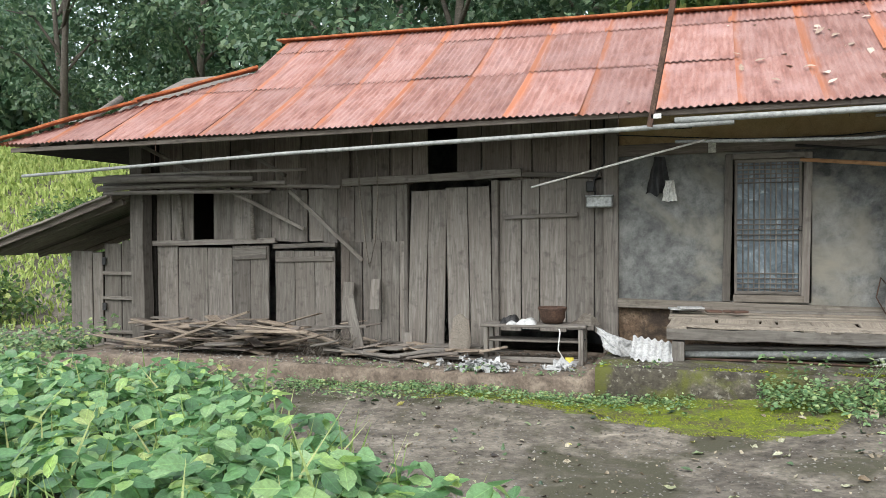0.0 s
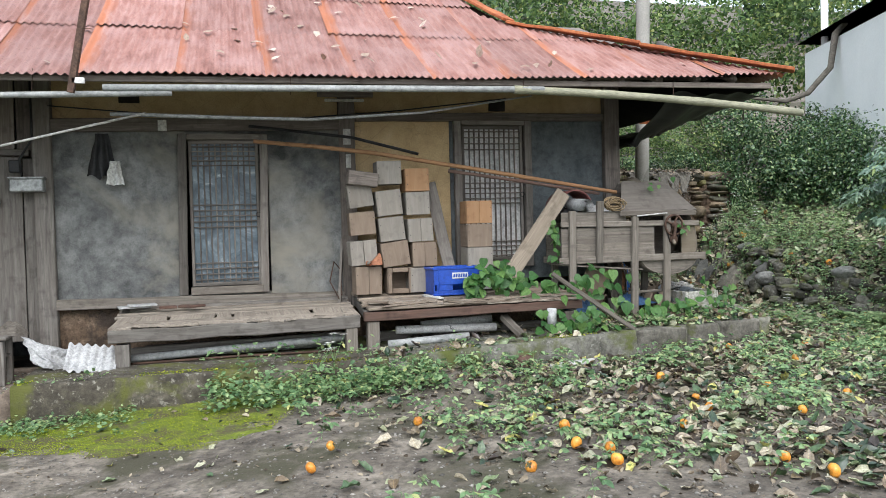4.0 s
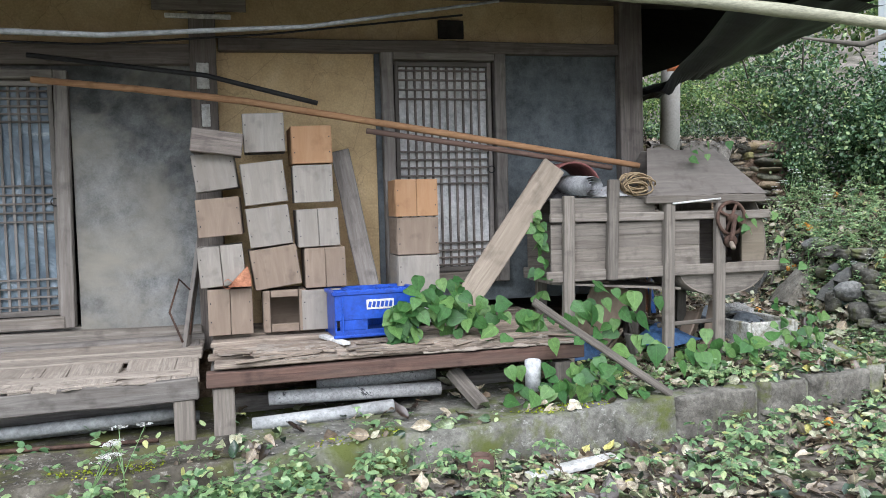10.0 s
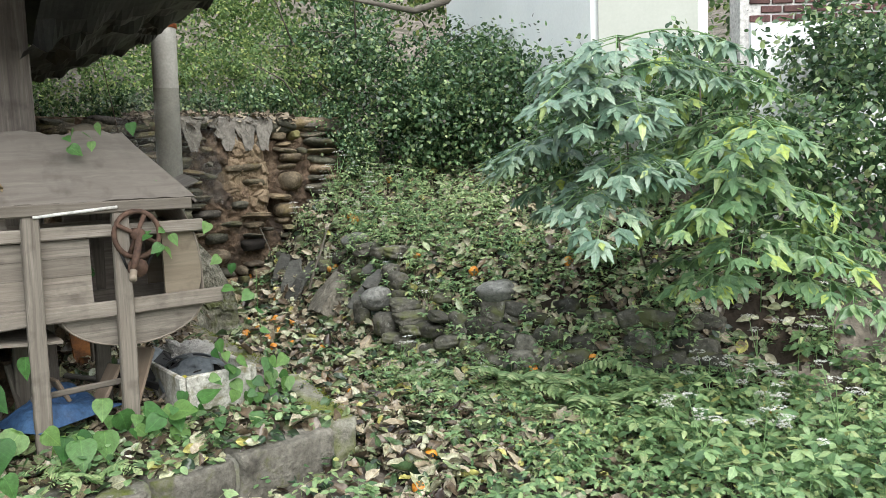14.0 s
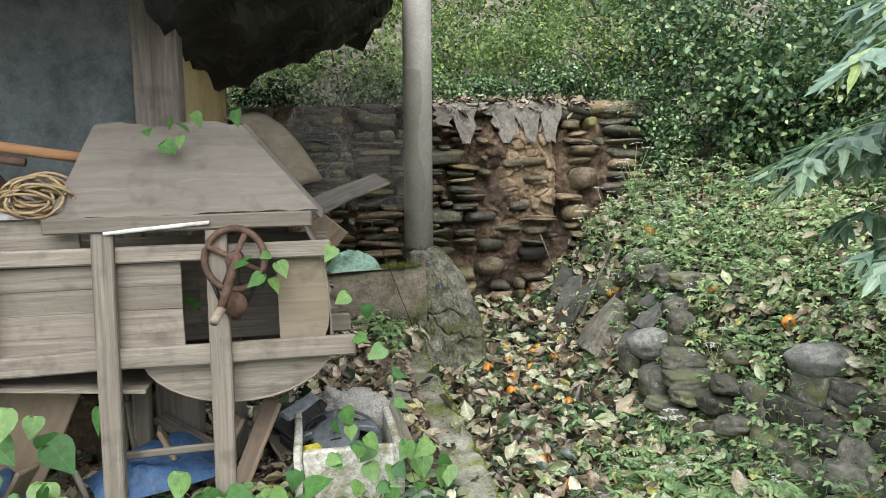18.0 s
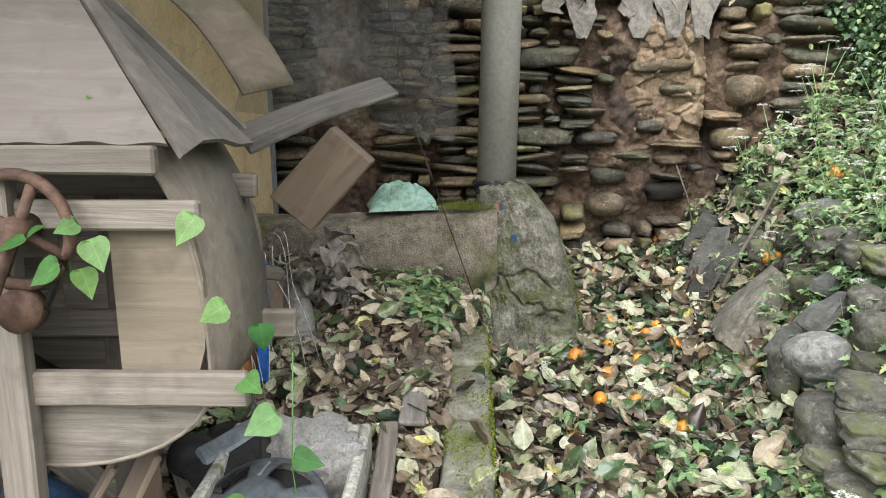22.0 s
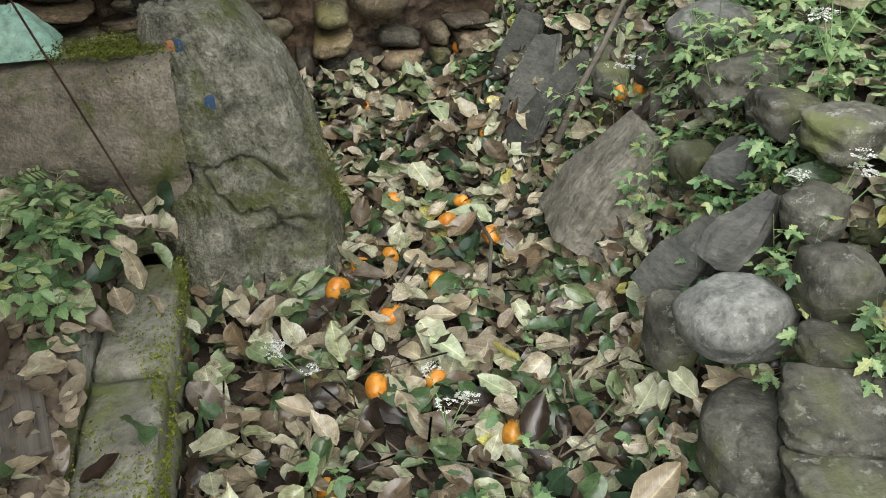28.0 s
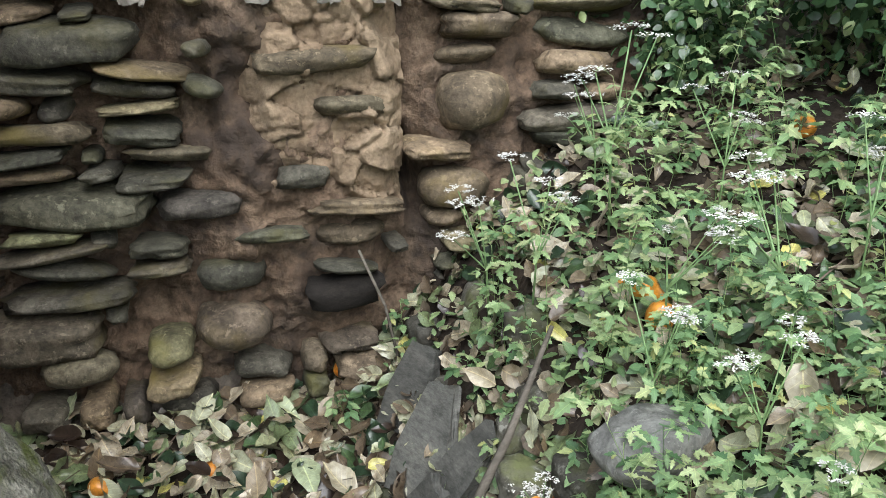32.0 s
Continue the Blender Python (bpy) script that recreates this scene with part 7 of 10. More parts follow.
weeds("bank_weeds", 1300, 7.5, 9.4, 7.8, 12.3, "pale green seedlings on the bank", lambda x, y: np.clip(mask_noise(x, y, 2.3, 2.0), 0, 1) * stony(x, y), (0.022, 0.05), 0.22, material=PALEWEED, outline="serrate", seed=34, tilt=0.35)
weeds("terrace_weeds", 300, 4.0, 6.1, 8.35, 9.0, "green weeds at the terrace edge", lambda x, y: 0.6 + 0 * x, (0.03, 0.06), 0.12, seed=26)
weeds("yard_edge_weeds", 3000, -14, -4.2, 6.0, 9.3, "rank weeds beside the shed", lambda x, y: 0.9 * ((x < -8.0) | (y < 7.4)), (0.04, 0.1), 0.45, seed=27)


def foliage(name, blobs, n, size, material, label, category, outline="oval", seed=1, droop=0.3, shell=0.5, kind="stuff", parent=None, clump=0.075):
    """Leaves gathered in clumps within ellipsoids."""
    gen = np.random.default_rng(seed)
    w = np.array([b[3] * b[4] * b[5] for b in blobs]) ** 0.7
    which = gen.choice(len(blobs), n, p=w / w.sum())
    B = np.array(blobs)[which]
    d = unit(gen.normal(0, 1, (n, 3)))
    rad = (shell + (1 - shell) * gen.uniform(0, 1, n) ** 0.5)
    lump = 0.78 + 0.3 * np.sin(d[:, 0] * 5 + which) * np.sin(d[:, 1] * 6 + 2 * which) + 0.16 * np.sin(d[:, 2] * 9 + d[:, 0] * 8)
    pos = B[:, :3] + d * B[:, 3:6] * (rad * lump)[:, None]
    if clump:
        spray = gen.integers(0, max(1, n // 22), n)
        pos = pos[spray] + gen.normal(0, clump, (n, 3)) * np.array([1, 1, 0.8])
        d = unit(d[spray] + gen.normal(0, 0.35, (n, 3)))
    way = unit(d * 0.6 + gen.normal(0, 0.7, (n, 3)) - np.array([0, 0, droop]))
    up = unit(d * 0.6 + np.array([0, 0, 0.8]) + gen.normal(0, 0.4, (n, 3)))
    me = leaf_cloud(name, pos, way, up, gen.uniform(*size, n), material, outline, 0.2, 0.2, gen)
    ob = new(name, me)
    if parent:
        place(ob, Matrix(), parent)
        return ob
    return tagged(ob, label, category, "", kind)


def tree(x, y, h, spread, n, size, material, label, seed, trunk=0.16, low=0.3, outline="card"):
    gen = random.Random(seed)
    z = float(ground_z(x, y)) - 0.1
    t = thing("tree", x, y, z, label, "tree", "trees behind the house")
    top = Vector((x + gen.uniform(-0.4, 0.4), y + gen.uniform(-0.4, 0.4), z + h * 0.8))
    rod("trunk", [(x, y, z), (x + gen.uniform(-0.1, 0.1), y, z + h * 0.3), (x + gen.uniform(-0.3, 0.3), y, z + h * 0.55), top], [trunk, trunk * 0.8, trunk * 0.55, trunk * 0.2], BARK, t)
    blobs = [(top.x, top.y, z + h * 0.84, spread * 0.55, spread * 0.55, h * 0.17)]
    for k in range(9):
        a = k * 2.4 + gen.uniform(-0.4, 0.4)
        f = low + (0.75 - low) * k / 8
        d = spread * gen.uniform(0.5, 0.9) * (1.1 - 0.4 * f)
        e = Vector((x + d * math.cos(a), y + d * math.sin(a), z + h * (f + 0.1)))
        rod("limb", [(x, y, z + h * f * 0.85), ((x + e.x) / 2, (y + e.y) / 2, e.z - h * 0.03), e], [trunk * 0.4, trunk * 0.25, trunk * 0.1], BARK, t, sides=6)
        s = gen.uniform(0.35, 0.55)
        blobs.append((e.x, e.y, e.z, spread * s, spread * s, h * 0.11))
    crown = foliage("crown", blobs, n, size, material, "", "", outline, seed, 0.35, 0.35, parent=t, clump=0.3)
    crown.matrix_basis = WORLD[t.name].inverted()
    return t


k = 0
for x, y, h, sp, m_ in ((-26, 27, 13, 4.5, TREE), (-20.5, 29, 13, 4.5, TREE), (-15, 26, 12, 4.2, TREE), (-10.5, 22, 11, 4.0, TREE), (-6.5, 20, 10.5, 3.6, TREE), (-3.2, 23, 12, 3.8, TREE), (0.4, 20, 9.5, 3.6, LIGHTBUSH), (4.2, 22, 11, 3.8, TREE), (-13, 33, 15, 5, TREE), (-22, 37, 16, 5.5, TREE), (-1, 30, 15, 5, TREE), (8, 27, 13, 4.5, TREE), (-32, 33, 14, 5, TREE)):
    k += 1
    tree(x, y, h, sp, 9500 if y < 30 else 5000, (0.16, 0.34), m_, "broadleaf tree on the hillside with a dense green crown", 100 + k, 0.2, 0.1)
# shrubs above the stone wall and along the right bank
foliage("shrub", [(6.9, 13.4, 2.5, 1.2, 0.7, 0.6), (5.4, 13.6, 2.3, 1.0, 0.6, 0.5), (8.2, 13.2, 2.6, 1.0, 0.8, 0.7), (7.6, 14.4, 3.3, 1.6, 1.0, 1.1), (5.5, 15, 3.6, 1.8, 1.0, 1.3)], 38000, (0.025, 0.05), LIGHTBUSH, "light green shrubs above the stone wall", "shrub", "oval", 31)
foliage("evergreen_bush", [(9.1, 11.6, 2.05, 0.5, 0.7, 0.6), (8.95, 12.4, 2.3, 0.5, 0.7, 0.9), (9.6, 10.9, 2.1, 0.7, 0.8, 0.75), (9.4, 11.9, 2.2, 0.7, 0.8, 0.8), (9.0, 13.2, 2.8, 0.8, 0.8, 0.9), (10.05, 12.3, 2.65, 0.55, 0.7, 0.6), (10.0, 11.5, 2.5, 0.4, 0.6, 0.5)], 26000, (0.035, 0.062), BUSH, "dark dense evergreen bush on the bank", "shrub", "oval", 32)
foliage("evergreen_bush", [(9.3, 9.7, 1.75, 0.5, 0.7, 0.6), (9.5, 8.6, 1.75, 0.6, 0.7, 0.6), (9.4, 7.6, 1.4, 0.8, 0.7, 0.7), (10.3, 7.6, 1.9, 0.8, 0.9, 0.7), (10.2, 6.5, 1.4, 0.9, 0.9, 0.8), (9.75, 9.0, 2.15, 0.45, 0.6, 0.5), (10.4, 8.0, 2.3, 0.8, 0.7, 0.5), (10.0, 7.0, 2.15, 0.7, 0.7, 0.5), (9.55, 10.0, 2.2, 0.35, 0.5, 0.45)], 22000, (0.035, 0.065), BUSH, "dark tangled hedge on the bank", "shrub", "oval", 33)
foliage("bank_tree", [(9.6, 15.5, 4.8, 2.2, 1.6, 1.8), (12.5, 15.0, 5.4, 2.2, 1.8, 2.0), (7.2, 16.5, 5.2, 2.0, 1.6, 1.8), (14, 12, 5.5, 1.5, 2.0, 1.8), (4.5, 17, 5.0, 2, 1.5, 1.6), (11.9, 9.75, 2.7, 0.6, 0.6, 1.2)], 38000, (0.05, 0.11), LIGHTBUSH, "light green trees behind the stone wall", "shrub", "oval", 34, clump=0.14)
foliage("meadow_shrubs", [(-13, 16, 0.9, 2.2, 1.2, 0.9), (-17, 19, 1.8, 2.5, 1.5, 1.0), (-11.5, 13, 0.2, 1.3, 1.0, 0.9), (-15, 12.5, 0.2, 2.2, 1.0, 0.8), (-20, 15, 0.8, 2.6, 1.4, 1.1)], 16000, (0.08, 0.17), LIGHTBUSH, "yellow-green shrubs on the slope", "shrub", "oval", 35, clump=0.14)
gen = np.random.default_rng(43)
far = []
for k in range(46):
    fx, fy = -62 + 2.6 * k + gen.uniform(-1, 1), gen.uniform(36, 48)
    far.append((fx, fy, float(ground_z(fx, fy)) + gen.uniform(2, 9), 4.2, 3.0, 5.0))
foliage("far_woods", far, 60000, (0.4, 0.85), TREE, "distant wooded hillside", "woods", "card", 36, 0.3, 0.3, clump=0.6)
gen = np.random.default_rng(44)
pm = np.stack([gen.uniform(-36, -6, 45000), gen.uniform(12, 36, 45000)], axis=1)
pm = pm[(pm[:, 0] < -9.6) | (pm[:, 1] > 15)]
pos = np.stack([pm[:, 0], pm[:, 1], ground_z(pm[:, 0], pm[:, 1])], axis=1)
way = np.stack([gen.normal(0, 0.35, len(pm)), gen.normal(0, 0.35, len(pm)), np.ones(len(pm))], axis=1)
upm = np.stack([gen.normal(0, 1, len(pm)), -np.ones(len(pm)), gen.normal(0.5, 0.3, len(pm))], axis=1)
tagged(new("meadow", leaf_cloud("meadow", pos, way, upm, gen.uniform(0.7, 1.3, len(pm)) * (0.12 + 0.36 * (pm[:, 1] - 12) / 24), MEADOW, "lance", 0.2, 0.3, gen)), "bright yellow-green grassy slope", "grass", "", "stuff")


foliage("wall_top_ivy", [(5.4, 12.6, 2.2, 0.5, 0.2, 0.14), (6.2, 12.6, 2.22, 0.5, 0.2, 0.14), (7.0, 12.62, 2.22, 0.5, 0.2, 0.15), (7.8, 12.6, 2.25, 0.5, 0.25, 0.2), (8.4, 12.45, 2.05, 0.3, 0.3, 0.35), (8.55, 12.2, 1.75, 0.22, 0.25, 0.3)], 9000, (0.025, 0.045), BUSH, "dark ivy trailing over the stone wall top", "ivy", "oval", 38, clump=0.05)
gen = np.random.default_rng(39)
n = 420
wt = np.stack([gen.uniform(6.3, 7.9, n), gen.uniform(12.25, 12.55, n), gen.uniform(2.04, 2.13, n)], axis=1)
tagged(new("wall_top_leaves", leaf_cloud("wall_top_leaves", wt, flat_ways(n, gen, 0.3), tilted(n, 0.5, gen) + np.array([0, -0.4, 0]), gen.uniform(0.05, 0.11, n), CRUMB, "broad", 0.4, 0.4, gen, 0.06)), "dry brown leaves lodged on the wall top", "leaf litter", "", "stuff")


# heart-leaved vines over the veranda and the machine
def vine_patch(name, centres, n, size, seed, label, face=(0, -0.7, 0.6)):
    gen = np.random.default_rng(seed)
    c = np.array(centres)[gen.integers(0, len(centres), n)]
    pos = c[:, :3] + gen.normal(0, 1, (n, 3)) * c[:, 3:6]
    way = np.stack([gen.normal(0, 0.6, n), gen.normal(-0.3, 0.3, n), gen.normal(-0.7, 0.35, n)], axis=1)
    up = unit(np.array(face) + gen.normal(0, 0.35, (n, 3)))
    me = leaf_cloud(name, pos, way, up, gen.uniform(*size, n), VINE, "heart", 0.12, 0.2, gen)
    return tagged(new(name, me), label, "vine", "", "stuff")


vine_patch("vine_leaves", [(3.3, 8.76, 0.82, 0.1, 0.06, 0.09), (3.42, 8.72, 0.76, 0.12, 0.08, 0.08), (3.8, 8.75, 0.68, 0.18, 0.08, 0.06), (3.08, 8.7, 0.82, 0.06, 0.04, 0.08), (3.0, 8.68, 0.74, 0.03, 0.03, 0.06)], 150, (0.07, 0.12), 51, "heart-leaved vine over the veranda end")
vine_patch("vine_leaves", [(3.95, 8.4, 0.4, 0.18, 0.08, 0.12), (4.25, 8.38, 0.3, 0.2, 0.06, 0.08), (3.75, 8.4, 0.3, 0.15, 0.06, 0.07)], 60, (0.07, 0.12), 52, "heart-leaved vine hanging over the terrace edge")
vine_patch("vine_leaves", [(4.4, 8.85, 0.75, 0.16, 0.05, 0.1), (4.6, 8.85, 0.62, 0.18, 0.06, 0.1), (4.75, 8.75, 0.42, 0.25, 0.08, 0.08), (5.3, 8.75, 0.4, 0.3, 0.08, 0.06)], 60, (0.08, 0.15), 53, "heart-leaved vine under the winnowing machine")
vine_patch("vine_leaves", [(4.0, 8.95, 1.05, 0.03, 0.04, 0.2), (3.98, 8.95, 1.3, 0.03, 0.03, 0.1)], 26, (0.06, 0.1), 54, "heart-leaved vine climbing the machine")
vine_patch("vine_leaves", [(5.18, 9.0, 1.15, 0.02, 0.03, 0.08), (5.45, 8.82, 1.22, 0.03, 0.02, 0.05), (5.72, 8.85, 1.1, 0.04, 0.03, 0.1), (5.25, 8.95, 1.78, 0.08, 0.04, 0.03), (5.5, 9.0, 1.55, 0.05, 0.05, 0.06)], 24, (0.04, 0.075), 55, "heart-leaved vine over the hopper")

# big lobed plants on the bank
def aralia(x, y, zlow, zhigh, count, reach, side_bias, seed, label, material):
    """A cane with long drooping fronds of three-pointed leaflets."""
    g = float(ground_z(x, y))
    stem = thing("aralia_plant", x, y, g, label, "plant", "aralia plants on the bank")
    rod("stem", [(x + 1.0, y + 0.6, float(ground_z(x + 1.0, y + 0.6)) - 0.05), (x + 0.4, y + 0.22, (g + zhigh) / 2), (x, y - 0.03, zhigh)], [0.008, 0.007, 0.005], BARK, stem, sides=7)
    gen = np.random.default_rng(seed)
    P, Wy, U, S = [], [], [], []
    for k in range(count):
        a = (gen.uniform(2.1, 4.2) if gen.uniform() < side_bias else gen.uniform(-2.2, 2.2))
        z0 = zlow + (zhigh - zlow) * (k + 0.5) / count
        ln = reach * gen.uniform(0.5, 1.08) * (1.0 - 0.3 * (z0 - zlow) / (zhigh - zlow))
        d = np.array([math.cos(a), math.sin(a), 0.0])
        side = np.array([-d[1], d[0], 0])
        pts = [np.array([x, y - 0.02, z0]) + d * ln * s + np.array([0, 0, ln * (0.35 * s - 0.5 * s * s)]) for s in np.linspace(0, 1, 7)]
        rod("leaf_stalk", pts, [0.006, 0.005, 0.0045, 0.004, 0.0035, 0.003, 0.002], WEED, stem, sides=5)
        for s in (2, 3, 4, 5, 6):
            for sg in ((-1, 1) if s < 6 else (0.0,)):
                sub = unit((d * (0.55 if s < 6 else 1.0) + side * sg + np.array([0, 0, -0.25 - 0.25 * gen.uniform()]))[None])[0]
                sl = gen.uniform(0.08, 0.15) if s < 6 else 0.03
                end = pts[s] + sub * sl
                rod("leaf_stalk", [pts[s], end], [0.003, 0.002], WEED, stem, sides=4)
                for db, fb in ((0.0, 1.0), (1.0, 0.85), (-1.0, 0.85)):
                    w0 = sub * math.cos(db) + np.cross(np.array([0, 0, 1.0]), sub) * math.sin(db) + np.array([0, 0, -0.3 - 0.2 * gen.uniform()])
                    w0 = w0 / np.linalg.norm(w0)
                    ls, nor = gen.uniform(0.11, 0.17) * fb, np.array([-0.1, -0.15, 0.95]) + d * 0.35 + gen.normal(0, 0.2, 3)
                    for da, fr, at in ((0, 1.0, 0.0), (0.7, 0.62, 0.18), (-0.7, 0.62, 0.18)):
                        P.append(end + w0 * ls * at)
                        Wy.append(w0 * math.cos(da) + np.cross(np.array([0, 0, 1.0]), w0) * math.sin(da))
                        U.append(nor)
                        S.append(ls * fr)
    leaves = new("leaves", leaf_cloud("leaves", np.array(P), np.array(Wy), np.array(U), np.array(S), material, "frond", 0.15, 0.25, gen))
    place(leaves, Matrix(), stem)


aralia(7.68, 7.9, 1.3, 2.2, 28, 0.85, 0.55, 61, "tall plant with large drooping green divided leaves, bluish sky sheen in their colour", ARALIA)
aralia(8.1, 7.38, 0.85, 1.75, 22, 0.75, 0.5, 62, "lower plant with drooping green divided leaves", GREENLEAF)
aralia(8.45, 7.95, 1.35, 2.15, 16, 0.8, 0.35, 63, "tall plant with large drooping green divided leaves", GREENLEAF)


# ferns
def fern(x, y, n, ln, seed):
    gen = np.random.default_rng(seed)
    z = float(surface_z(x, y))
    f = thing("fern", x, y, z, "light green fern with feathery fronds on the bank", "fern", "ferns of the bank")
    for k in range(n):
        P, Wy, U, S = [], [], [], []
        a = gen.uniform(0, 2 * math.pi)
        d = np.array([math.cos(a), math.sin(a), 0])
        side = np.array([-d[1], d[0], 0])
        L = ln * gen.uniform(0.7, 1.1)
        for s in np.linspace(0.12, 1, 18):
            c = np.array([x, y, z]) + d * L * s + np.array([0, 0, L * (1.25 * s - 0.95 * s * s)])
            for sg in (-1, 1):
                P.append(c)
                Wy.append(side * sg + d * 0.35 + np.array([0, 0, gen.normal(-0.1, 0.12)]))
                U.append(np.array([0, 0, 1]) + d * 0.2 + gen.normal(0, 0.12, 3))
                S.append((L * 0.34 * (1.05 - s) + 0.012) * gen.uniform(0.85, 1.1))
        place(new("frond", leaf_cloud("frond", np.array(P), np.array(Wy), np.array(U), np.array(S), PALEWEED, "lance", 0.1, 0.2, gen)), Matrix(), f)
    return f


for i, (x, y, ln) in enumerate(((8.05, 8.02, 0.42), (7.35, 9.2, 0.3), (7.5, 9.05, 0.3), (5.0, 8.55, 0.25), (5.85, 10.95, 0.2), (7.25, 9.5, 0.22), (7.84, 8.64, 0.48), (7.76, 8.17, 0.5), (8.28, 8.1, 0.5), (7.63, 7.84, 0.42), (7.73, 8.81, 0.42), (7.5, 8.35, 0.4), (8.0, 8.35, 0.45), (7.32, 8.85, 0.3), (7.15, 9.05, 0.28), (7.2, 9.72, 0.24), (7.34, 9.6, 0.26), (6.05, 10.95, 0.16))):
    fern(x, y, 9, ln * 1.05, 70 + i)

# white umbel flowers: one built, then repeated
PETAL = rough_mat("white_petal", [(0.3, (0.6, 0.6, 0.55)), (0.7, (0.78, 0.78, 0.74))], 8, 0.7, 60, 0.1, 0.002)


def umbel(x, y, z, h, seed):
    gen = np.random.default_rng(seed)
    f = thing("white_wildflower", x, y, z, "slender wild flower with lacy white flower heads", "wild flower", "white wild flowers")
    for k in range(4):
        a = gen.uniform(0, 6.28)
        e = Vector((x + 0.1 * math.cos(a) * gen.uniform(0.3, 1.2), y + 0.1 * math.sin(a), z + h * gen.uniform(0.75, 1.05)))
        rod("stalk", [(x, y, z), (x + 0.01, y, z + h * 0.5), e], [0.003, 0.0025, 0.0015], WEED, f, sides=5)
        nu_, nf = 15, 15 * 11
        ang, rr = gen.uniform(0, 6.28, nu_), np.sqrt(gen.uniform(0, 1, nu_)) * 0.034
        cen = np.stack([e.x + rr * np.cos(ang), e.y + rr * np.sin(ang), e.z + 0.012 - 6 * rr ** 2], axis=1)
        pos = np.repeat(cen, 11, axis=0) + gen.normal(0, 0.0034, (nf, 3)) * np.array([1, 1, 0.5])
        head = new("flower_head", leaf_cloud("flower_head", pos, flat_ways(nf, gen, 0.2), tilted(nf, 0.4, gen), np.full(nf, 0.0042), PETAL, "round", 0.1, 0.1, gen))
        place(head, Matrix(), f)
    return f


first = umbel(7.9, 11.2, float(ground_z(7.9, 11.2)), 0.42, 81)
second = umbel(7.3, 9.6, float(ground_z(7.3, 9.6)), 0.3, 82)
for i, (x, y, s) in enumerate(((7.85, 11.75, 1.2), (8.05, 11.4, 1.1), (8.0, 10.95, 0.9), (7.8, 11.95, 1.3), (8.3, 11.6, 1.0), (7.7, 11.3, 0.8), (8.4, 11.2, 1.0), (7.75, 10.3, 0.9), (7.9, 10.6, 0.9), (7.6, 7.4, 1.2), (7.3, 7.1, 1.1), (7.9, 7.2, 1.3), (7.5, 6.9, 1.0), (8.1, 7.6, 1.3), (7.7, 9.8, 0.8), (6.6, 10.6, 0.7), (6.9, 10.3, 0.7), (1.35, 7.95, 1.3), (1.5, 8.0, 1.1), (8.15, 12.0, 1.1), (8.96, 7.83, 1.2), (8.86, 7.52, 1.3), (8.62, 7.64, 1.2), (8.13, 7.27, 1.3), (9.09, 7.41, 1.2), (7.68, 6.8, 1.2), (7.97, 6.82, 1.3), (8.92, 8.16, 1.1), (7.12, 9.05, 0.7), (7.5, 8.9, 0.7), (7.25, 9.15, 0.6), (8.45, 7.7, 1.0), (8.15, 7.45, 1.0), (8.55, 8.1, 0.9), (8.1, 11.8, 1.4), (8.2, 11.2, 1.3))):
    copy_thing((first, second)[i % 2], pose(x, y, float(surface_z(x, y)), 0, 0, i * 67) @ Matrix.Scale(s, 4))

# ---- persimmons ----
FRUIT = rough_mat("ripe_persimmon", [(0.3, (0.6, 0.17, 0.02)), (0.5, (0.74, 0.3, 0.04)), (0.72, (0.8, 0.4, 0.06))], 9, 0.32, 80, 0.06, 0.002, low=0.75, high=1.1, spec=0.5)
CALYX = rough_mat("dry_calyx", [(0.3, (0.07, 0.06, 0.03)), (0.7, (0.17, 0.15, 0.07))], 20, 0.8, 80, 0.3, 0.003)


def persimmon():
    bm = bmesh.new()
    bmesh.ops.create_uvsphere(bm, u_segments=20, v_segments=14, radius=0.036)
    for v in bm.verts:
        a = math.atan2(v.co.y, v.co.x)
        r = 1 + 0.035 * math.cos(4 * a)
        v.co = (v.co.x * r, v.co.y * r, v.co.z * 0.82 - 0.006 * math.exp(-((v.co.x ** 2 + v.co.y ** 2) / 0.0001)) * (1 if v.co.z > 0 else 0))
    fruit = thing("persimmon", 0, 0, 0, "ripe orange persimmon lying among fallen leaves", "persimmon", "fallen persimmons")
    part("fruit", bm, FRUIT, fruit, smooth=True)
    bm = bmesh.new()
    c = bm.verts.new((0, 0, 0.031))
    ring = [bm.verts.new(((0.009 + 0.013 * abs(math.cos(2 * a))) * math.cos(a), (0.009 + 0.013 * abs(math.cos(2 * a))) * math.sin(a), 0.0285 + 0.003 * abs(math.cos(2 * a)))) for a in np.linspace(0, 2 * math.pi, 16, endpoint=False)]
    for i in range(16):
        bm.faces.new((c, ring[i], ring[(i + 1) % 16]))
    part("calyx", bm, CALYX, fruit, "dry brown calyx")
    return fruit


YARD = ((1.07, 5.57), (1.86, 6.27), (2.26, 5.15), (2.61, 5.32), (2.73, 5.12), (2.7, 4.97), (2.71, 5.73), (3.36, 5.38), (3.6, 4.74), (3.63, 4.4), (4.04, 6.86), (4.0, 6.27), (4.79, 6.5), (1.22, 5.88), (3.87, 5.9), (5.49, 8.06), (6.3, 7.94), (6.58, 8.23), (6.78, 7.12), (5.85, 9.1), (4.4, 5.6), (5.2, 6.1), (5.6, 7.2))
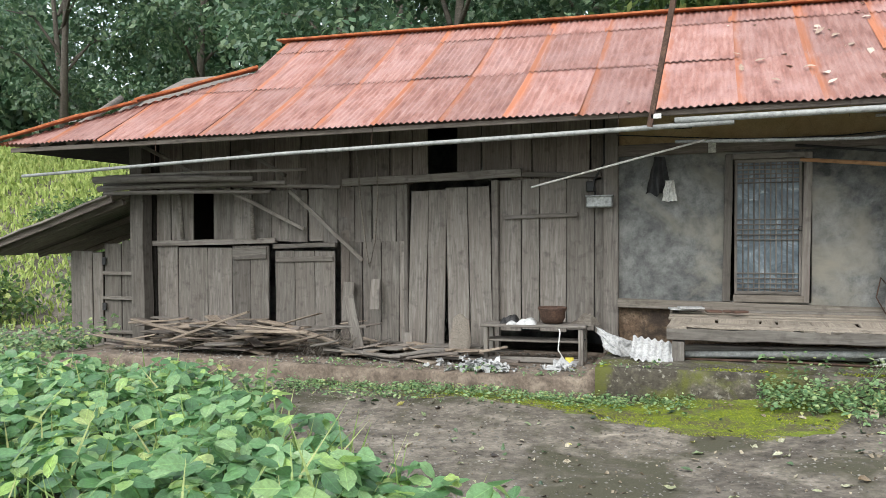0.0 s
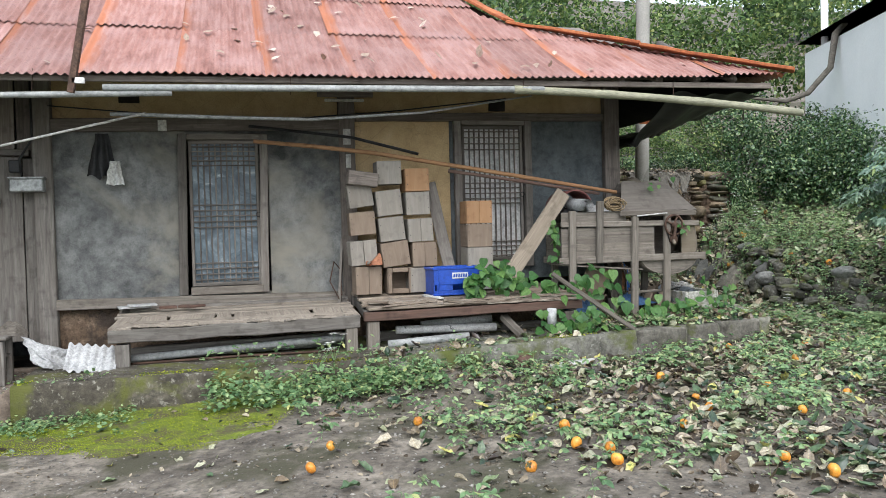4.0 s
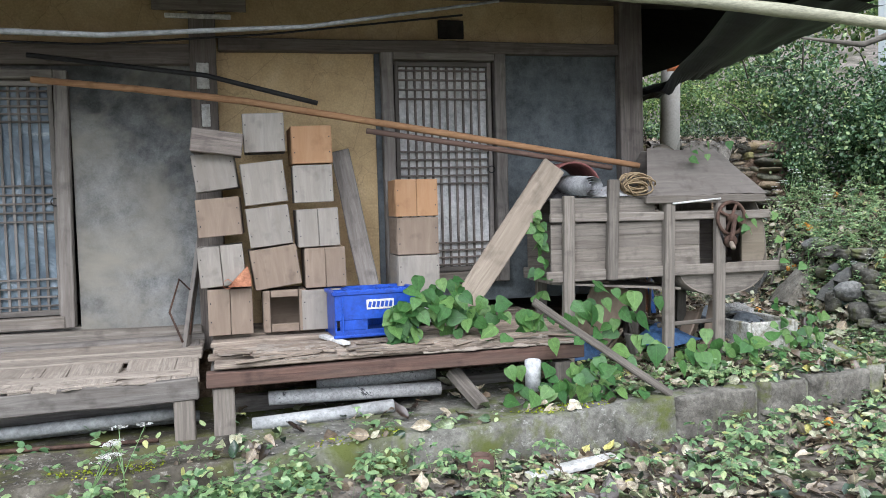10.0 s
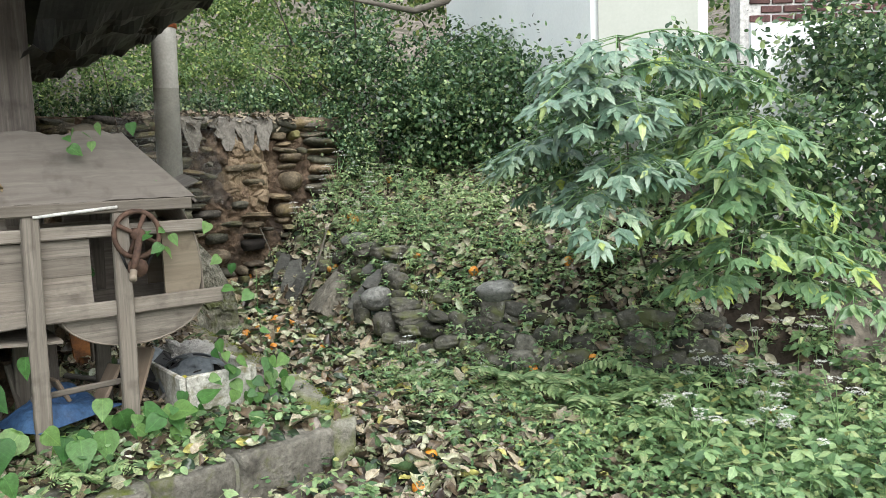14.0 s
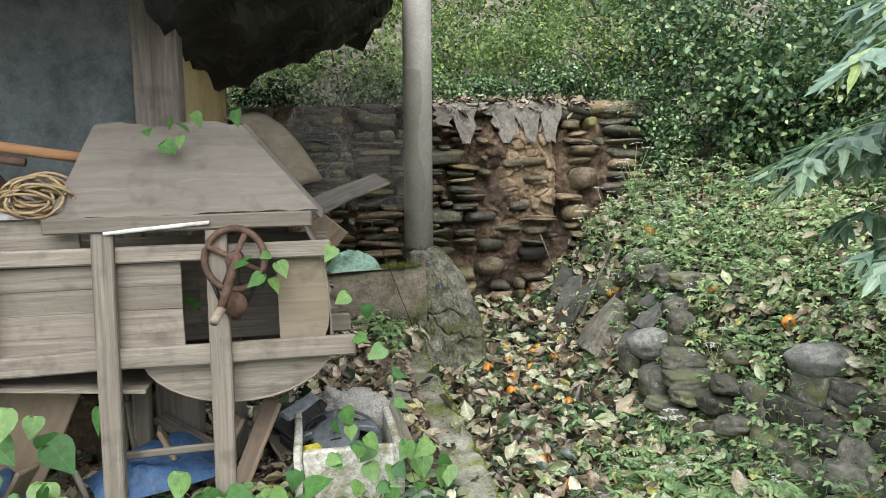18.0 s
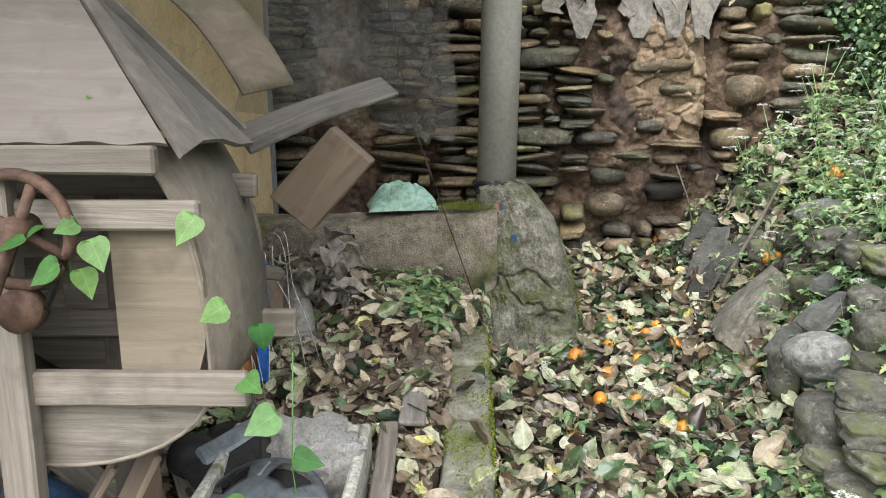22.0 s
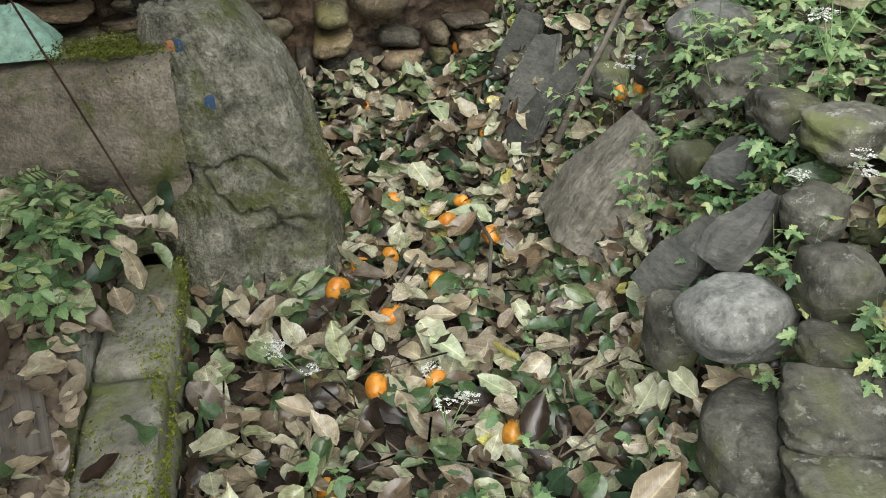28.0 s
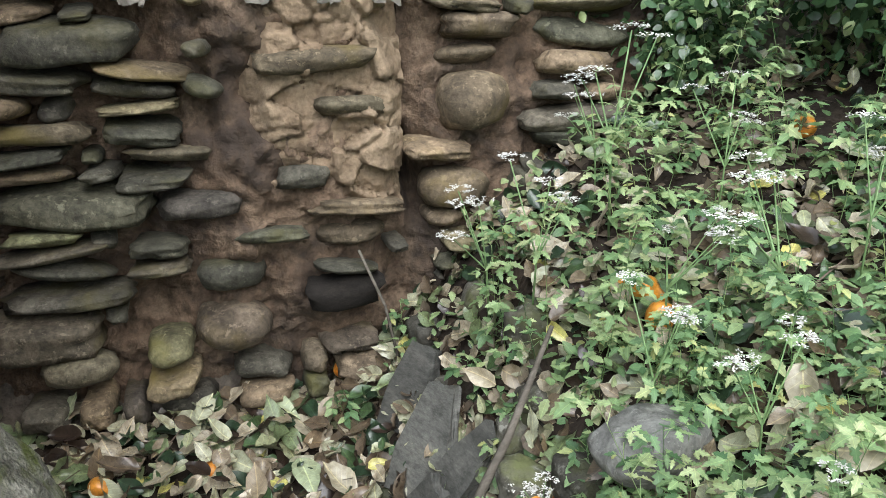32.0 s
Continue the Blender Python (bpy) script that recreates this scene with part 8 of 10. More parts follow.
PASSAGE = ((6.63, 10.27), (6.78, 10.56), (7.08, 10.36), (6.96, 11.48), (7.2, 11.42), (7.38, 11.78), (7.41, 12.4), (6.69, 9.62), (7.02, 10.98), (6.9, 11.12), (6.98, 10.72), (7.25, 11.2), (6.72, 10.95), (6.86, 10.84), (6.62, 10.08), (7.12, 9.78), (6.75, 9.35), (6.95, 12.1), (6.64, 12.05), (7.05, 11.05), (6.8, 11.06), (7.12, 11.3), (6.93, 10.55))
BANK = ((7.86, 10.97), (7.76, 11.3), (7.71, 11.34), (8.06, 11.52), (8.02, 11.58), (8.1, 11.5), (7.82, 8.78), (8.1, 8.5), (8.3, 8.9), (8.0, 9.6), (7.9, 10.2), (8.4, 7.4), (8.7, 11.8), (7.7, 7.3), (8.05, 11.42))
proto = persimmon()
r = random.Random(9)
for i, (x, y) in enumerate(YARD + PASSAGE + BANK):
    s = r.uniform(0.85, 1.12)
    m = pose(x, y, float(surface_z(x, y)) + r.choice((0.025, 0.045, 0.06)) + 0.025 * (x > 6.3), r.uniform(-100, 100), r.uniform(-60, 60), r.uniform(0, 360)) @ Matrix.Scale(s, 4)
    if i == 0:
        place(proto, m)
    else:
        copy_thing(proto, m)

# ---- white building and brick wall up on the bank ----
WHITEWALL = paint("white_render", (0.74, 0.76, 0.77), (0.84, 0.85, 0.85))
# the white render again, with the shade of the turned face in its colour
WHITESHADE = paint("white_render_shaded", (0.42, 0.43, 0.385), (0.5, 0.51, 0.46))
BRICKM = rough_mat("dark_red_brick", [(0.3, (0.07, 0.035, 0.034)), (0.7, (0.14, 0.07, 0.064))], 9, 0.8, 80, 0.3, 0.004, low=0.7, high=1.2)
MORTAR = rough_mat("pale_mortar", [(0.3, (0.5, 0.48, 0.46)), (0.7, (0.64, 0.62, 0.6))], 6, 0.95, 70, 0.3, 0.004)
house2 = thing("neighbour_house", 11, 11, 1.4, "white rendered neighbouring house behind the hedge", "house")
foot = ((10.75, 13.3), (9.65, 9.8), (10.15, 9.15), (12.3, 10.9), (13.2, 13.0))
for k, (a, b) in enumerate(zip(foot, foot[1:] + foot[:1])):
    d = Vector((b[0] - a[0], b[1] - a[1], 0))
    # the second wall takes the darker render: its shade is painted
    part("wall", block(d.length, 0.16, 3.4, 0.004), WHITESHADE if k == 1 else WHITEWALL, house2, "", along((a[0], a[1], 2.55), (b[0], b[1], 2.55)))
bm = bmesh.new()
bm.faces.new([bm.verts.new((11.5 + (x - 11.5) * 1.14, 11.4 + (y - 11.4) * 1.1, 4.45)) for x, y in foot])
bmesh.ops.solidify(bm, geom=bm.faces[:], thickness=0.2)
part("roof", bm, SLATE, house2, "dark grey roof edge")
rod("downpipe", [(10.7, 12.85, 1.5), (10.7, 12.85, 5.6)], 0.06, WHITEWALL, house2, "white plastic downpipe")
bw = thing("brick_wall", 11.0, 8.4, 1.4, "dark red brick wall with pale joints on a white base", "brick wall", "", "structure")
A, B_ = Vector((10.3, 8.78, 0)), Vector((12.3, 7.5, 0))
d = (B_ - A).normalized()
part("core", block((B_ - A).length, 0.2, 4.6, 0.004), MORTAR, bw, "", along((A.x, A.y + 0.12, 3.4), (B_.x, B_.y + 0.12, 3.4)))
part("base_band", block((B_ - A).length, 0.05, 1.3, 0.004), WHITEWALL, bw, "white painted base", along((A.x, A.y - 0.02, 1.95), (B_.x, B_.y - 0.02, 1.95)))
face = block(0.17, 0.03, 0.052, 0.004)
bme = to_mesh("brick", face, BRICKM)
mw = along(A, B_)
nrm = Vector((d.y, -d.x, 0))
for rowk in range(22):
    for col in range(12):
        s = 0.1 + col * 0.19 + (0.095 if rowk % 2 else 0)
        if s > (B_ - A).length - 0.1:
            continue
        c = A + d * s + nrm * 0.0 + Vector((0, 0, 2.64 + rowk * 0.072))
        m = mw.copy()
        m.translation = c
        place(new("brick", bme), m, bw)

# ---- poles, pipes and cables under the eave ----
BAMBOO = rough_mat("grey_green_bamboo", [(0.3, (0.2, 0.2, 0.14)), (0.7, (0.36, 0.35, 0.25))], 4, 0.6, 60, 0.2, 0.003, stretch=(1, 6, 6))
PVC = rough_mat("grey_pvc", [(0.3, (0.26, 0.27, 0.265)), (0.7, (0.38, 0.39, 0.38))], 4, 0.5, 60, 0.1, 0.003)


def long_rod(name, pts, r, material, label, category, sides=10):
    ob = rod(name, pts, r, material, None, "", sides)
    return tagged(ob, label, category)


long_rod("eave_pipe", [(-8.58, 8.2, 2.265), (-4.7, 8.2, 2.42), (-0.86, 8.2, 2.52), (0.2, 8.2, 2.55)], [0.02, 0.022, 0.026, 0.026], PVC, "long grey pipe hung along the eave", "pipe")
long_rod("eave_pipe", [(-0.35, 8.19, 2.585), (1.5, 8.19, 2.61), (3.6, 8.19, 2.635)], 0.03, PVC, "grey pipe hung along the eave", "pipe")
pts = [(3.3 + 3.2 * t, 8.2, 2.63 - 0.06 * t - 0.13 * t * t) for t in np.linspace(0, 1, 14)]
long_rod("bamboo_pole", pts, [0.038 + 0.005 * (i % 4 == 0) for i in range(14)], BAMBOO, "thick grey-green bamboo pole hung along the eave", "pole")
for x in (-6.5, -3.6, -0.9, 1.2, 3.4, 5.0):
    z = float(np.interp(x, [-8.6, -0.86, 3.4, 6.5], [2.27, 2.52, 2.62, 2.46]))
    long_rod("hanging_wire", [(x, 8.2, z - 0.02), (x + 0.01, 8.23, roof_z(x, 8.3) - 0.03)], 0.003, IRON, "thin rusty wire holding the eave pole", "wire", 5)
long_rod("white_cane", [(-1.875, 8.6, 1.985), (-0.9, 8.6, 2.225), (-0.06, 8.6, 2.43)], 0.011, WHITE, "thin pale cane hung under the eave", "pole")
long_rod("hung_rod", [(-0.36, 8.62, 2.425), (0.5, 8.6, 2.4), (1.41, 8.6, 2.385), (2.5, 8.6, 2.46), (3.63, 8.6, 2.64)], [0.018, 0.018, 0.015, 0.012, 0.008], PVC, "thin grey rod and cable under the eave", "cable")
long_rod("black_cable", [(-1.05, 9.5, 2.62), (0.2, 9.45, 2.52), (1.2, 9.45, 2.5), (2.3, 9.4, 2.58), (3.6, 9.3, 2.72)], 0.007, BLACK, "black cable strung along the wall", "cable", 6)
long_rod("orange_pole", [(0.89, 9.3, 2.255), (1.5, 9.29, 2.2), (2.12, 9.24, 2.125), (3.4, 9.16, 1.91), (4.8, 9.1, 1.67)], [0.02, 0.022, 0.023, 0.023, 0.02], POLEWOOD, "long orange-brown wooden pole leaning along the wall", "pole")
long_rod("brown_pole", [(2.9, 9.2, 1.93), (3.7, 9.16, 1.81), (4.6, 9.12, 1.66)], 0.018, RUSTBEAM, "brown wooden pole under the orange one", "pole")
long_rod("dark_pole", [(0.85, 9.4, 2.42), (1.9, 9.35, 2.3), (2.6, 9.3, 2.12)], 0.016, BLACK, "dark pole along the wall", "pole")
angle = thing("steel_post", -0.58, 8.08, 2.55, "dark perforated steel post rising over the eave", "post")
beam("bar", (-0.585, 8.07, 2.52), (-0.2, 8.07, 4.6), 0.05, 0.01, IRON, angle, up=(0, 1, 0), jitter=0)
beam("bar", (-0.56, 8.095, 2.52), (-0.175, 8.095, 4.6), 0.01, 0.05, IRON, angle, up=(0, 1, 0), jitter=0)
part("foot_plate", block(0.1, 0.03, 0.05, 0.004), WHITE, angle, "", pose(-0.52, 8.08, 2.62))
# poles stored under the store eave
for i, (x0, z0, x1, z1, rr) in enumerate(((-8.1, 2.2, -4.45, 2.08, 0.035), (-8.15, 2.13, -5.2, 2.15, 0.04), (-8.0, 2.06, -5.4, 2.03, 0.03), (-7.9, 2.28, -4.85, 2.3, 0.025), (-8.05, 2.24, -5.6, 2.2, 0.05))):
    long_rod("stored_pole", [(x0, 9.15 - 0.06 * i, z0), ((x0 + x1) / 2, 9.14 - 0.05 * i, (z0 + z1) / 2 + 0.015), (x1, 9.16 - 0.05 * i, z1)], [rr, rr * 0.95, rr * 0.7], OLD, "grey weathered pole stored under the eave", "pole")
for p0, p1 in (((-6.25, 9.3, 2.12), (-5.15, 9.5, 1.55)), ((-5.25, 9.3, 2.06), (-4.3, 9.5, 1.14)), ((-7.55, 9.2, 2.75), (-6.6, 9.25, 2.28)), ((-5.9, 9.25, 2.6), (-5.3, 9.3, 2.25))):
    b = beam("brace_pole", p0, p1, 0.05, 0.035, OLD, up=(0, 1, 0), jitter=0.01)
    tagged(b, "grey slanting brace pole on the store wall", "pole")
for x in (-7.1, -5.95):
    long_rod("bent_branch", [(x - 0.15, 9.5, 2.1), (x - 0.02, 9.5, 2.04), (x, 9.5, 1.9), (x + 0.02, 9.52, 1.42)], 0.03, OLD, "bent grey branch propped on the store wall", "branch", 8)
rope = rod("hanging_rope", [(-4.36, 9.45, 2.6), (-4.3, 9.45, 1.9), (-4.22, 9.46, 1.2), (-4.18, 9.46, 1.05), (-4.1, 9.45, 1.4), (-4.06, 9.45, 2.0), (-4.08, 9.45, 2.58)], 0.011, PALE, None, "", 7)
tagged(rope, "frayed pale rope hanging in a loop from the eave", "rope")

# ---- things on the walls ----
meter = thing("meter_box", -1.25, 9.48, 1.77, "grey metal electricity meter box on the post", "meter box")
part("case", block(0.3, 0.12, 0.13, 0.012), GREYMETAL, meter, "", pose(-1.25, 9.47, 1.845))
part("lid", block(0.32, 0.14, 0.02, 0.006), GREYMETAL, meter, "", pose(-1.25, 9.465, 1.915))
rod("conduit", [(-1.3, 9.5, 1.9), (-1.32, 9.5, 2.1), (-1.2, 9.5, 2.3), (-1.2, 9.5, 2.9)], 0.012, BLACK, meter)
part("breaker", block(0.1, 0.08, 0.12, 0.01), BLACK, meter, "", pose(-1.36, 9.5, 2.03))


def draped(name, x, y, z0, z1, w0, w1, material, label, category, seed, depth=0.05):
    """Cloth hanging in folds from one point."""
    def f(u, v):
        w = w0 + (w1 - w0) * v
        n = noise.noise(Vector((u * 4, v * 3, seed)))
        return (x + (u - 0.5) * w + 0.02 * n, y - depth * (0.5 + 0.5 * math.sin(u * 11 + seed)) * (0.3 + v) - 0.01, z1 + (z0 - z1) * v * (1 + 0.12 * n))
    return tagged(sheet(name, 16, 12, f, material, None, "", True), label, category)


draped("hanging_cloth", -0.58, 9.6, 1.93, 2.36, 0.12, 0.3, BLACK, "black cloth hung on a nail on the plaster wall", "cloth", 3.0)
draped("hanging_bag", -0.46, 9.55, 1.84, 2.08, 0.09, 0.17, WHITE, "white crumpled plastic bag hung on a nail", "bag", 7.0)
# the vents are solid blocks; the dark of the hole is their colour
for nm, x, z, w, h, mt, lab in (("switch_box", 0.0, 2.44, 0.085, 0.11, WHITE, "small white switch box under the eave"), ("vent_hole", 3.61, 2.7, 0.19, 0.13, DARKIN, "square vent in the clay wall, its dark hole a black block"), ("paper_strip", 1.875, 2.33, 0.08, 0.17, WHITE, "white paper strip on the post"), ("paper_strip", 1.885, 2.07, 0.055, 0.15, WHITE, "white paper strip on the post"), ("lamp_strip", 1.86, 2.72, 0.42, 0.03, WHITE, "white strip lamp tube on the beam"), ("wall_board", 1.87, 2.8, 0.6, 0.09, DARKWOOD, "dark board under the eave"), ("vent_hole", -0.32, 2.74, 0.2, 0.12, DARKIN, "square vent in the clay wall, its dark hole a black block")):
    ob = part(nm, block(w, 0.03, h, 0.004), mt, None, "", pose(x, FY - 0.06 if nm != "vent_hole" else FY + 0.04, z))
    tagged(ob, lab, nm.split("_")[0])

# ---- shelf bench with a pot ----
bench = thing("shelf_bench", -1.9, 8.95, 0.03, "low grey plank shelf bench with clutter", "bench")
beam("top_board", (-2.5, 8.9, 0.44), (-1.3, 8.9, 0.455), 0.36, 0.03, OLD, bench)
beam("shelf", (-2.46, 8.92, 0.27), (-1.34, 8.92, 0.28), 0.3, 0.022, OLD, bench)
for x in (-2.44, -1.36):
    beam("side_board", (x, 8.78, 0.03), (x, 8.78, 0.43), 0.05, 0.08, OLD, bench, up=(0, 1, 0))
    beam("side_board", (x, 9.03, 0.03), (x, 9.03, 0.43), 0.05, 0.06, OLD, bench, up=(0, 1, 0))
beam("low_rail", (-2.46, 8.8, 0.06), (-1.34, 8.8, 0.065), 0.04, 0.06, OLD, bench)


def lathe(profile, seg=24):
    bm = bmesh.new()
    rings = [[bm.verts.new((r_ * math.cos(2 * math.pi * k / seg), r_ * math.sin(2 * math.pi * k / seg), z_)) for k in range(seg)] for r_, z_ in profile]
    for a, b in zip(rings, rings[1:]):
        for k in range(seg):
            bm.faces.new((a[k], a[(k + 1) % seg], b[(k + 1) % seg], b[k]))
    return bm


pot = part("iron_pot", lathe([(0.02, 0.0), (0.11, 0.005), (0.14, 0.06), (0.145, 0.13), (0.165, 0.165), (0.165, 0.18), (0.15, 0.18), (0.13, 0.13), (0.12, 0.05), (0.01, 0.03)]), IRON, None, "", pose(-1.7, 8.9, 0.472), True)
tagged(pot, "rusty brown iron pot on the shelf bench", "pot")


def crumpled(name, x, y, z, sx, sy, hgt, material, label, category, seed, rz=0):
    """A crumpled sheet or sack lying in a heap."""
    m = pose(x, y, z, 0, 0, rz)

    def f(u, v):
        e = (1 - abs(2 * u - 1) ** 3) * (1 - abs(2 * v - 1) ** 3)
        a = 1.2 * noise.noise(Vector((u * 1.6, v * 1.6, seed))) + 0.9 * abs(noise.noise(Vector((u * 3, v * 2, seed)))) + 0.18 * abs(noise.noise(Vector((u * 9, v * 7, seed)))) - 0.2
        return m @ Vector(((u - 0.5) * sx * (1 + 0.1 * a), (v - 0.5) * sy * (1 + 0.1 * a), hgt * e * (0.55 + 0.5 * a)))
    return tagged(sheet(name, 28, 22, f, material, None, "", False, 0.003), label, category)


SACK = rough_mat("white_sack", [(0.3, (0.34, 0.345, 0.345)), (0.7, (0.54, 0.545, 0.54))], 5, 0.6, 60, 0.2, 0.003)
def draped_sheet(u, v):
    x = -1.22 + (0.4 + 0.1 * noise.noise(Vector((v * 3, 7, 1)))) * u + 0.12 * v + 0.03 * noise.noise(Vector((v * 5, 2, 3)))
    z = 0.45 - 0.16 * u - 0.26 * v * (0.8 + 0.2 * u) + 0.05 * noise.noise(Vector((u * 4, 5, 2))) * (v - 0.3)
    fold = 0.035 * math.sin(u * 9 + 2 * v) + 0.03 * noise.noise(Vector((u * 5, v * 4, 3))) + 0.012 * noise.noise(Vector((u * 17, v * 15, 5)))
    return (x, 8.86 - 0.16 * v + fold, z + 0.02 * noise.noise(Vector((u * 6, v * 2, 8))))


tagged(sheet("plastic_sheet", 40, 28, draped_sheet, SACK, None, "", False, 0.003), "crumpled white quilted sheet draped beside the bench", "sheet")
corr = thing("zinc_offcut", -0.6, 8.55, 0.16, "bent white corrugated sheet offcut", "metal sheet")
bm = bmesh.new()
rows = [[bm.verts.new((-0.8 + 0.42 * i / 36, 8.45 + 0.3 * j, 0.18 + 0.2 * j - 0.06 * i / 36 + 0.014 * math.sin(i * 1.05))) for i in range(37)] for j in range(2)]
for i in range(36):
    bm.faces.new((rows[0][i], rows[0][i + 1], rows[1][i + 1], rows[1][i]))
part("sheet_metal", bm, SACK, corr, smooth=True)
for k, (hx, hy, hn) in enumerate(((-2.35, 8.22, 60), (-1.5, 8.4, 14), (-2.7, 8.5, 12))):
    gen = np.random.default_rng(70 + k)
    hp = np.stack([gen.normal(hx, 0.17, hn), gen.normal(hy, 0.07, hn), np.full(hn, 0.0)], axis=1)
    hp[:, 2] = surface_z(hp[:, 0], hp[:, 1]) + gen.uniform(0.0, 0.09, hn) * np.exp(-((hp[:, 0] - hx) / 0.2) ** 2) + 0.01
    tagged(new("plastic_scraps", leaf_cloud("plastic_scraps", hp, flat_ways(hn, gen, 0.3), tilted(hn, 0.6, gen), gen.uniform(0.07, 0.17, hn), SACK, "broad", 0.3, 0.3, gen, 0.08)), "heap of torn white plastic scraps on the ledge", "plastic", "", "stuff")
crumpled("cardboard_piece", -1.35, 9.0, 0.46, 0.3, 0.2, 0.2, PALE, "crumpled brown cardboard on the shelf bench", "cardboard", 6.0, -30)
crumpled("newspaper_pile", -2.05, 8.86, 0.46, 0.34, 0.22, 0.1, SACK, "crumpled grey newspaper on the shelf bench", "paper", 9.0, 10)
crumpled("black_bag", -2.2, 8.92, 0.46, 0.22, 0.2, 0.14, BLACK, "black plastic bag on the shelf bench", "bag", 12.0, 10)
crumpled("plastic_scrap", -1.55, 8.5, 0.03, 0.3, 0.2, 0.1, SACK, "white plastic scrap on the ledge", "plastic", 14.0, 60)
cord = rod("white_string", [(-1.62, 8.78, 0.46), (-1.58, 8.7, 0.4), (-1.6, 8.7, 0.2), (-1.5, 8.68, 0.05)], 0.008, WHITE, None, "", 6)
tagged(cord, "white cord hanging from the shelf bench", "cord")
can = part("yellow_can", lathe([(0.0, 0), (0.045, 0), (0.045, 0.11), (0.0, 0.11)], 16), rough_mat("yellow_tin", [(0.3, (0.5, 0.42, 0.05)), (0.7, (0.62, 0.54, 0.08))], 6, 0.5, 50, 0.1, 0.002), None, "", pose(-1.45, 8.55, 0.035), True)
tagged(can, "small yellow tin on the ledge", "tin")

# scrap wood along the foot of the store
r = random.Random(31)
for i in range(120):
    if i < 80:
        x, y, top = r.uniform(-7.2, -4.2), r.uniform(8.3, 9.3), 0.36
    else:
        x, y, top = r.uniform(-4.2, -2.4), r.uniform(8.4, 9.3), 0.1
    ln, a = r.uniform(0.3, 1.1), r.gauss(0, 0.35)
    z = terrace_z(x, y) + r.uniform(0.03, top)
    dz = r.gauss(0, 0.06) * ln
    dx, dy = ln / 2 * math.cos(a), ln / 2 * math.sin(a)
    b = beam("scrap_board", (x - dx, y - dy, max(z - dz, 0.03)), (x + dx, y + dy, max(z + dz, 0.03)), r.uniform(0.05, 0.2), r.uniform(0.012, 0.03), r.choice((OLD, DARKWOOD, ROTTEN, ROTTEN)), None, jitter=0.016)
    tagged(b, "weathered scrap board in a heap by the store wall", "scrap wood", "scrap wood heap")
for p0, p1, w, lab in (((-4.0, 8.75, -0.02), (-4.24, 8.95, 0.72), 0.14, "grey board leaning at the scrap heap"), ((-4.1, 9.4, 0.5), (-4.12, 9.52, 0.9), 0.14, "short grey board on the store wall"), ((-4.5, 9.45, 0.35), (-4.5, 9.53, 0.85), 0.15, "short grey board on the store wall"), ((-3.55, 9.2, 0.0), (-3.55, 9.2, 0.27), 0.12, "upright grey wood stub by the wall")):
    b = beam("leaning_board", p0, p1, w, 0.03, OLD, up=(0, 1, 0), jitter=0.02)
    tagged(b, lab, "plank")

slabm = new("bark_slab", to_mesh("bark_slab", flatstone(12, 4), PALE, True))
place(slabm, pose(-2.86, 9.12, 0.24, -14, 3, 0) @ Matrix.Diagonal((0.14, 0.025, 0.29, 1)))
tagged(slabm, "pale rough bark slab leaning on the door", "bark slab")
gen = np.random.default_rng(77)
n = 130
sb_ = np.stack([gen.normal(-4.4, 0.16, n), gen.normal(8.72, 0.05, n), gen.uniform(0.0, 0.06, n)], axis=1)
stalks("straw_bundle", sb_, sb_ + np.stack([gen.normal(0.12, 0.08, n), gen.normal(0.05, 0.05, n), gen.uniform(0.1, 0.3, n)], axis=1), 0.005, PALE, "sagging bundle of grey straw in the scrap heap", "straw")
clay = thing("clay_gutter", 2.03, 9.04, 0.97, "broken orange clay gutter piece wedged between boxes", "gutter")
TERRA = rough_mat("orange_clay_tile", [(0.3, (0.32, 0.13, 0.07)), (0.7, (0.46, 0.21, 0.12))], 7, 0.8, 60, 0.2, 0.004)
plate("gable_piece", [(1.99, 9.03, 0.965), (2.13, 9.03, 0.965), (2.13, 9.03, 1.02), (2.11, 9.03, 1.09)], 0.05, TERRA, clay)
part("spout", tube([(1.99, 9.06, 0.985), (1.99, 8.99, 0.985)], 0.028, 14, False), TERRA, clay, "", smooth=True)

# ---- on and under the verandas ----
for x, y, z, w, d_, lab in ((-0.3, 9.3, 0.632, 0.3, 0.22, "pile of old papers on the veranda"), (-0.22, 9.25, 0.65, 0.26, 0.18, "pile of old papers on the veranda")):
    ob = part("paper_pile", block(w, d_, 0.018, 0.003, 3, 0.006, 5), SACK, None, "", pose(x, y, z, 0, 0, 12))
    tagged(ob, lab, "papers")
for i, (x, y, rz_) in enumerate(((0.02, 9.2, 10), (0.2, 9.25, -20), (0.28, 9.18, 30))):
    ob = part("tile_shard", block(0.16, 0.09, 0.025, 0.005, 2, 0.01, i), RUSTBEAM, None, "", pose(x, y, 0.625, 0, 0, rz_))
    tagged(ob, "broken brown roof tile shard on the veranda", "tile")
ob = part("wall_prop", block(0.9, 0.03, 0.08, 0.004, 3, 0.01, 3), OLD, None, "", along((1.72, 9.3, 0.62), (1.78, 9.55, 1.05)))
tagged(ob, "grey stick propped against the post", "stick")
INS = rough_mat("foil_insulation", [(0.3, (0.3, 0.3, 0.29)), (0.7, (0.5, 0.5, 0.49))], 12, 0.5, 60, 0.3, 0.004, patch=(0.06, 0.06, 0.06), patch_scale=12, patch_at=(0.62, 0.66))
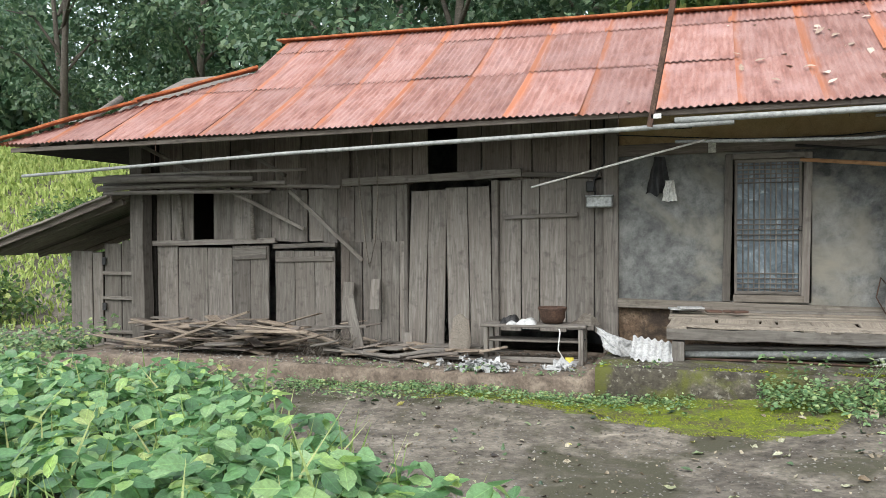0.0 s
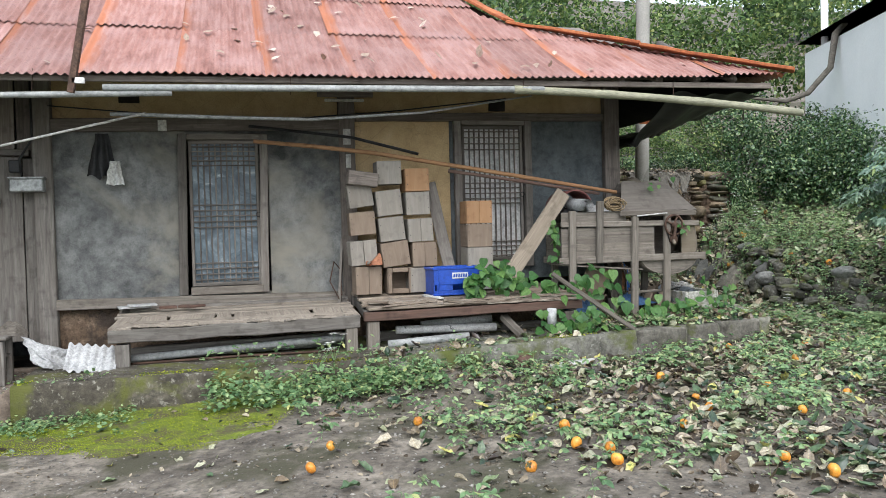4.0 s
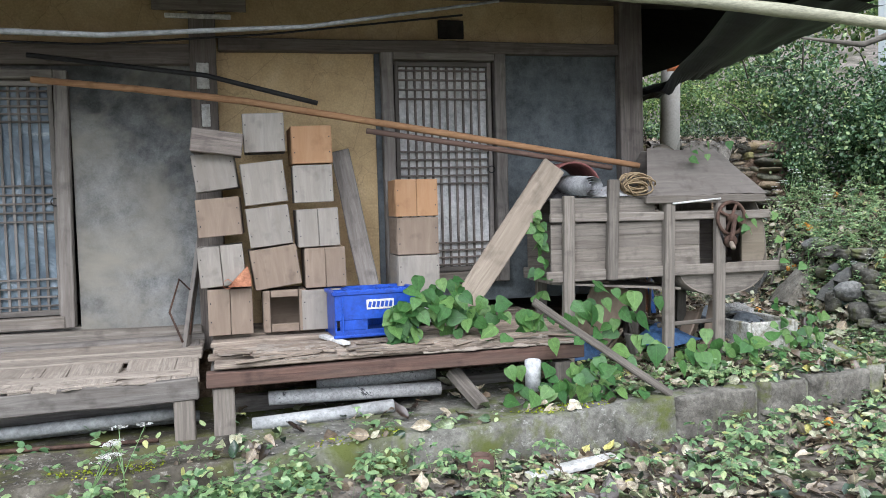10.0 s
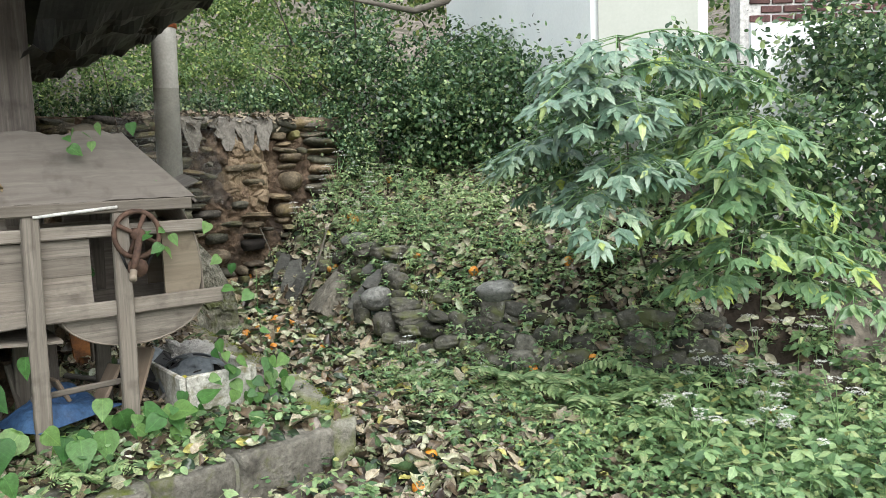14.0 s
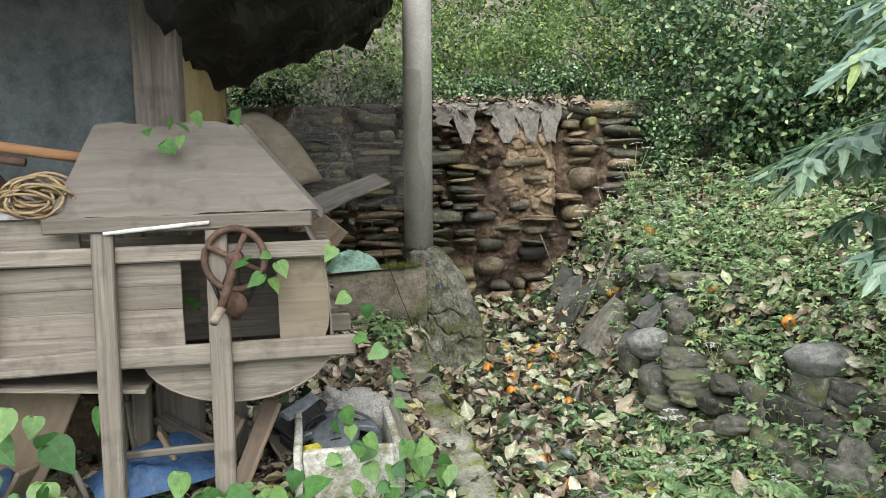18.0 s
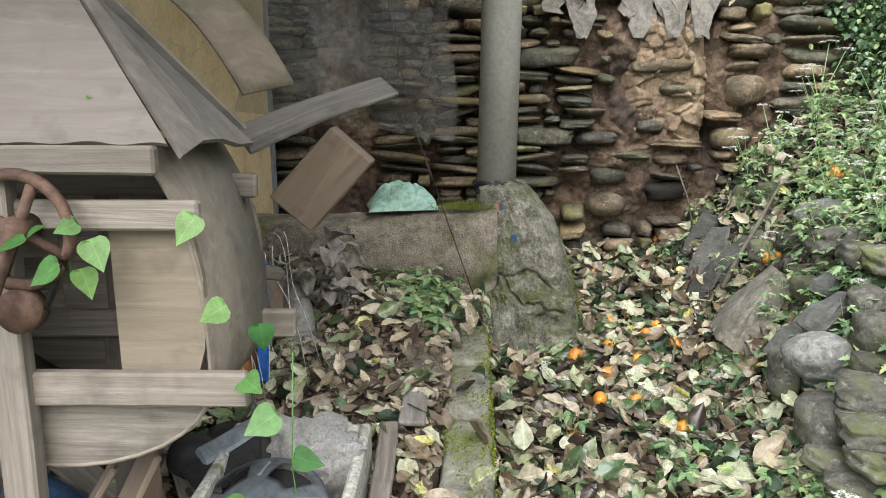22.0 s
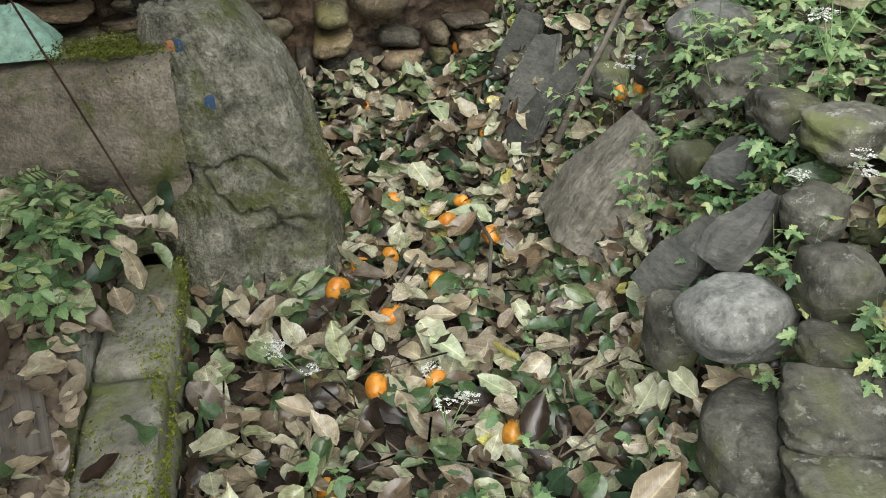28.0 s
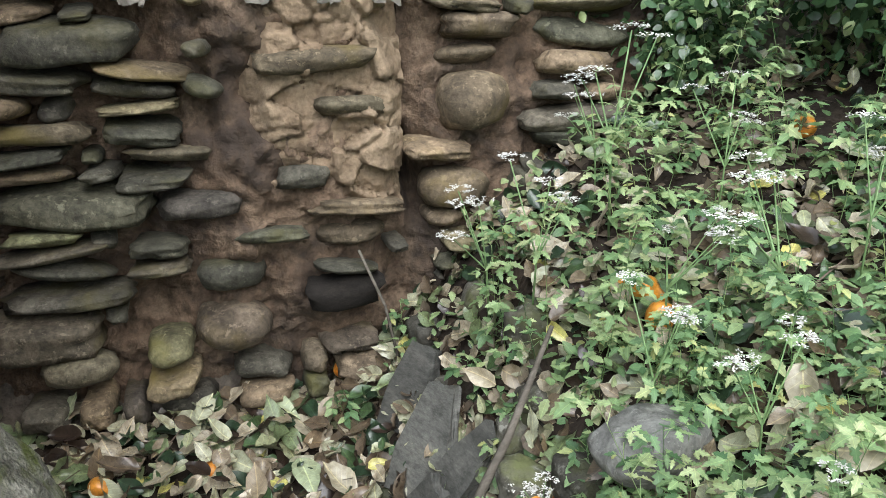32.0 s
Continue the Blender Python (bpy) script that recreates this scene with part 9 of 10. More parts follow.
for p0, p1, rr, mt, lab in (((2.2, 8.75, 0.325), (3.24, 8.75, 0.3), 0.042, INS, "silver printed insulation pipe under the veranda"), ((2.5, 8.95, 0.33), (3.25, 8.92, 0.37), 0.045, INS, "silver insulation pipe under the veranda"), ((2.1, 8.66, 0.2), (2.93, 8.68, 0.235), 0.04, PVC, "grey half pipe under the veranda"), ((-0.35, 8.75, 0.2), (1.7, 8.72, 0.29), 0.035, PVC, "grey pipe under the veranda"), ((-0.4, 8.85, 0.19), (1.8, 8.9, 0.22), 0.03, GREYMETAL, "zinc pipe under the veranda"), ((-0.3, 8.66, 0.17), (1.6, 8.55, 0.19), 0.012, IRON, "thin rusty rod under the veranda")):
    long_rod("stored_pipe", [p0, ((p0[0] + p1[0]) / 2, p0[1], (p0[2] + p1[2]) / 2), p1], rr, mt, lab, "pipe", 12)
for p0, p1, w, h in (((-0.35, 9.0, 0.22), (1.75, 8.98, 0.26), 0.06, 0.1), ((-0.2, 9.2, 0.2), (1.7, 9.2, 0.2), 0.08, 0.12), ((2.0, 9.1, 0.22), (3.9, 9.15, 0.24), 0.08, 0.1)):
    tagged(beam("stored_beam", p0, p1, w, h, OLD, None, jitter=0.01), "grey beam stored under the veranda", "timber")
foam = part("foam_angle", block(0.3, 0.1, 0.05, 0.006, 3, 0.006, 2), PALE, None, "", along((3.3, 8.72, 0.42), (3.45, 8.5, 0.22)))
tagged(foam, "cream foam edge strip under the veranda", "foam")
cyl = part("white_cylinder", lathe([(0.0, 0.0), (0.048, 0.0), (0.05, 0.18), (0.044, 0.185), (0.04, 0.16), (0.0, 0.155)], 18), SACK, None, "", pose(3.76, 8.5, 0.3), True)
tagged(cyl, "short white pipe stub under the veranda end", "pipe")
strip = part("metal_strip", block(0.3, 0.05, 0.02, 0.003), WHITE, None, "", along((2.53, 9.0, 0.64), (2.68, 8.66, 0.625)))
tagged(strip, "white metal rail offcut on the veranda", "metal strip")
bit = beam("white_board", (3.45, 7.78, 0.03), (4.0, 7.9, 0.04), 0.09, 0.03, WHITE, None, jitter=0.02)
tagged(bit, "peeling white board lying at the terrace foot", "board")
jar = part("brown_jar", lathe([(0.0, 0), (0.05, 0.0), (0.075, 0.05), (0.075, 0.1), (0.05, 0.13), (0.045, 0.13), (0.06, 0.09), (0.0, 0.02)], 18), RUSTBEAM, None, "", pose(3.25, 7.92, 0.0), True)
tagged(jar, "small brown clay jar in the weeds", "jar")
hang = rod("wire_loop", [(1.7, 9.2, 0.62), (1.62, 9.3, 0.8), (1.68, 9.4, 1.0), (1.76, 9.45, 0.9), (1.74, 9.3, 0.65)], 0.007, IRON, None, "", 6)
tagged(hang, "bent rusty wire leaning on the post", "wire")

# ---- on and round the winnowing machine ----
b = beam("leaning_board", (3.46, 8.95, 0.78), (4.12, 8.98, 1.68), 0.17, 0.03, TAN, up=(0, 1, 0), jitter=0.012)
tagged(b, "wide pale board leaning from veranda to machine", "plank")
b = beam("black_plank", (3.77, 8.5, 0.84), (4.57, 8.3, 0.245), 0.065, 0.022, BARK, up=(0, -0.6, 1), jitter=0.012)
tagged(b, "rotten dark plank sloping off the veranda", "plank")
TILE = rough_mat("dull_red_plastic", [(0.3, (0.13, 0.045, 0.04)), (0.7, (0.22, 0.085, 0.075))], 5, 0.6, 60, 0.15, 0.003)
tagged(sheet("half_pipe", 14, 6, lambda u, v: (4.26 + 0.2 * math.cos(math.pi * u), 8.98 + 0.4 * v, 1.5 + 0.2 * math.sin(math.pi * u)), TILE, None, "", True, 0.012), "dull red half pipe lying on the machine", "half pipe")
roll = thing("vinyl_roll", 4.36, 8.95, 1.45, "rolled white vinyl sheet on the machine", "roll")
spiral = [(4.34 + (0.012 + 0.0065 * k / 3) * math.cos(k * 0.7), 8.86, 1.53 + (0.012 + 0.0055 * k / 3) * math.sin(k * 0.7)) for k in range(34)]
bm = bmesh.new()
ra = [bm.verts.new(p) for p in spiral]
rb = [bm.verts.new((p[0] - 0.05, p[1] + 0.34, p[2] + 0.02)) for p in spiral]
for i in range(33):
    bm.faces.new((ra[i], ra[i + 1], rb[i + 1], rb[i]))
part("vinyl", bm, SACK, roll, smooth=True)
STRAW = wood("straw_mat", (0.2, 0.14, 0.08), (0.42, 0.33, 0.2), (0.28, 0.2, 0.11))
matroll = thing("straw_rope_coil", 4.68, 8.95, 1.5, "coil of tan straw rope on the machine", "rope")
r = random.Random(4)
for k in range(16):
    ra_, rb_, ph, cx_, cz_ = r.uniform(0.07, 0.13), r.uniform(0.03, 0.06), r.uniform(-0.5, 0.5), r.uniform(-0.03, 0.03), r.uniform(-0.02, 0.03)
    rod("coil", [(4.68 + cx_ + ra_ * math.cos(a) * math.cos(ph) - rb_ * math.sin(a) * math.sin(ph), 8.88 + 0.008 * k + 0.02 * math.sin(3 * a + k), 1.53 + cz_ + ra_ * math.cos(a) * math.sin(ph) * 0.4 + rb_ * math.sin(a)) for a in np.linspace(0, 6.28, 22)], 0.006, STRAW, matroll, "", 5)
crumpled("plastic_scrap", 4.5, 9.05, 1.46, 0.3, 0.3, 0.12, SACK, "grey plastic scraps on the machine", "plastic", 21.0)
crumpled("dark_rag", 4.15, 9.15, 1.44, 0.3, 0.25, 0.15, BLACK, "dark rag on the machine", "rag", 22.0)
long_rod("white_stick", [(4.92, 8.86, 1.4), (5.28, 8.85, 1.425)], 0.008, WHITE, "white peeled stick on the machine", "stick", 6)
# half hidden junk behind and below
TARPBLUE = rough_mat("dirty_blue_sheet", [(0.3, (0.02, 0.05, 0.12)), (0.7, (0.05, 0.11, 0.22))], 5, 0.55, 60, 0.3, 0.005)
crumpled("blue_tarp", 5.0, 9.12, 0.42, 0.5, 0.35, 0.18, TARPBLUE, "dirty blue sheet bundled under the machine", "tarpaulin", 31.0, 30)
crumpled("blue_tarp", 4.35, 9.15, 0.36, 0.35, 0.35, 0.2, TARPBLUE, "dirty blue sheet bundled under the machine", "tarpaulin", 33.0, 10)
r = random.Random(8)
for i in range(16):
    x, y = r.uniform(4.3, 5.6), r.uniform(9.0, 9.6)
    tagged(beam("scrap_board", (x, y, terrace_z(x, y) + 0.05), (x + r.uniform(-0.4, 0.4), y + r.uniform(-0.1, 0.2), terrace_z(x, y) + r.uniform(0.1, 0.4)), r.uniform(0.04, 0.12), 0.02, r.choice((PALE, OLD, BROWN)), None, jitter=0.01), "scrap board among junk under the machine", "scrap wood", "junk under the machine")
tagged(beam("cross_bar", (4.86, 8.98, 0.555), (5.3, 8.98, 0.565), 0.02, 0.03, PALE, None), "pale cross bar at the machine's feet", "bar")
tagged(beam("plywood_sheet", (4.35, 9.1, 0.3), (4.6, 9.12, 0.85), 0.3, 0.015, BROWN, None, up=(0, 1, 0)), "brown plywood piece under the machine", "plywood")
for i, (x, y, rr) in enumerate(((5.5, 9.62, 0.1), (5.42, 9.5, 0.08))):
    dsc = part("dark_pan", lathe([(0.0, 0.03), (rr * 0.5, 0.035), (rr, 0.02), (rr, 0.0), (0.0, 0.0)], 20), BLACK, None, "", pose(x, y, 0.44 + 0.03 * i, 25, 20, 0), True)
    tagged(dsc, "dark plastic pan in the junk", "pan")

# styrofoam box with a basin
FOAM = rough_mat("dirty_styrofoam", [(0.3, (0.32, 0.31, 0.27)), (0.7, (0.56, 0.55, 0.5))], 12, 0.9, 75, 1.0, 0.008, patch=(0.17, 0.16, 0.1), patch_scale=7, patch_at=(0.52, 0.62), mottle=0.8)
sb = thing("styrofoam_box", 5.73, 9.26, 0.3, "dirty white styrofoam box holding a broken basin", "box", rz=1)
sm = WORLD[sb.name]
bw_, bl_, bh_ = 0.385, 0.71, 0.24
for s in (-1, 1):
    part("side", block(bl_, 0.032, bh_, 0.008, 4, 0.004, s), FOAM, sb, "", sm @ pose(s * (bw_ / 2), 0, bh_ / 2, 0, 0, 90))
    part("side", block(bw_ - 0.034, 0.032, bh_, 0.008, 4, 0.004, s + 5), FOAM, sb, "", sm @ pose(0, s * (bl_ / 2 - 0.016), bh_ / 2))
part("bottom", block(bw_ - 0.04, bl_ - 0.07, 0.03, 0.004), FOAM, sb, "", sm @ pose(0, 0, 0.02))
GREYPL = rough_mat("grey_basin_plastic", [(0.3, (0.13, 0.15, 0.165)), (0.7, (0.21, 0.235, 0.255))], 5, 0.45, 60, 0.1, 0.002)
basin = thing("grey_fan_cover", 5.7, 9.2, 0.42, "tilted grey plastic fan cover with black openings in the foam box", "fan cover")
bpose = pose(5.7, 9.2, 0.44, 34, -8, 0)
FAN = ((0.185, 0.0), (0.187, 0.022), (0.178, 0.03), (0.165, 0.036), (0.135, 0.062), (0.1, 0.088), (0.085, 0.096), (0.05, 0.1), (0.0, 0.102))


def fan_shell():
    """A shallow cone on a raised rim, with five openings between its webs."""
    seg, bm = 90, bmesh.new()
    rings = [[bm.verts.new((max(r_, 0.002) * math.cos(2 * math.pi * k / seg), max(r_, 0.002) * math.sin(2 * math.pi * k / seg), z_)) for k in range(seg)] for r_, z_ in FAN]
    for j, (ra, rb) in enumerate(zip(rings, rings[1:])):
        for k in range(seg):
            if j in (3, 4) and k % 18 > 7:
                continue
            bm.faces.new((ra[k], ra[(k + 1) % seg], rb[(k + 1) % seg], rb[k]))
    bmesh.ops.solidify(bm, geom=bm.faces[:], thickness=0.005)
    return bm


part("dome", fan_shell(), GREYPL, basin, "", bpose, True)
# dark of the slit and the hollow, added as a black block and disc
part("slit", block(0.045, 0.006, 0.004, 0.001), DARKIN, basin, "black block standing for a dark slit in the hub", bpose @ pose(0.0, -0.03, 0.104))
part("backing", lathe([(0.0, 0.004), (0.16, 0.006), (0.165, 0.0), (0.0, 0.0)], 40), BLACK, basin, "black disc giving the openings their darkness", bpose)
for k in range(5):
    part("web", block(0.085, 0.012, 0.012, 0.004), GREYPL, basin, "", bpose @ pose(0, 0, 0, 0, 0, 72 * k + 14) @ pose(0.132, 0, 0.06, 0, 38, 0))
CRUMBLY = rough_mat("crumbly_cement", [(0.3, (0.36, 0.35, 0.33)), (0.5, (0.55, 0.54, 0.51)), (0.7, (0.7, 0.69, 0.66))], 14, 0.95, 60, 1.0, 0.02, mottle=0.8)
lb = flatstone(90, 5)
for v in lb.verts:
    v.co *= 1 + 0.12 * noise.noise(v.co * 3.5) + 0.1 * noise.noise(v.co * 8) + 0.05 * noise.noise(v.co * 18)
lump = new("white_lump", to_mesh("white_lump", lb, CRUMBLY, True))
place(lump, pose(5.765, 9.48, 0.47, 10, 12, 30) @ Matrix.Diagonal((0.13, 0.14, 0.15, 1)))
tagged(lump, "crumbly white cement lump in the foam box", "cement lump")
machine_part = thing("black_part", 5.57, 9.4, 0.45, "black plastic grille and grey housing in the foam box", "plastic part")
for k, (dx, dy, dz, sx_, sy_, sz_, rx_, ry_, rz_, mt, nm) in enumerate(((0.0, 0.02, 0.07, 0.27, 0.13, 0.02, 22, -18, 38, BLACK, "plate"), (-0.03, 0.07, 0.1, 0.2, 0.07, 0.04, 20, -16, 40, GREYPL, "housing"), (0.1, 0.06, 0.08, 0.1, 0.09, 0.02, 30, 10, 25, BLACK, "flap"))):
    part(nm, block(sx_, sy_, sz_, 0.01, 4, 0.012, k), mt, machine_part, "", pose(5.57 + dx, 9.4 + dy, 0.45 + dz, rx_, ry_, rz_))
for k in range(5):
    part("fin", block(0.014, 0.11, 0.05, 0.004), BLACK, machine_part, "", pose(5.57, 9.36, 0.47, 22, -18, 38) @ pose(-0.1 + 0.05 * k, 0, 0))
sponge = part("yellow_sponge", block(0.08, 0.06, 0.06, 0.012, 2, 0.012, 3), rough_mat("yellow_sponge", [(0.3, (0.22, 0.2, 0.02)), (0.7, (0.42, 0.38, 0.05))], 20, 0.9, 80, 0.6, 0.006), None, "", pose(5.59, 9.08, 0.47, 20, 0, 20))
tagged(sponge, "dirty yellow sponge in the foam box", "sponge")
vine_patch("vine_leaves", [(5.72, 8.85, 0.62, 0.06, 0.03, 0.08), (5.95, 8.9, 0.45, 0.1, 0.05, 0.06), (5.45, 8.8, 0.4, 0.15, 0.05, 0.05)], 34, (0.05, 0.09), 57, "heart-leaved vine over the foam box")

RUSTY = rough_mat("rust_streaked_sheet", [(0.3, (0.07, 0.035, 0.024)), (0.5, (0.15, 0.075, 0.045)), (0.7, (0.3, 0.13, 0.05))], 9, 0.8, 60, 0.6, 0.006, patch=(0.36, 0.15, 0.05), patch_scale=6, patch_at=(0.56, 0.68))
STRIPBLUE = rough_mat("bright_blue_strip", [(0.3, (0.012, 0.1, 0.42)), (0.7, (0.025, 0.16, 0.55))], 5, 0.45, 60, 0.1, 0.002)
PIPEZINC = rough_mat("dirty_zinc_pipe", [(0.3, (0.13, 0.128, 0.118)), (0.7, (0.27, 0.265, 0.245))], 9, 0.55, 60, 0.3, 0.004, patch=(0.16, 0.12, 0.08), patch_scale=9, patch_at=(0.55, 0.68))
PALEWIRE = rough_mat("pale_plastic_wire", [(0.3, (0.34, 0.33, 0.3)), (0.7, (0.5, 0.49, 0.46))], 8, 0.5, 60, 0.1, 0.002)
vine_patch("vine_leaves", [(5.9, 8.75, 0.96, 0.02, 0.02, 0.07), (5.91, 8.74, 0.78, 0.02, 0.02, 0.06), (5.98, 8.72, 0.62, 0.06, 0.03, 0.06), (5.8, 8.8, 0.45, 0.12, 0.03, 0.04)], 11, (0.05, 0.085), 58, "trailing vine shoot with large heart leaves before the foam box")
stem_ = [(6.0, 8.72, 0.3), (5.93, 8.73, 0.6), (5.9, 8.75, 0.85), (5.91, 8.76, 1.08)]
long_rod("vine_stem", stem_, 0.0014, VINE, "thin green vine stem rising before the foam box", "vine", 5)
# things between the machine and the low wall
for p0, p1, w, h, mt, nm, lab, cat in (
        ((5.38, 10.12, 0.4), (5.36, 10.28, 0.82), 0.19, 0.012, RUSTY, "rusty_panel", "rust-streaked brown sheet panel leaning behind the machine", "panel"),
        ((5.46, 10.13, 0.46), (5.45, 10.22, 0.9), 0.045, 0.016, STRIPBLUE, "blue_strip", "bright blue plastic strip leaning on a panel", "strip"),
        ((5.3, 9.96, 0.72), (5.465, 10.03, 0.915), 0.025, 0.03, PALE, "pale_stick", "pale wooden bar sticking out behind the machine", "bar"),
        ((5.45, 10.05, 0.905), (5.56, 10.1, 0.88), 0.04, 0.055, PALE, "pale_stick", "pale wooden bar end behind the machine", "bar"),
        ((5.36, 9.98, 0.76), (5.37, 10.03, 0.46), 0.02, 0.025, PALE, "pale_stick", "pale lath leaning on the rusty panel", "bar"),
        ((5.4, 9.98, 0.43), (5.5, 10.44, 0.52), 0.02, 0.02, TWIG, "brown_stick", "brown stick lying on the terrace soil", "stick"),
        ((5.3, 10.55, 0.66), (5.44, 10.5, 0.7), 0.16, 0.16, BROWN, "wood_block", "weathered brown wood block behind the panel", "wood block"),
        ((5.97, 10.55, 0.47), (6.08, 10.2, 0.46), 0.11, 0.02, PALE, "plank_piece", "short plank piece on the terrace soil", "plank"),
        ((5.965, 9.8, 0.45), (6.0, 8.95, 0.42), 0.06, 0.03, PALE, "plank_piece", "grey-brown plank along the foam box", "plank"),
        ((6.03, 10.1, 0.45), (6.04, 9.82, 0.445), 0.09, 0.02, OLD, "plank_piece", "grey plank beside the curb", "plank"),
        ((5.5, 10.6, 1.02), (5.75, 10.62, 1.3), 0.22, 0.18, BROWN, "old_box", "rotting brown box behind the low wall", "box")):
    tagged(beam(nm, p0, p1, w, h, mt, None, up=(0, 0, 1) if nm == "plank_piece" else (0, 1, 0.01), jitter=0.01), lab, cat)
stub = thing("pipe_stub", 5.55, 10.42, 0.46, "dented grey zinc pipe with a rusted end in the soil", "pipe")
part("tube", tube([(5.56, 10.4, 0.42), (5.52, 10.5, 0.58), (5.47, 10.6, 0.72)], [0.066, 0.066, 0.06], 20), PIPEZINC, stub, smooth=True)
part("rusted_end", tube([(5.563, 10.393, 0.41), (5.552, 10.42, 0.455)], 0.069, 20), IRON, stub, "rusted pipe end", smooth=True)
part("seam", tube([(5.537, 10.458, 0.51), (5.533, 10.468, 0.525)], 0.07, 20), PIPEZINC, stub, "folded seam", smooth=True)
long_rod("lying_pole", [(5.68, 10.27, 0.475), (5.8, 10.35, 0.495), (5.81, 10.357, 0.495), (5.86, 10.39, 0.49)], [0.024, 0.02, 0.008, 0.006], PALE, "short weathered handle lying in the leaves", "handle", 12)
gen = np.random.default_rng(81)
hn = 46
hp = np.stack([gen.normal(5.58, 0.05, hn), gen.normal(10.66, 0.08, hn), gen.uniform(0.58, 0.88, hn)], axis=1)
GREYPAPER = rough_mat("grey_torn_paper", [(0.3, (0.16, 0.145, 0.125)), (0.7, (0.34, 0.315, 0.28))], 8, 0.9, 60, 0.3, 0.004)
tagged(new("paper_scraps", leaf_cloud("paper_scraps", hp, flat_ways(hn, gen, 0.6), tilted(hn, 0.8, gen), gen.uniform(0.08, 0.18, hn), GREYPAPER, "broad", 0.3, 0.4, gen, 0.08)), "torn grey paper sacking heaped behind the machine", "paper", "", "stuff")
wires = thing("loose_wires", 5.6, 10.1, 0.45, "loose thin wires and stems over the soil", "wire")
for k in range(11):
    gx_, gy_ = float(gen.uniform(5.3, 5.5)), float(gen.uniform(10.0, 10.4))
    ex_, ht_ = float(gen.uniform(0.05, 0.22)), float(gen.uniform(0.75, 1.0))
    rod("wire", [(gx_ + 0.75 * ex_ * s_ + 0.02 * math.sin(5 * s_ + k), gy_ - 0.16 * s_, ht_ - (ht_ - 0.5) * s_ ** 1.8 + 0.03 * math.sin(7 * s_ + k)) for s_ in np.linspace(0, 1, 9)], 0.0018, PALEWIRE, wires, "", 5)
GREENBAG = rough_mat("pale_green_sack", [(0.3, (0.25, 0.45, 0.36)), (0.7, (0.38, 0.58, 0.48))], 6, 0.6, 60, 0.2, 0.003)
crumpled("green_sack", 5.88, 11.28, 0.93, 0.34, 0.26, 0.2, GREENBAG, "pale green woven sack on the low wall", "sack", 41.0, 10)
gen = np.random.default_rng(46)
n = 240
an = gen.uniform(-3.6, 0.9, n)
nb = np.stack([6.36 + 0.115 * np.cos(an), 11.41 + 0.115 * np.sin(an), 1.0 + gen.uniform(-0.02, 0.05, n)], axis=1)
nt_ = nb + np.stack([gen.normal(0.0, 0.035, n), gen.normal(-0.01, 0.025, n), gen.normal(-0.005, 0.015, n)], axis=1)
nt_[:40] += np.array([0.07, -0.05, -0.05]) * gen.uniform(0.2, 1.0, (40, 1))
stalks("black_netting", nb, nt_, 0.0025, BLACK, "black netting tangled round the pole foot", "netting")
long_rod("stay_wire", [(5.75, 10.9, 2.6), (5.95, 11.0, 1.4), (6.28, 10.95, 0.45)], 0.003, IRON, "thin stay wire beside the pole", "wire", 5)


# clear plastic cover hung behind the machine
def clear_plastic():
    m, nt, b = build_nodes("dusty_clear_plastic")
    b.inputs["Base Color"].default_value = (0.3, 0.29, 0.27, 1)
    b.inputs["Roughness"].default_value = 0.35
    tr = nt.nodes.new("ShaderNodeBsdfTransparent")
    tr.inputs[0].default_value = (0.8, 0.8, 0.78, 1)
    mx = nt.nodes.new("ShaderNodeMixShader")
    n1 = noise_tex(nt, coords(nt, (1, 1, 1)), 6, 4, 0.6, 0.5)
    nt.links.new(ramp(nt, n1, [(0.35, (0.05, 0.05, 0.05)), (0.7, (0.24, 0.24, 0.24))]), mx.inputs[0])
    nt.links.new(tr.outputs[0], mx.inputs[1])
    nt.links.new(b.outputs[0], mx.inputs[2])
    nt.links.new(mx.outputs[0], nt.nodes["Material Output"].inputs[0])
    return m


cover = sheet("plastic_cover", 24, 18, lambda u, v: (5.5 + 0.68 * u + 0.015 * math.sin(v * 9), 9.85 + 0.1 * math.sin(math.pi * u) + 0.03 * noise.noise(Vector((u * 6, v * 6, 2))), 1.42 + (0.68 - 0.34 * (1 - min(1, u / 0.45)) ** 2 - 0.12 * max(0, u - 0.7)) * v - 0.1 * (u - 0.5) * (1 - v)), clear_plastic(), None, "", True)
tagged(cover, "dusty clear plastic cover hung behind the machine", "plastic cover")
tagged(sheet("curved_board", 6, 10, lambda u, v: (5.26 + 0.3 * v + 0.13 * u, 9.74 + 0.1 * u, 1.84 - 0.04 * v - 0.28 * v * v + 0.03 * u), CHEEK, None, "", True, 0.012), "curved brown board hung behind the machine", "board")
b = beam("slate_board", (5.58, 9.62, 1.4), (5.98, 9.85, 1.55), 0.13, 0.02, OLD, None, up=(0, -0.5, 1), jitter=0.02)
tagged(b, "broken pale board sticking out behind the machine", "board")

# ---- top of the stone wall ----
gen = np.random.default_rng(93)
p = scatter(7000, gen, 6.6, 6.86, 10.86, 11.5)
hz = gen.uniform(0.25, 0.8, len(p))
p[:, 0] = np.interp((hz - 0.2) / 0.8, [0, 0.25, 0.6, 0.9, 1], [6.83, 6.77, 6.69, 6.6, 6.47]) + gen.normal(0.0, 0.008, len(p))
keep = (mask_noise(p[:, 1] * 3, hz * 3, 1.6, 3.0) > 0.5) & (p[:, 1] > 11.0)
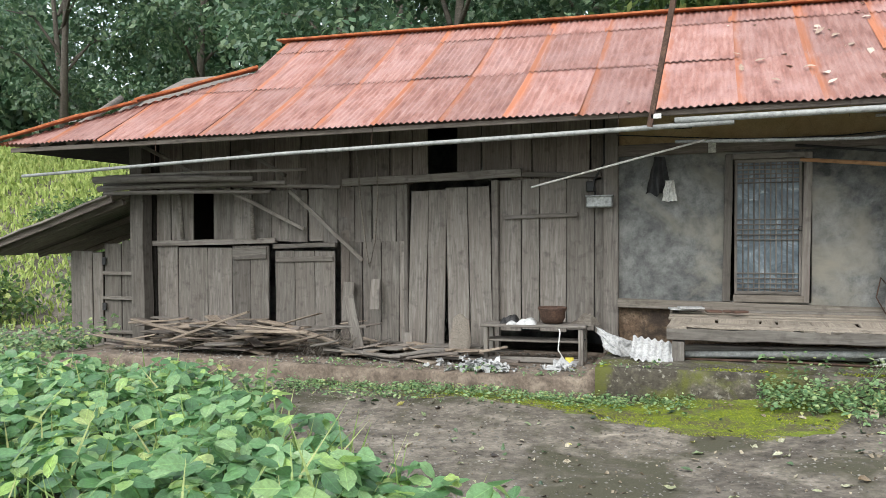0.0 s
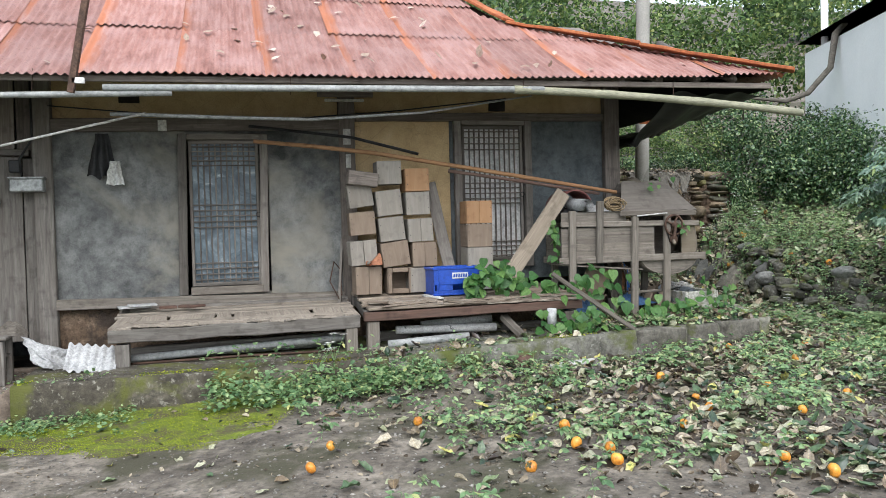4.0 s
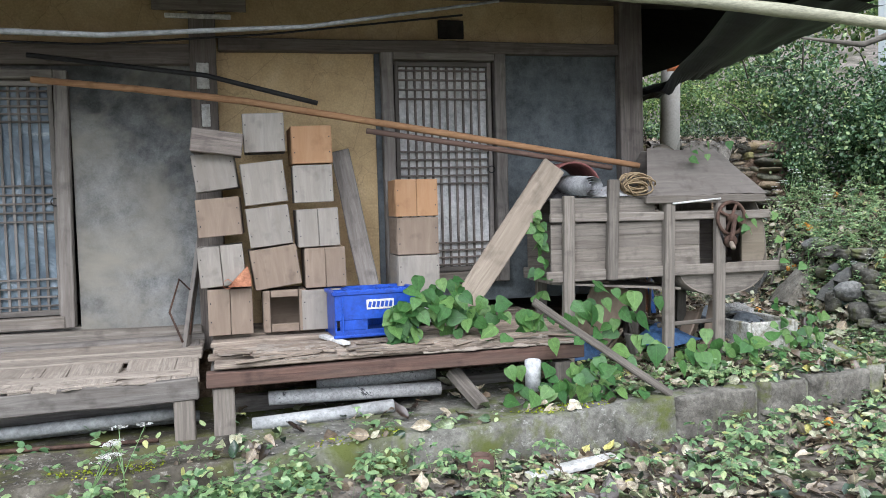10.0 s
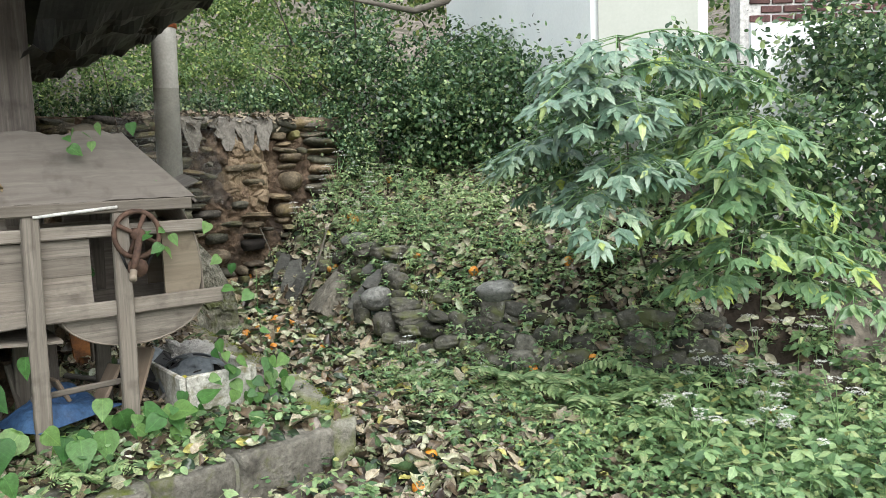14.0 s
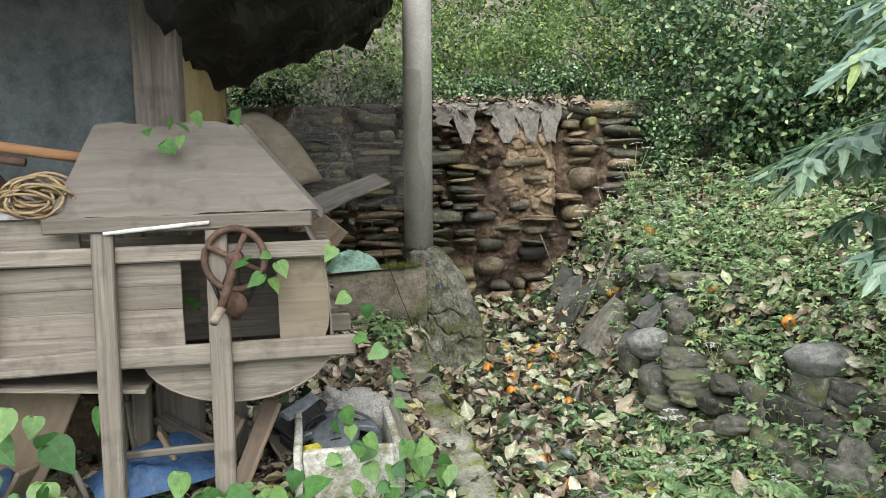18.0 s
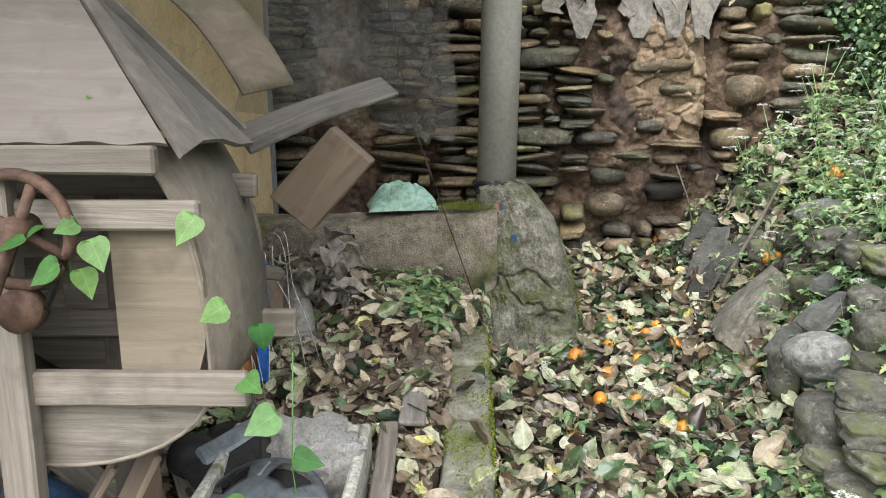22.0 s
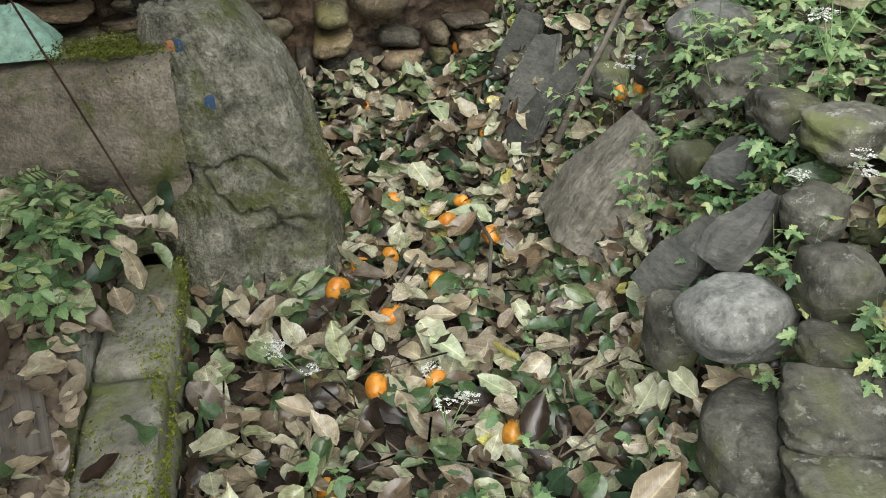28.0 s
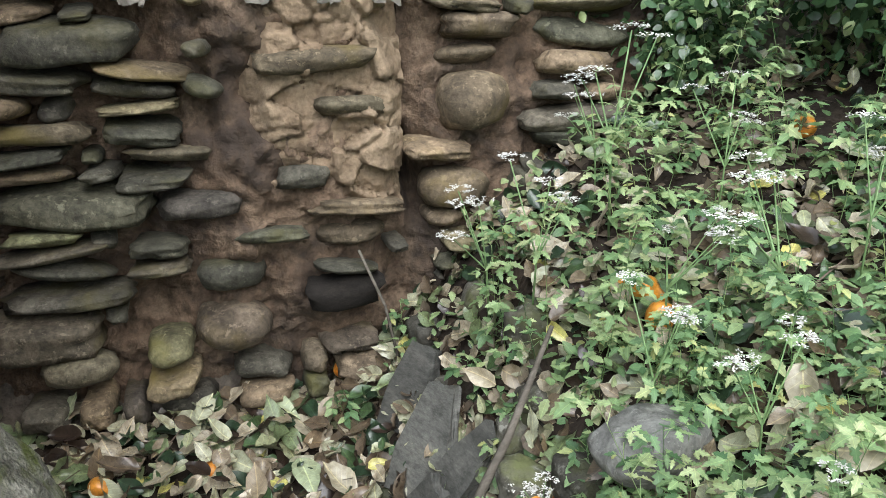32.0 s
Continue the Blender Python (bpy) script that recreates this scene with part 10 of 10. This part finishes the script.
PIERMOSS = leaf_mat("olive_moss", [(0.0, (0.06, 0.075, 0.012)), (0.5, (0.11, 0.13, 0.025)), (1.0, (0.18, 0.2, 0.05))], 0.9, 0.1, 0.1, 0.0)
pos = np.stack([p[:, 0], p[:, 1], hz], axis=1)[keep]
tagged(new("moss", leaf_cloud("moss", pos, flat_ways(len(pos), gen, 0.8), np.tile(np.array([[0.9, -0.1, 0.4]]), (len(pos), 1)) + gen.normal(0, 0.3, (len(pos), 3)), gen.uniform(0.004, 0.009, len(pos)), PIERMOSS, "card", 0.2, 0.2, gen)), "olive moss on the side of the pier", "moss", "", "stuff")
n = 3600
p = np.stack([gen.normal(6.2, 0.07, n), gen.normal(11.17, 0.06, n), np.zeros(n)], axis=1)
p[:, 1] = np.maximum(p[:, 1], 11.085)
p[:, 2] = np.where(p[:, 1] < 11.09, gen.uniform(0.8, 0.95, n), 0.945 + gen.uniform(0, 0.012, n))
tagged(new("moss", leaf_cloud("moss", p, flat_ways(n, gen, 0.8), tilted(n, 0.7, gen) + np.array([0, -0.4, 0]), gen.uniform(0.005, 0.011, n), PIERMOSS, "card", 0.2, 0.2, gen)), "olive moss cushion where the low wall meets the pier", "moss", "", "stuff")
for a_, t_, mt, lab in ((5.2, 0.92, TERRA, "faded red paint dab"), (5.3, 0.92, TARPBLUE, "faded blue paint dab"), (5.42, 0.76, TARPBLUE, "faded blue paint dab")):
    dab = new("paint_dab", to_mesh("paint_dab", flatstone(int(t_ * 50), 3), mt, True))
    place(dab, Matrix.Translation(pier_point(a_, t_, 1.0)) @ Matrix.Diagonal((0.014, 0.003, 0.022, 1)), pier)
    tagged(dab, lab)
RAGGED = rough_mat("ragged_grey_felt", [(0.3, (0.13, 0.12, 0.105)), (0.7, (0.27, 0.25, 0.22))], 6, 0.95, 40, 0.7, 0.015)
r = random.Random(17)
sheets_ = thing("torn_felt", 7.2, 12.3, 2.0, "torn grey roofing felt hanging over the wall top", "roofing felt")
for i in range(11):
    x0 = 6.7 + 0.09 * i + r.uniform(-0.04, 0.04)
    L = r.choice((0.06, 0.1, 0.15, 0.2, 0.32))
    sheet("felt_flap", 6, 8, lambda u, v, x0=x0, L=L, i=i: (x0 + 0.09 * v * noise.noise(Vector((i * 3.3, 1, 0))) + (0.24 * u - 0.12) * (1 - 0.75 * v * v) + 0.05 * noise.noise(Vector((v * 6, u * 4, i))), 12.46 - 0.2 * min(1, v * 2.5) - 0.02 * noise.noise(Vector((u * 3, v * 5, i))), 2.09 - (0.0 if v < 0.4 else (v - 0.4) * L / 0.6) + 0.02 * noise.noise(Vector((u * 5, v * 3, i)))), RAGGED, sheets_, "", False, 0.006)
for i in range(9):
    ob = new("coping_stone", r.choice(PEBBLES))
    x = (4.7, 5.2, 5.7, 6.15, 6.55, 7.75, 8.0, 8.2, 8.35)[i]
    place(ob, pose(x, 12.45, 2.0 + r.uniform(0, 0.04), 0, r.uniform(-8, 8), r.uniform(-20, 20)) @ Matrix.Diagonal((0.2, 0.15, 0.07, 1)))
    tagged(ob, "flat coping stone on the wall top", "stone", "coping stones")
tagged(sheet("tile_piece", 10, 4, lambda u, v: (6.1 + 0.36 * u, 12.5 + 0.25 * v, 2.06 + 0.05 * u + 0.012 * math.sin(u * 30)), TILE, None, "", True, 0.01), "dull red corrugated tile piece on the wall top", "tile")

# ---- moss, gravel, twigs ----
MOSS = leaf_mat("bright_moss", [(0.0, (0.14, 0.19, 0.012)), (0.5, (0.27, 0.34, 0.025)), (1.0, (0.42, 0.46, 0.05))], 0.9, 0.1, 0.1, 0.0)
gen = np.random.default_rng(91)
p = scatter(120000, gen, -4.3, 1.1, 6.1, 8.0)
d_ = np.interp(p[:, 0], [-4.3, -1.8, -1.0, 0.2, 0.9, 1.1], [7.75, 7.35, 7.05, 6.45, 6.75, 7.2])
keep = (p[:, 1] > d_ + 0.25 * (mask_noise(p[:, 0] * 2, p[:, 1] * 2, 2.0, 1.0) - 0.5)) & (gen.uniform(0, 1, len(p)) < np.clip((p[:, 0] + 4.5) / 3.2, 0.15, 1) * np.clip((7.95 - p[:, 1]) * 4, 0.2, 1) * np.clip(1.6 * mask_noise(p[:, 0], p[:, 1], 3.0, 5.0), 0.15, 1))
p = p[keep]
pos = np.stack([p[:, 0], p[:, 1], ground_z(p[:, 0], p[:, 1]) + 0.008], axis=1)
MOSSMAT = rough_mat("moss_carpet", [(0.3, (0.07, 0.09, 0.014)), (0.5, (0.13, 0.165, 0.02)), (0.72, (0.2, 0.235, 0.032))], 7, 0.95, 60, 1.0, 0.02, patch=(0.075, 0.068, 0.035), patch_scale=3.5, patch_at=(0.46, 0.56), mottle=0.95)


def moss_sheet(u, v):
    x, y = -4.3 + 5.4 * u, 6.2 + 1.78 * v
    low_ = float(np.interp(x, [-4.3, -1.8, -1.0, 0.2, 0.9, 1.1], [7.75, 7.35, 7.05, 6.45, 6.75, 7.2]))
    inside = (y - low_ - 0.12) + 0.35 * noise.noise(Vector((x * 2.3, y * 2.9, 4))) + 0.15 * noise.noise(Vector((x * 7, y * 8, 1)))
    inside -= 0.5 * max(0.0, -2.2 - x) + 0.4 * max(0.0, x - 0.75)
    return (x, y, float(ground_z(x, y)) + max(-0.03, min(0.007, inside * 0.12)))


tagged(sheet("moss_carpet", 150, 52, moss_sheet, MOSSMAT, None, "", True), "bright yellow-green moss carpet below the terrace", "moss", "", "stuff")
tagged(new("moss", leaf_cloud("moss", pos, flat_ways(len(p), gen, 0.6), tilted(len(p), 0.7, gen), gen.uniform(0.005, 0.012, len(p)), MOSS, "card", 0.2, 0.2, gen)), "bright yellow-green moss on the yard", "moss", "", "stuff")
p = scatter(9000, gen, -1.1, 5.0, 7.95, 8.5)
fe = np.interp(p[:, 0], [-9, -1.1, 1.5, 4.5, 6.3], [8.05, 8.0, 8.06, 8.26, 8.5])
p = p[(p[:, 1] > fe + 0.02) & (p[:, 1] < fe + 0.16) & (mask_noise(p[:, 0], p[:, 1], 2.2, 2.0) > 0.5)]
pos = np.stack([p[:, 0], p[:, 1], surface_z(p[:, 0], p[:, 1]) + 0.006], axis=1)
tagged(new("moss", leaf_cloud("moss", pos, flat_ways(len(p), gen, 0.6), tilted(len(p), 0.7, gen), gen.uniform(0.012, 0.025, len(p)), MOSS, "card", 0.2, 0.2, gen)), "yellow-green moss along the terrace edge", "moss", "", "stuff")


def bits(name, n, x0, x1, y0, y1, size, material, label, category, seed, flat=0.6):
    """Loose pebbles or crumbs: small eight-sided lumps in one mesh."""
    gen = np.random.default_rng(seed)
    p = scatter(n, gen, x0, x1, y0, y1)
    c = np.stack([p[:, 0], p[:, 1], surface_z(p[:, 0], p[:, 1])], axis=1)
    s = gen.uniform(*size, n) * gen.choice([0.5, 0.7, 1.0], n)
    oct_ = np.array([(1, 0, 0), (0, 1, 0), (-1, 0, 0), (0, -1, 0), (0, 0, flat), (0, 0, -0.3)])
    jit = oct_[None] * gen.uniform(0.6, 1.3, (n, 6, 3))
    a = gen.uniform(0, 6.28, n)
    ca, sa = np.cos(a)[:, None], np.sin(a)[:, None]
    v = np.stack([jit[:, :, 0] * ca - jit[:, :, 1] * sa, jit[:, :, 0] * sa + jit[:, :, 1] * ca, jit[:, :, 2]], axis=2) * s[:, None, None] + c[:, None]
    tri = np.array([(0, 1, 4), (1, 2, 4), (2, 3, 4), (3, 0, 4), (1, 0, 5), (2, 1, 5), (3, 2, 5), (0, 3, 5)])
    f = (np.arange(n)[:, None, None] * 6 + tri[None]).reshape(-1, 3)
    return tagged(new(name, raw_mesh(name, v.reshape(-1, 3), 3, f, material)), label, category, "", "stuff")


GRAVEL = rough_mat("loose_gravel", [(0.3, (0.08, 0.075, 0.065)), (0.7, (0.3, 0.28, 0.25))], 12, 0.9, 60, 0.3, 0.004, low=0.5, high=1.5, island=True)
bits("gravel", 9000, -4, 4, 3.2, 8.0, (0.005, 0.02), GRAVEL, "loose pebbles and crumbs on the yard", "gravel", 1)
bits("gravel", 2200, -7.5, -1.1, 8.1, 9.5, (0.01, 0.035), GRAVEL, "rubble crumbs on the ledge", "gravel", 2)
bits("gravel", 2500, -1, 6.2, 8.1, 9.5, (0.005, 0.018), GRAVEL, "crumbs and grit on the terrace", "gravel", 3)
p = scatter(5200, gen, 6.13, 6.31, 8.5, 11.0)
p = p[(mask_noise(p[:, 0] * 4, p[:, 1] * 2, 2.2, 2.0) > 0.52) | (p[:, 0] > 6.285)]
pos = np.stack([p[:, 0], p[:, 1], np.interp(p[:, 1], [8.5, 9.3, 11], [0.272, 0.372, 0.422])], axis=1)
edge_ = p[:, 0] > 6.29
pos[edge_, 0] = 6.31
pos[edge_, 2] -= gen.uniform(0, 0.16, edge_.sum())
DULLMOSS = leaf_mat("dull_moss", [(0.0, (0.09, 0.12, 0.015)), (0.5, (0.17, 0.21, 0.03)), (1.0, (0.27, 0.3, 0.05))], 0.9, 0.1, 0.1, 0.0)
tagged(new("moss", leaf_cloud("moss", pos, flat_ways(len(p), gen, 0.6), tilted(len(p), 0.7, gen), gen.uniform(0.004, 0.01, len(p)), DULLMOSS, "card", 0.2, 0.2, gen)), "dull green moss on the terrace curb", "moss", "", "stuff")
n = 5200
mossy_y = gen.uniform(8.6, 11.0, n)
mossy_z = np.interp(mossy_y, [8.5, 9.3, 11.0], [0.272, 0.372, 0.422])
side_ = gen.uniform(0, 1, n) ** 1.6
pos = np.stack([6.312 - 0.05 * np.clip(0.3 - side_, 0, 1) / 0.3 * gen.uniform(0, 1, n), mossy_y, mossy_z - 0.1 * side_ + 0.004], axis=1)[mask_noise(mossy_y * 2.2, side_ * 2, 1.4, 2.0) > 0.42]
tagged(new("moss", leaf_cloud("moss", pos, flat_ways(len(pos), gen, 0.8), np.tile(np.array([[0.8, 0.0, 0.5]]), (len(pos), 1)) + gen.normal(0, 0.35, (len(pos), 3)), gen.uniform(0.005, 0.012, len(pos)), DULLMOSS, "card", 0.2, 0.2, gen)), "olive moss strip on the outer edge of the curb", "moss", "", "stuff")
bits("soil_crumbs", 2500, 4.6, 6.1, 8.9, 11.0, (0.006, 0.022), SOIL, "dark soil crumbs on the terrace end", "soil", 4)
gen = np.random.default_rng(6)
n = 420
a = gen.uniform(0, 6.28, n)
p = np.concatenate([scatter(220, gen, 6.3, 7.5, 8.0, 12.3), scatter(120, gen, 2, 7, 4.6, 8), scatter(80, gen, 7.4, 9, 8, 12)])
c = np.stack([p[:, 0], p[:, 1], surface_z(p[:, 0], p[:, 1]) + gen.uniform(0.03, 0.1, n)], axis=1)
ln = gen.uniform(0.06, 0.28, n)[:, None]
dirs = np.stack([np.cos(a), np.sin(a), gen.normal(0, 0.2, n)], axis=1) * ln
stalks("twigs", c - dirs / 2, c + dirs / 2, 0.004, TWIG, "thin brown twigs among the leaves", "twigs")
for pts, rr in (([(7.5, 11.34, 0.5), (7.61, 11.43, 0.66), (7.68, 11.45, 0.78), (7.84, 11.58, 1.0)], 0.02), ([(6.72, 10.7, 0.22), (6.86, 10.9, 0.25), (7.02, 11.15, 0.28)], 0.01), ([(7.16, 10.9, 0.26), (7.22, 11.1, 0.29), (7.2, 11.3, 0.31)], 0.009), ([(7.58, 12.2, 0.6), (7.54, 12.24, 0.82), (7.46, 12.24, 1.02)], 0.008)):
    long_rod("dead_branch", pts, [rr * 0.7, rr * 0.65, rr * 0.55, rr * 0.3][:len(pts)], BARK, "dead brown branch lying over the stones", "branch", 7)
# bare branches over the bank
r = random.Random(23)
br = thing("bare_branches", 9.3, 12.6, 2.2, "tangle of bare grey branches over the bank", "branches")
for i in range(30):
    x, y, z = r.uniform(8.0, 10.2), r.uniform(12.4, 13.6), r.uniform(2.0, 3.2)
    d_ = Vector((r.uniform(-1.3, 0.8), r.uniform(-0.7, 0.2), r.uniform(-0.2, 0.9)))
    rod("branch", [(x, y, z), (x + d_.x * 0.5, y + d_.y * 0.5, z + d_.z * 0.6), (x + d_.x, y + d_.y, z + d_.z * 0.8)], [0.012, 0.009, 0.004], BARK, br, "", 5)
rod("branch", [(11.18, 12.00, 4.69), (10.54, 12.00, 4.62), (10.19, 12.00, 4.28), (10.09, 12.00, 3.74), (9.66, 12.00, 3.32), (9.24, 12.00, 3.18), (8.41, 12.00, 3.24)], [0.06, 0.055, 0.055, 0.05, 0.045, 0.035, 0.015], BARK, br, "", 8)
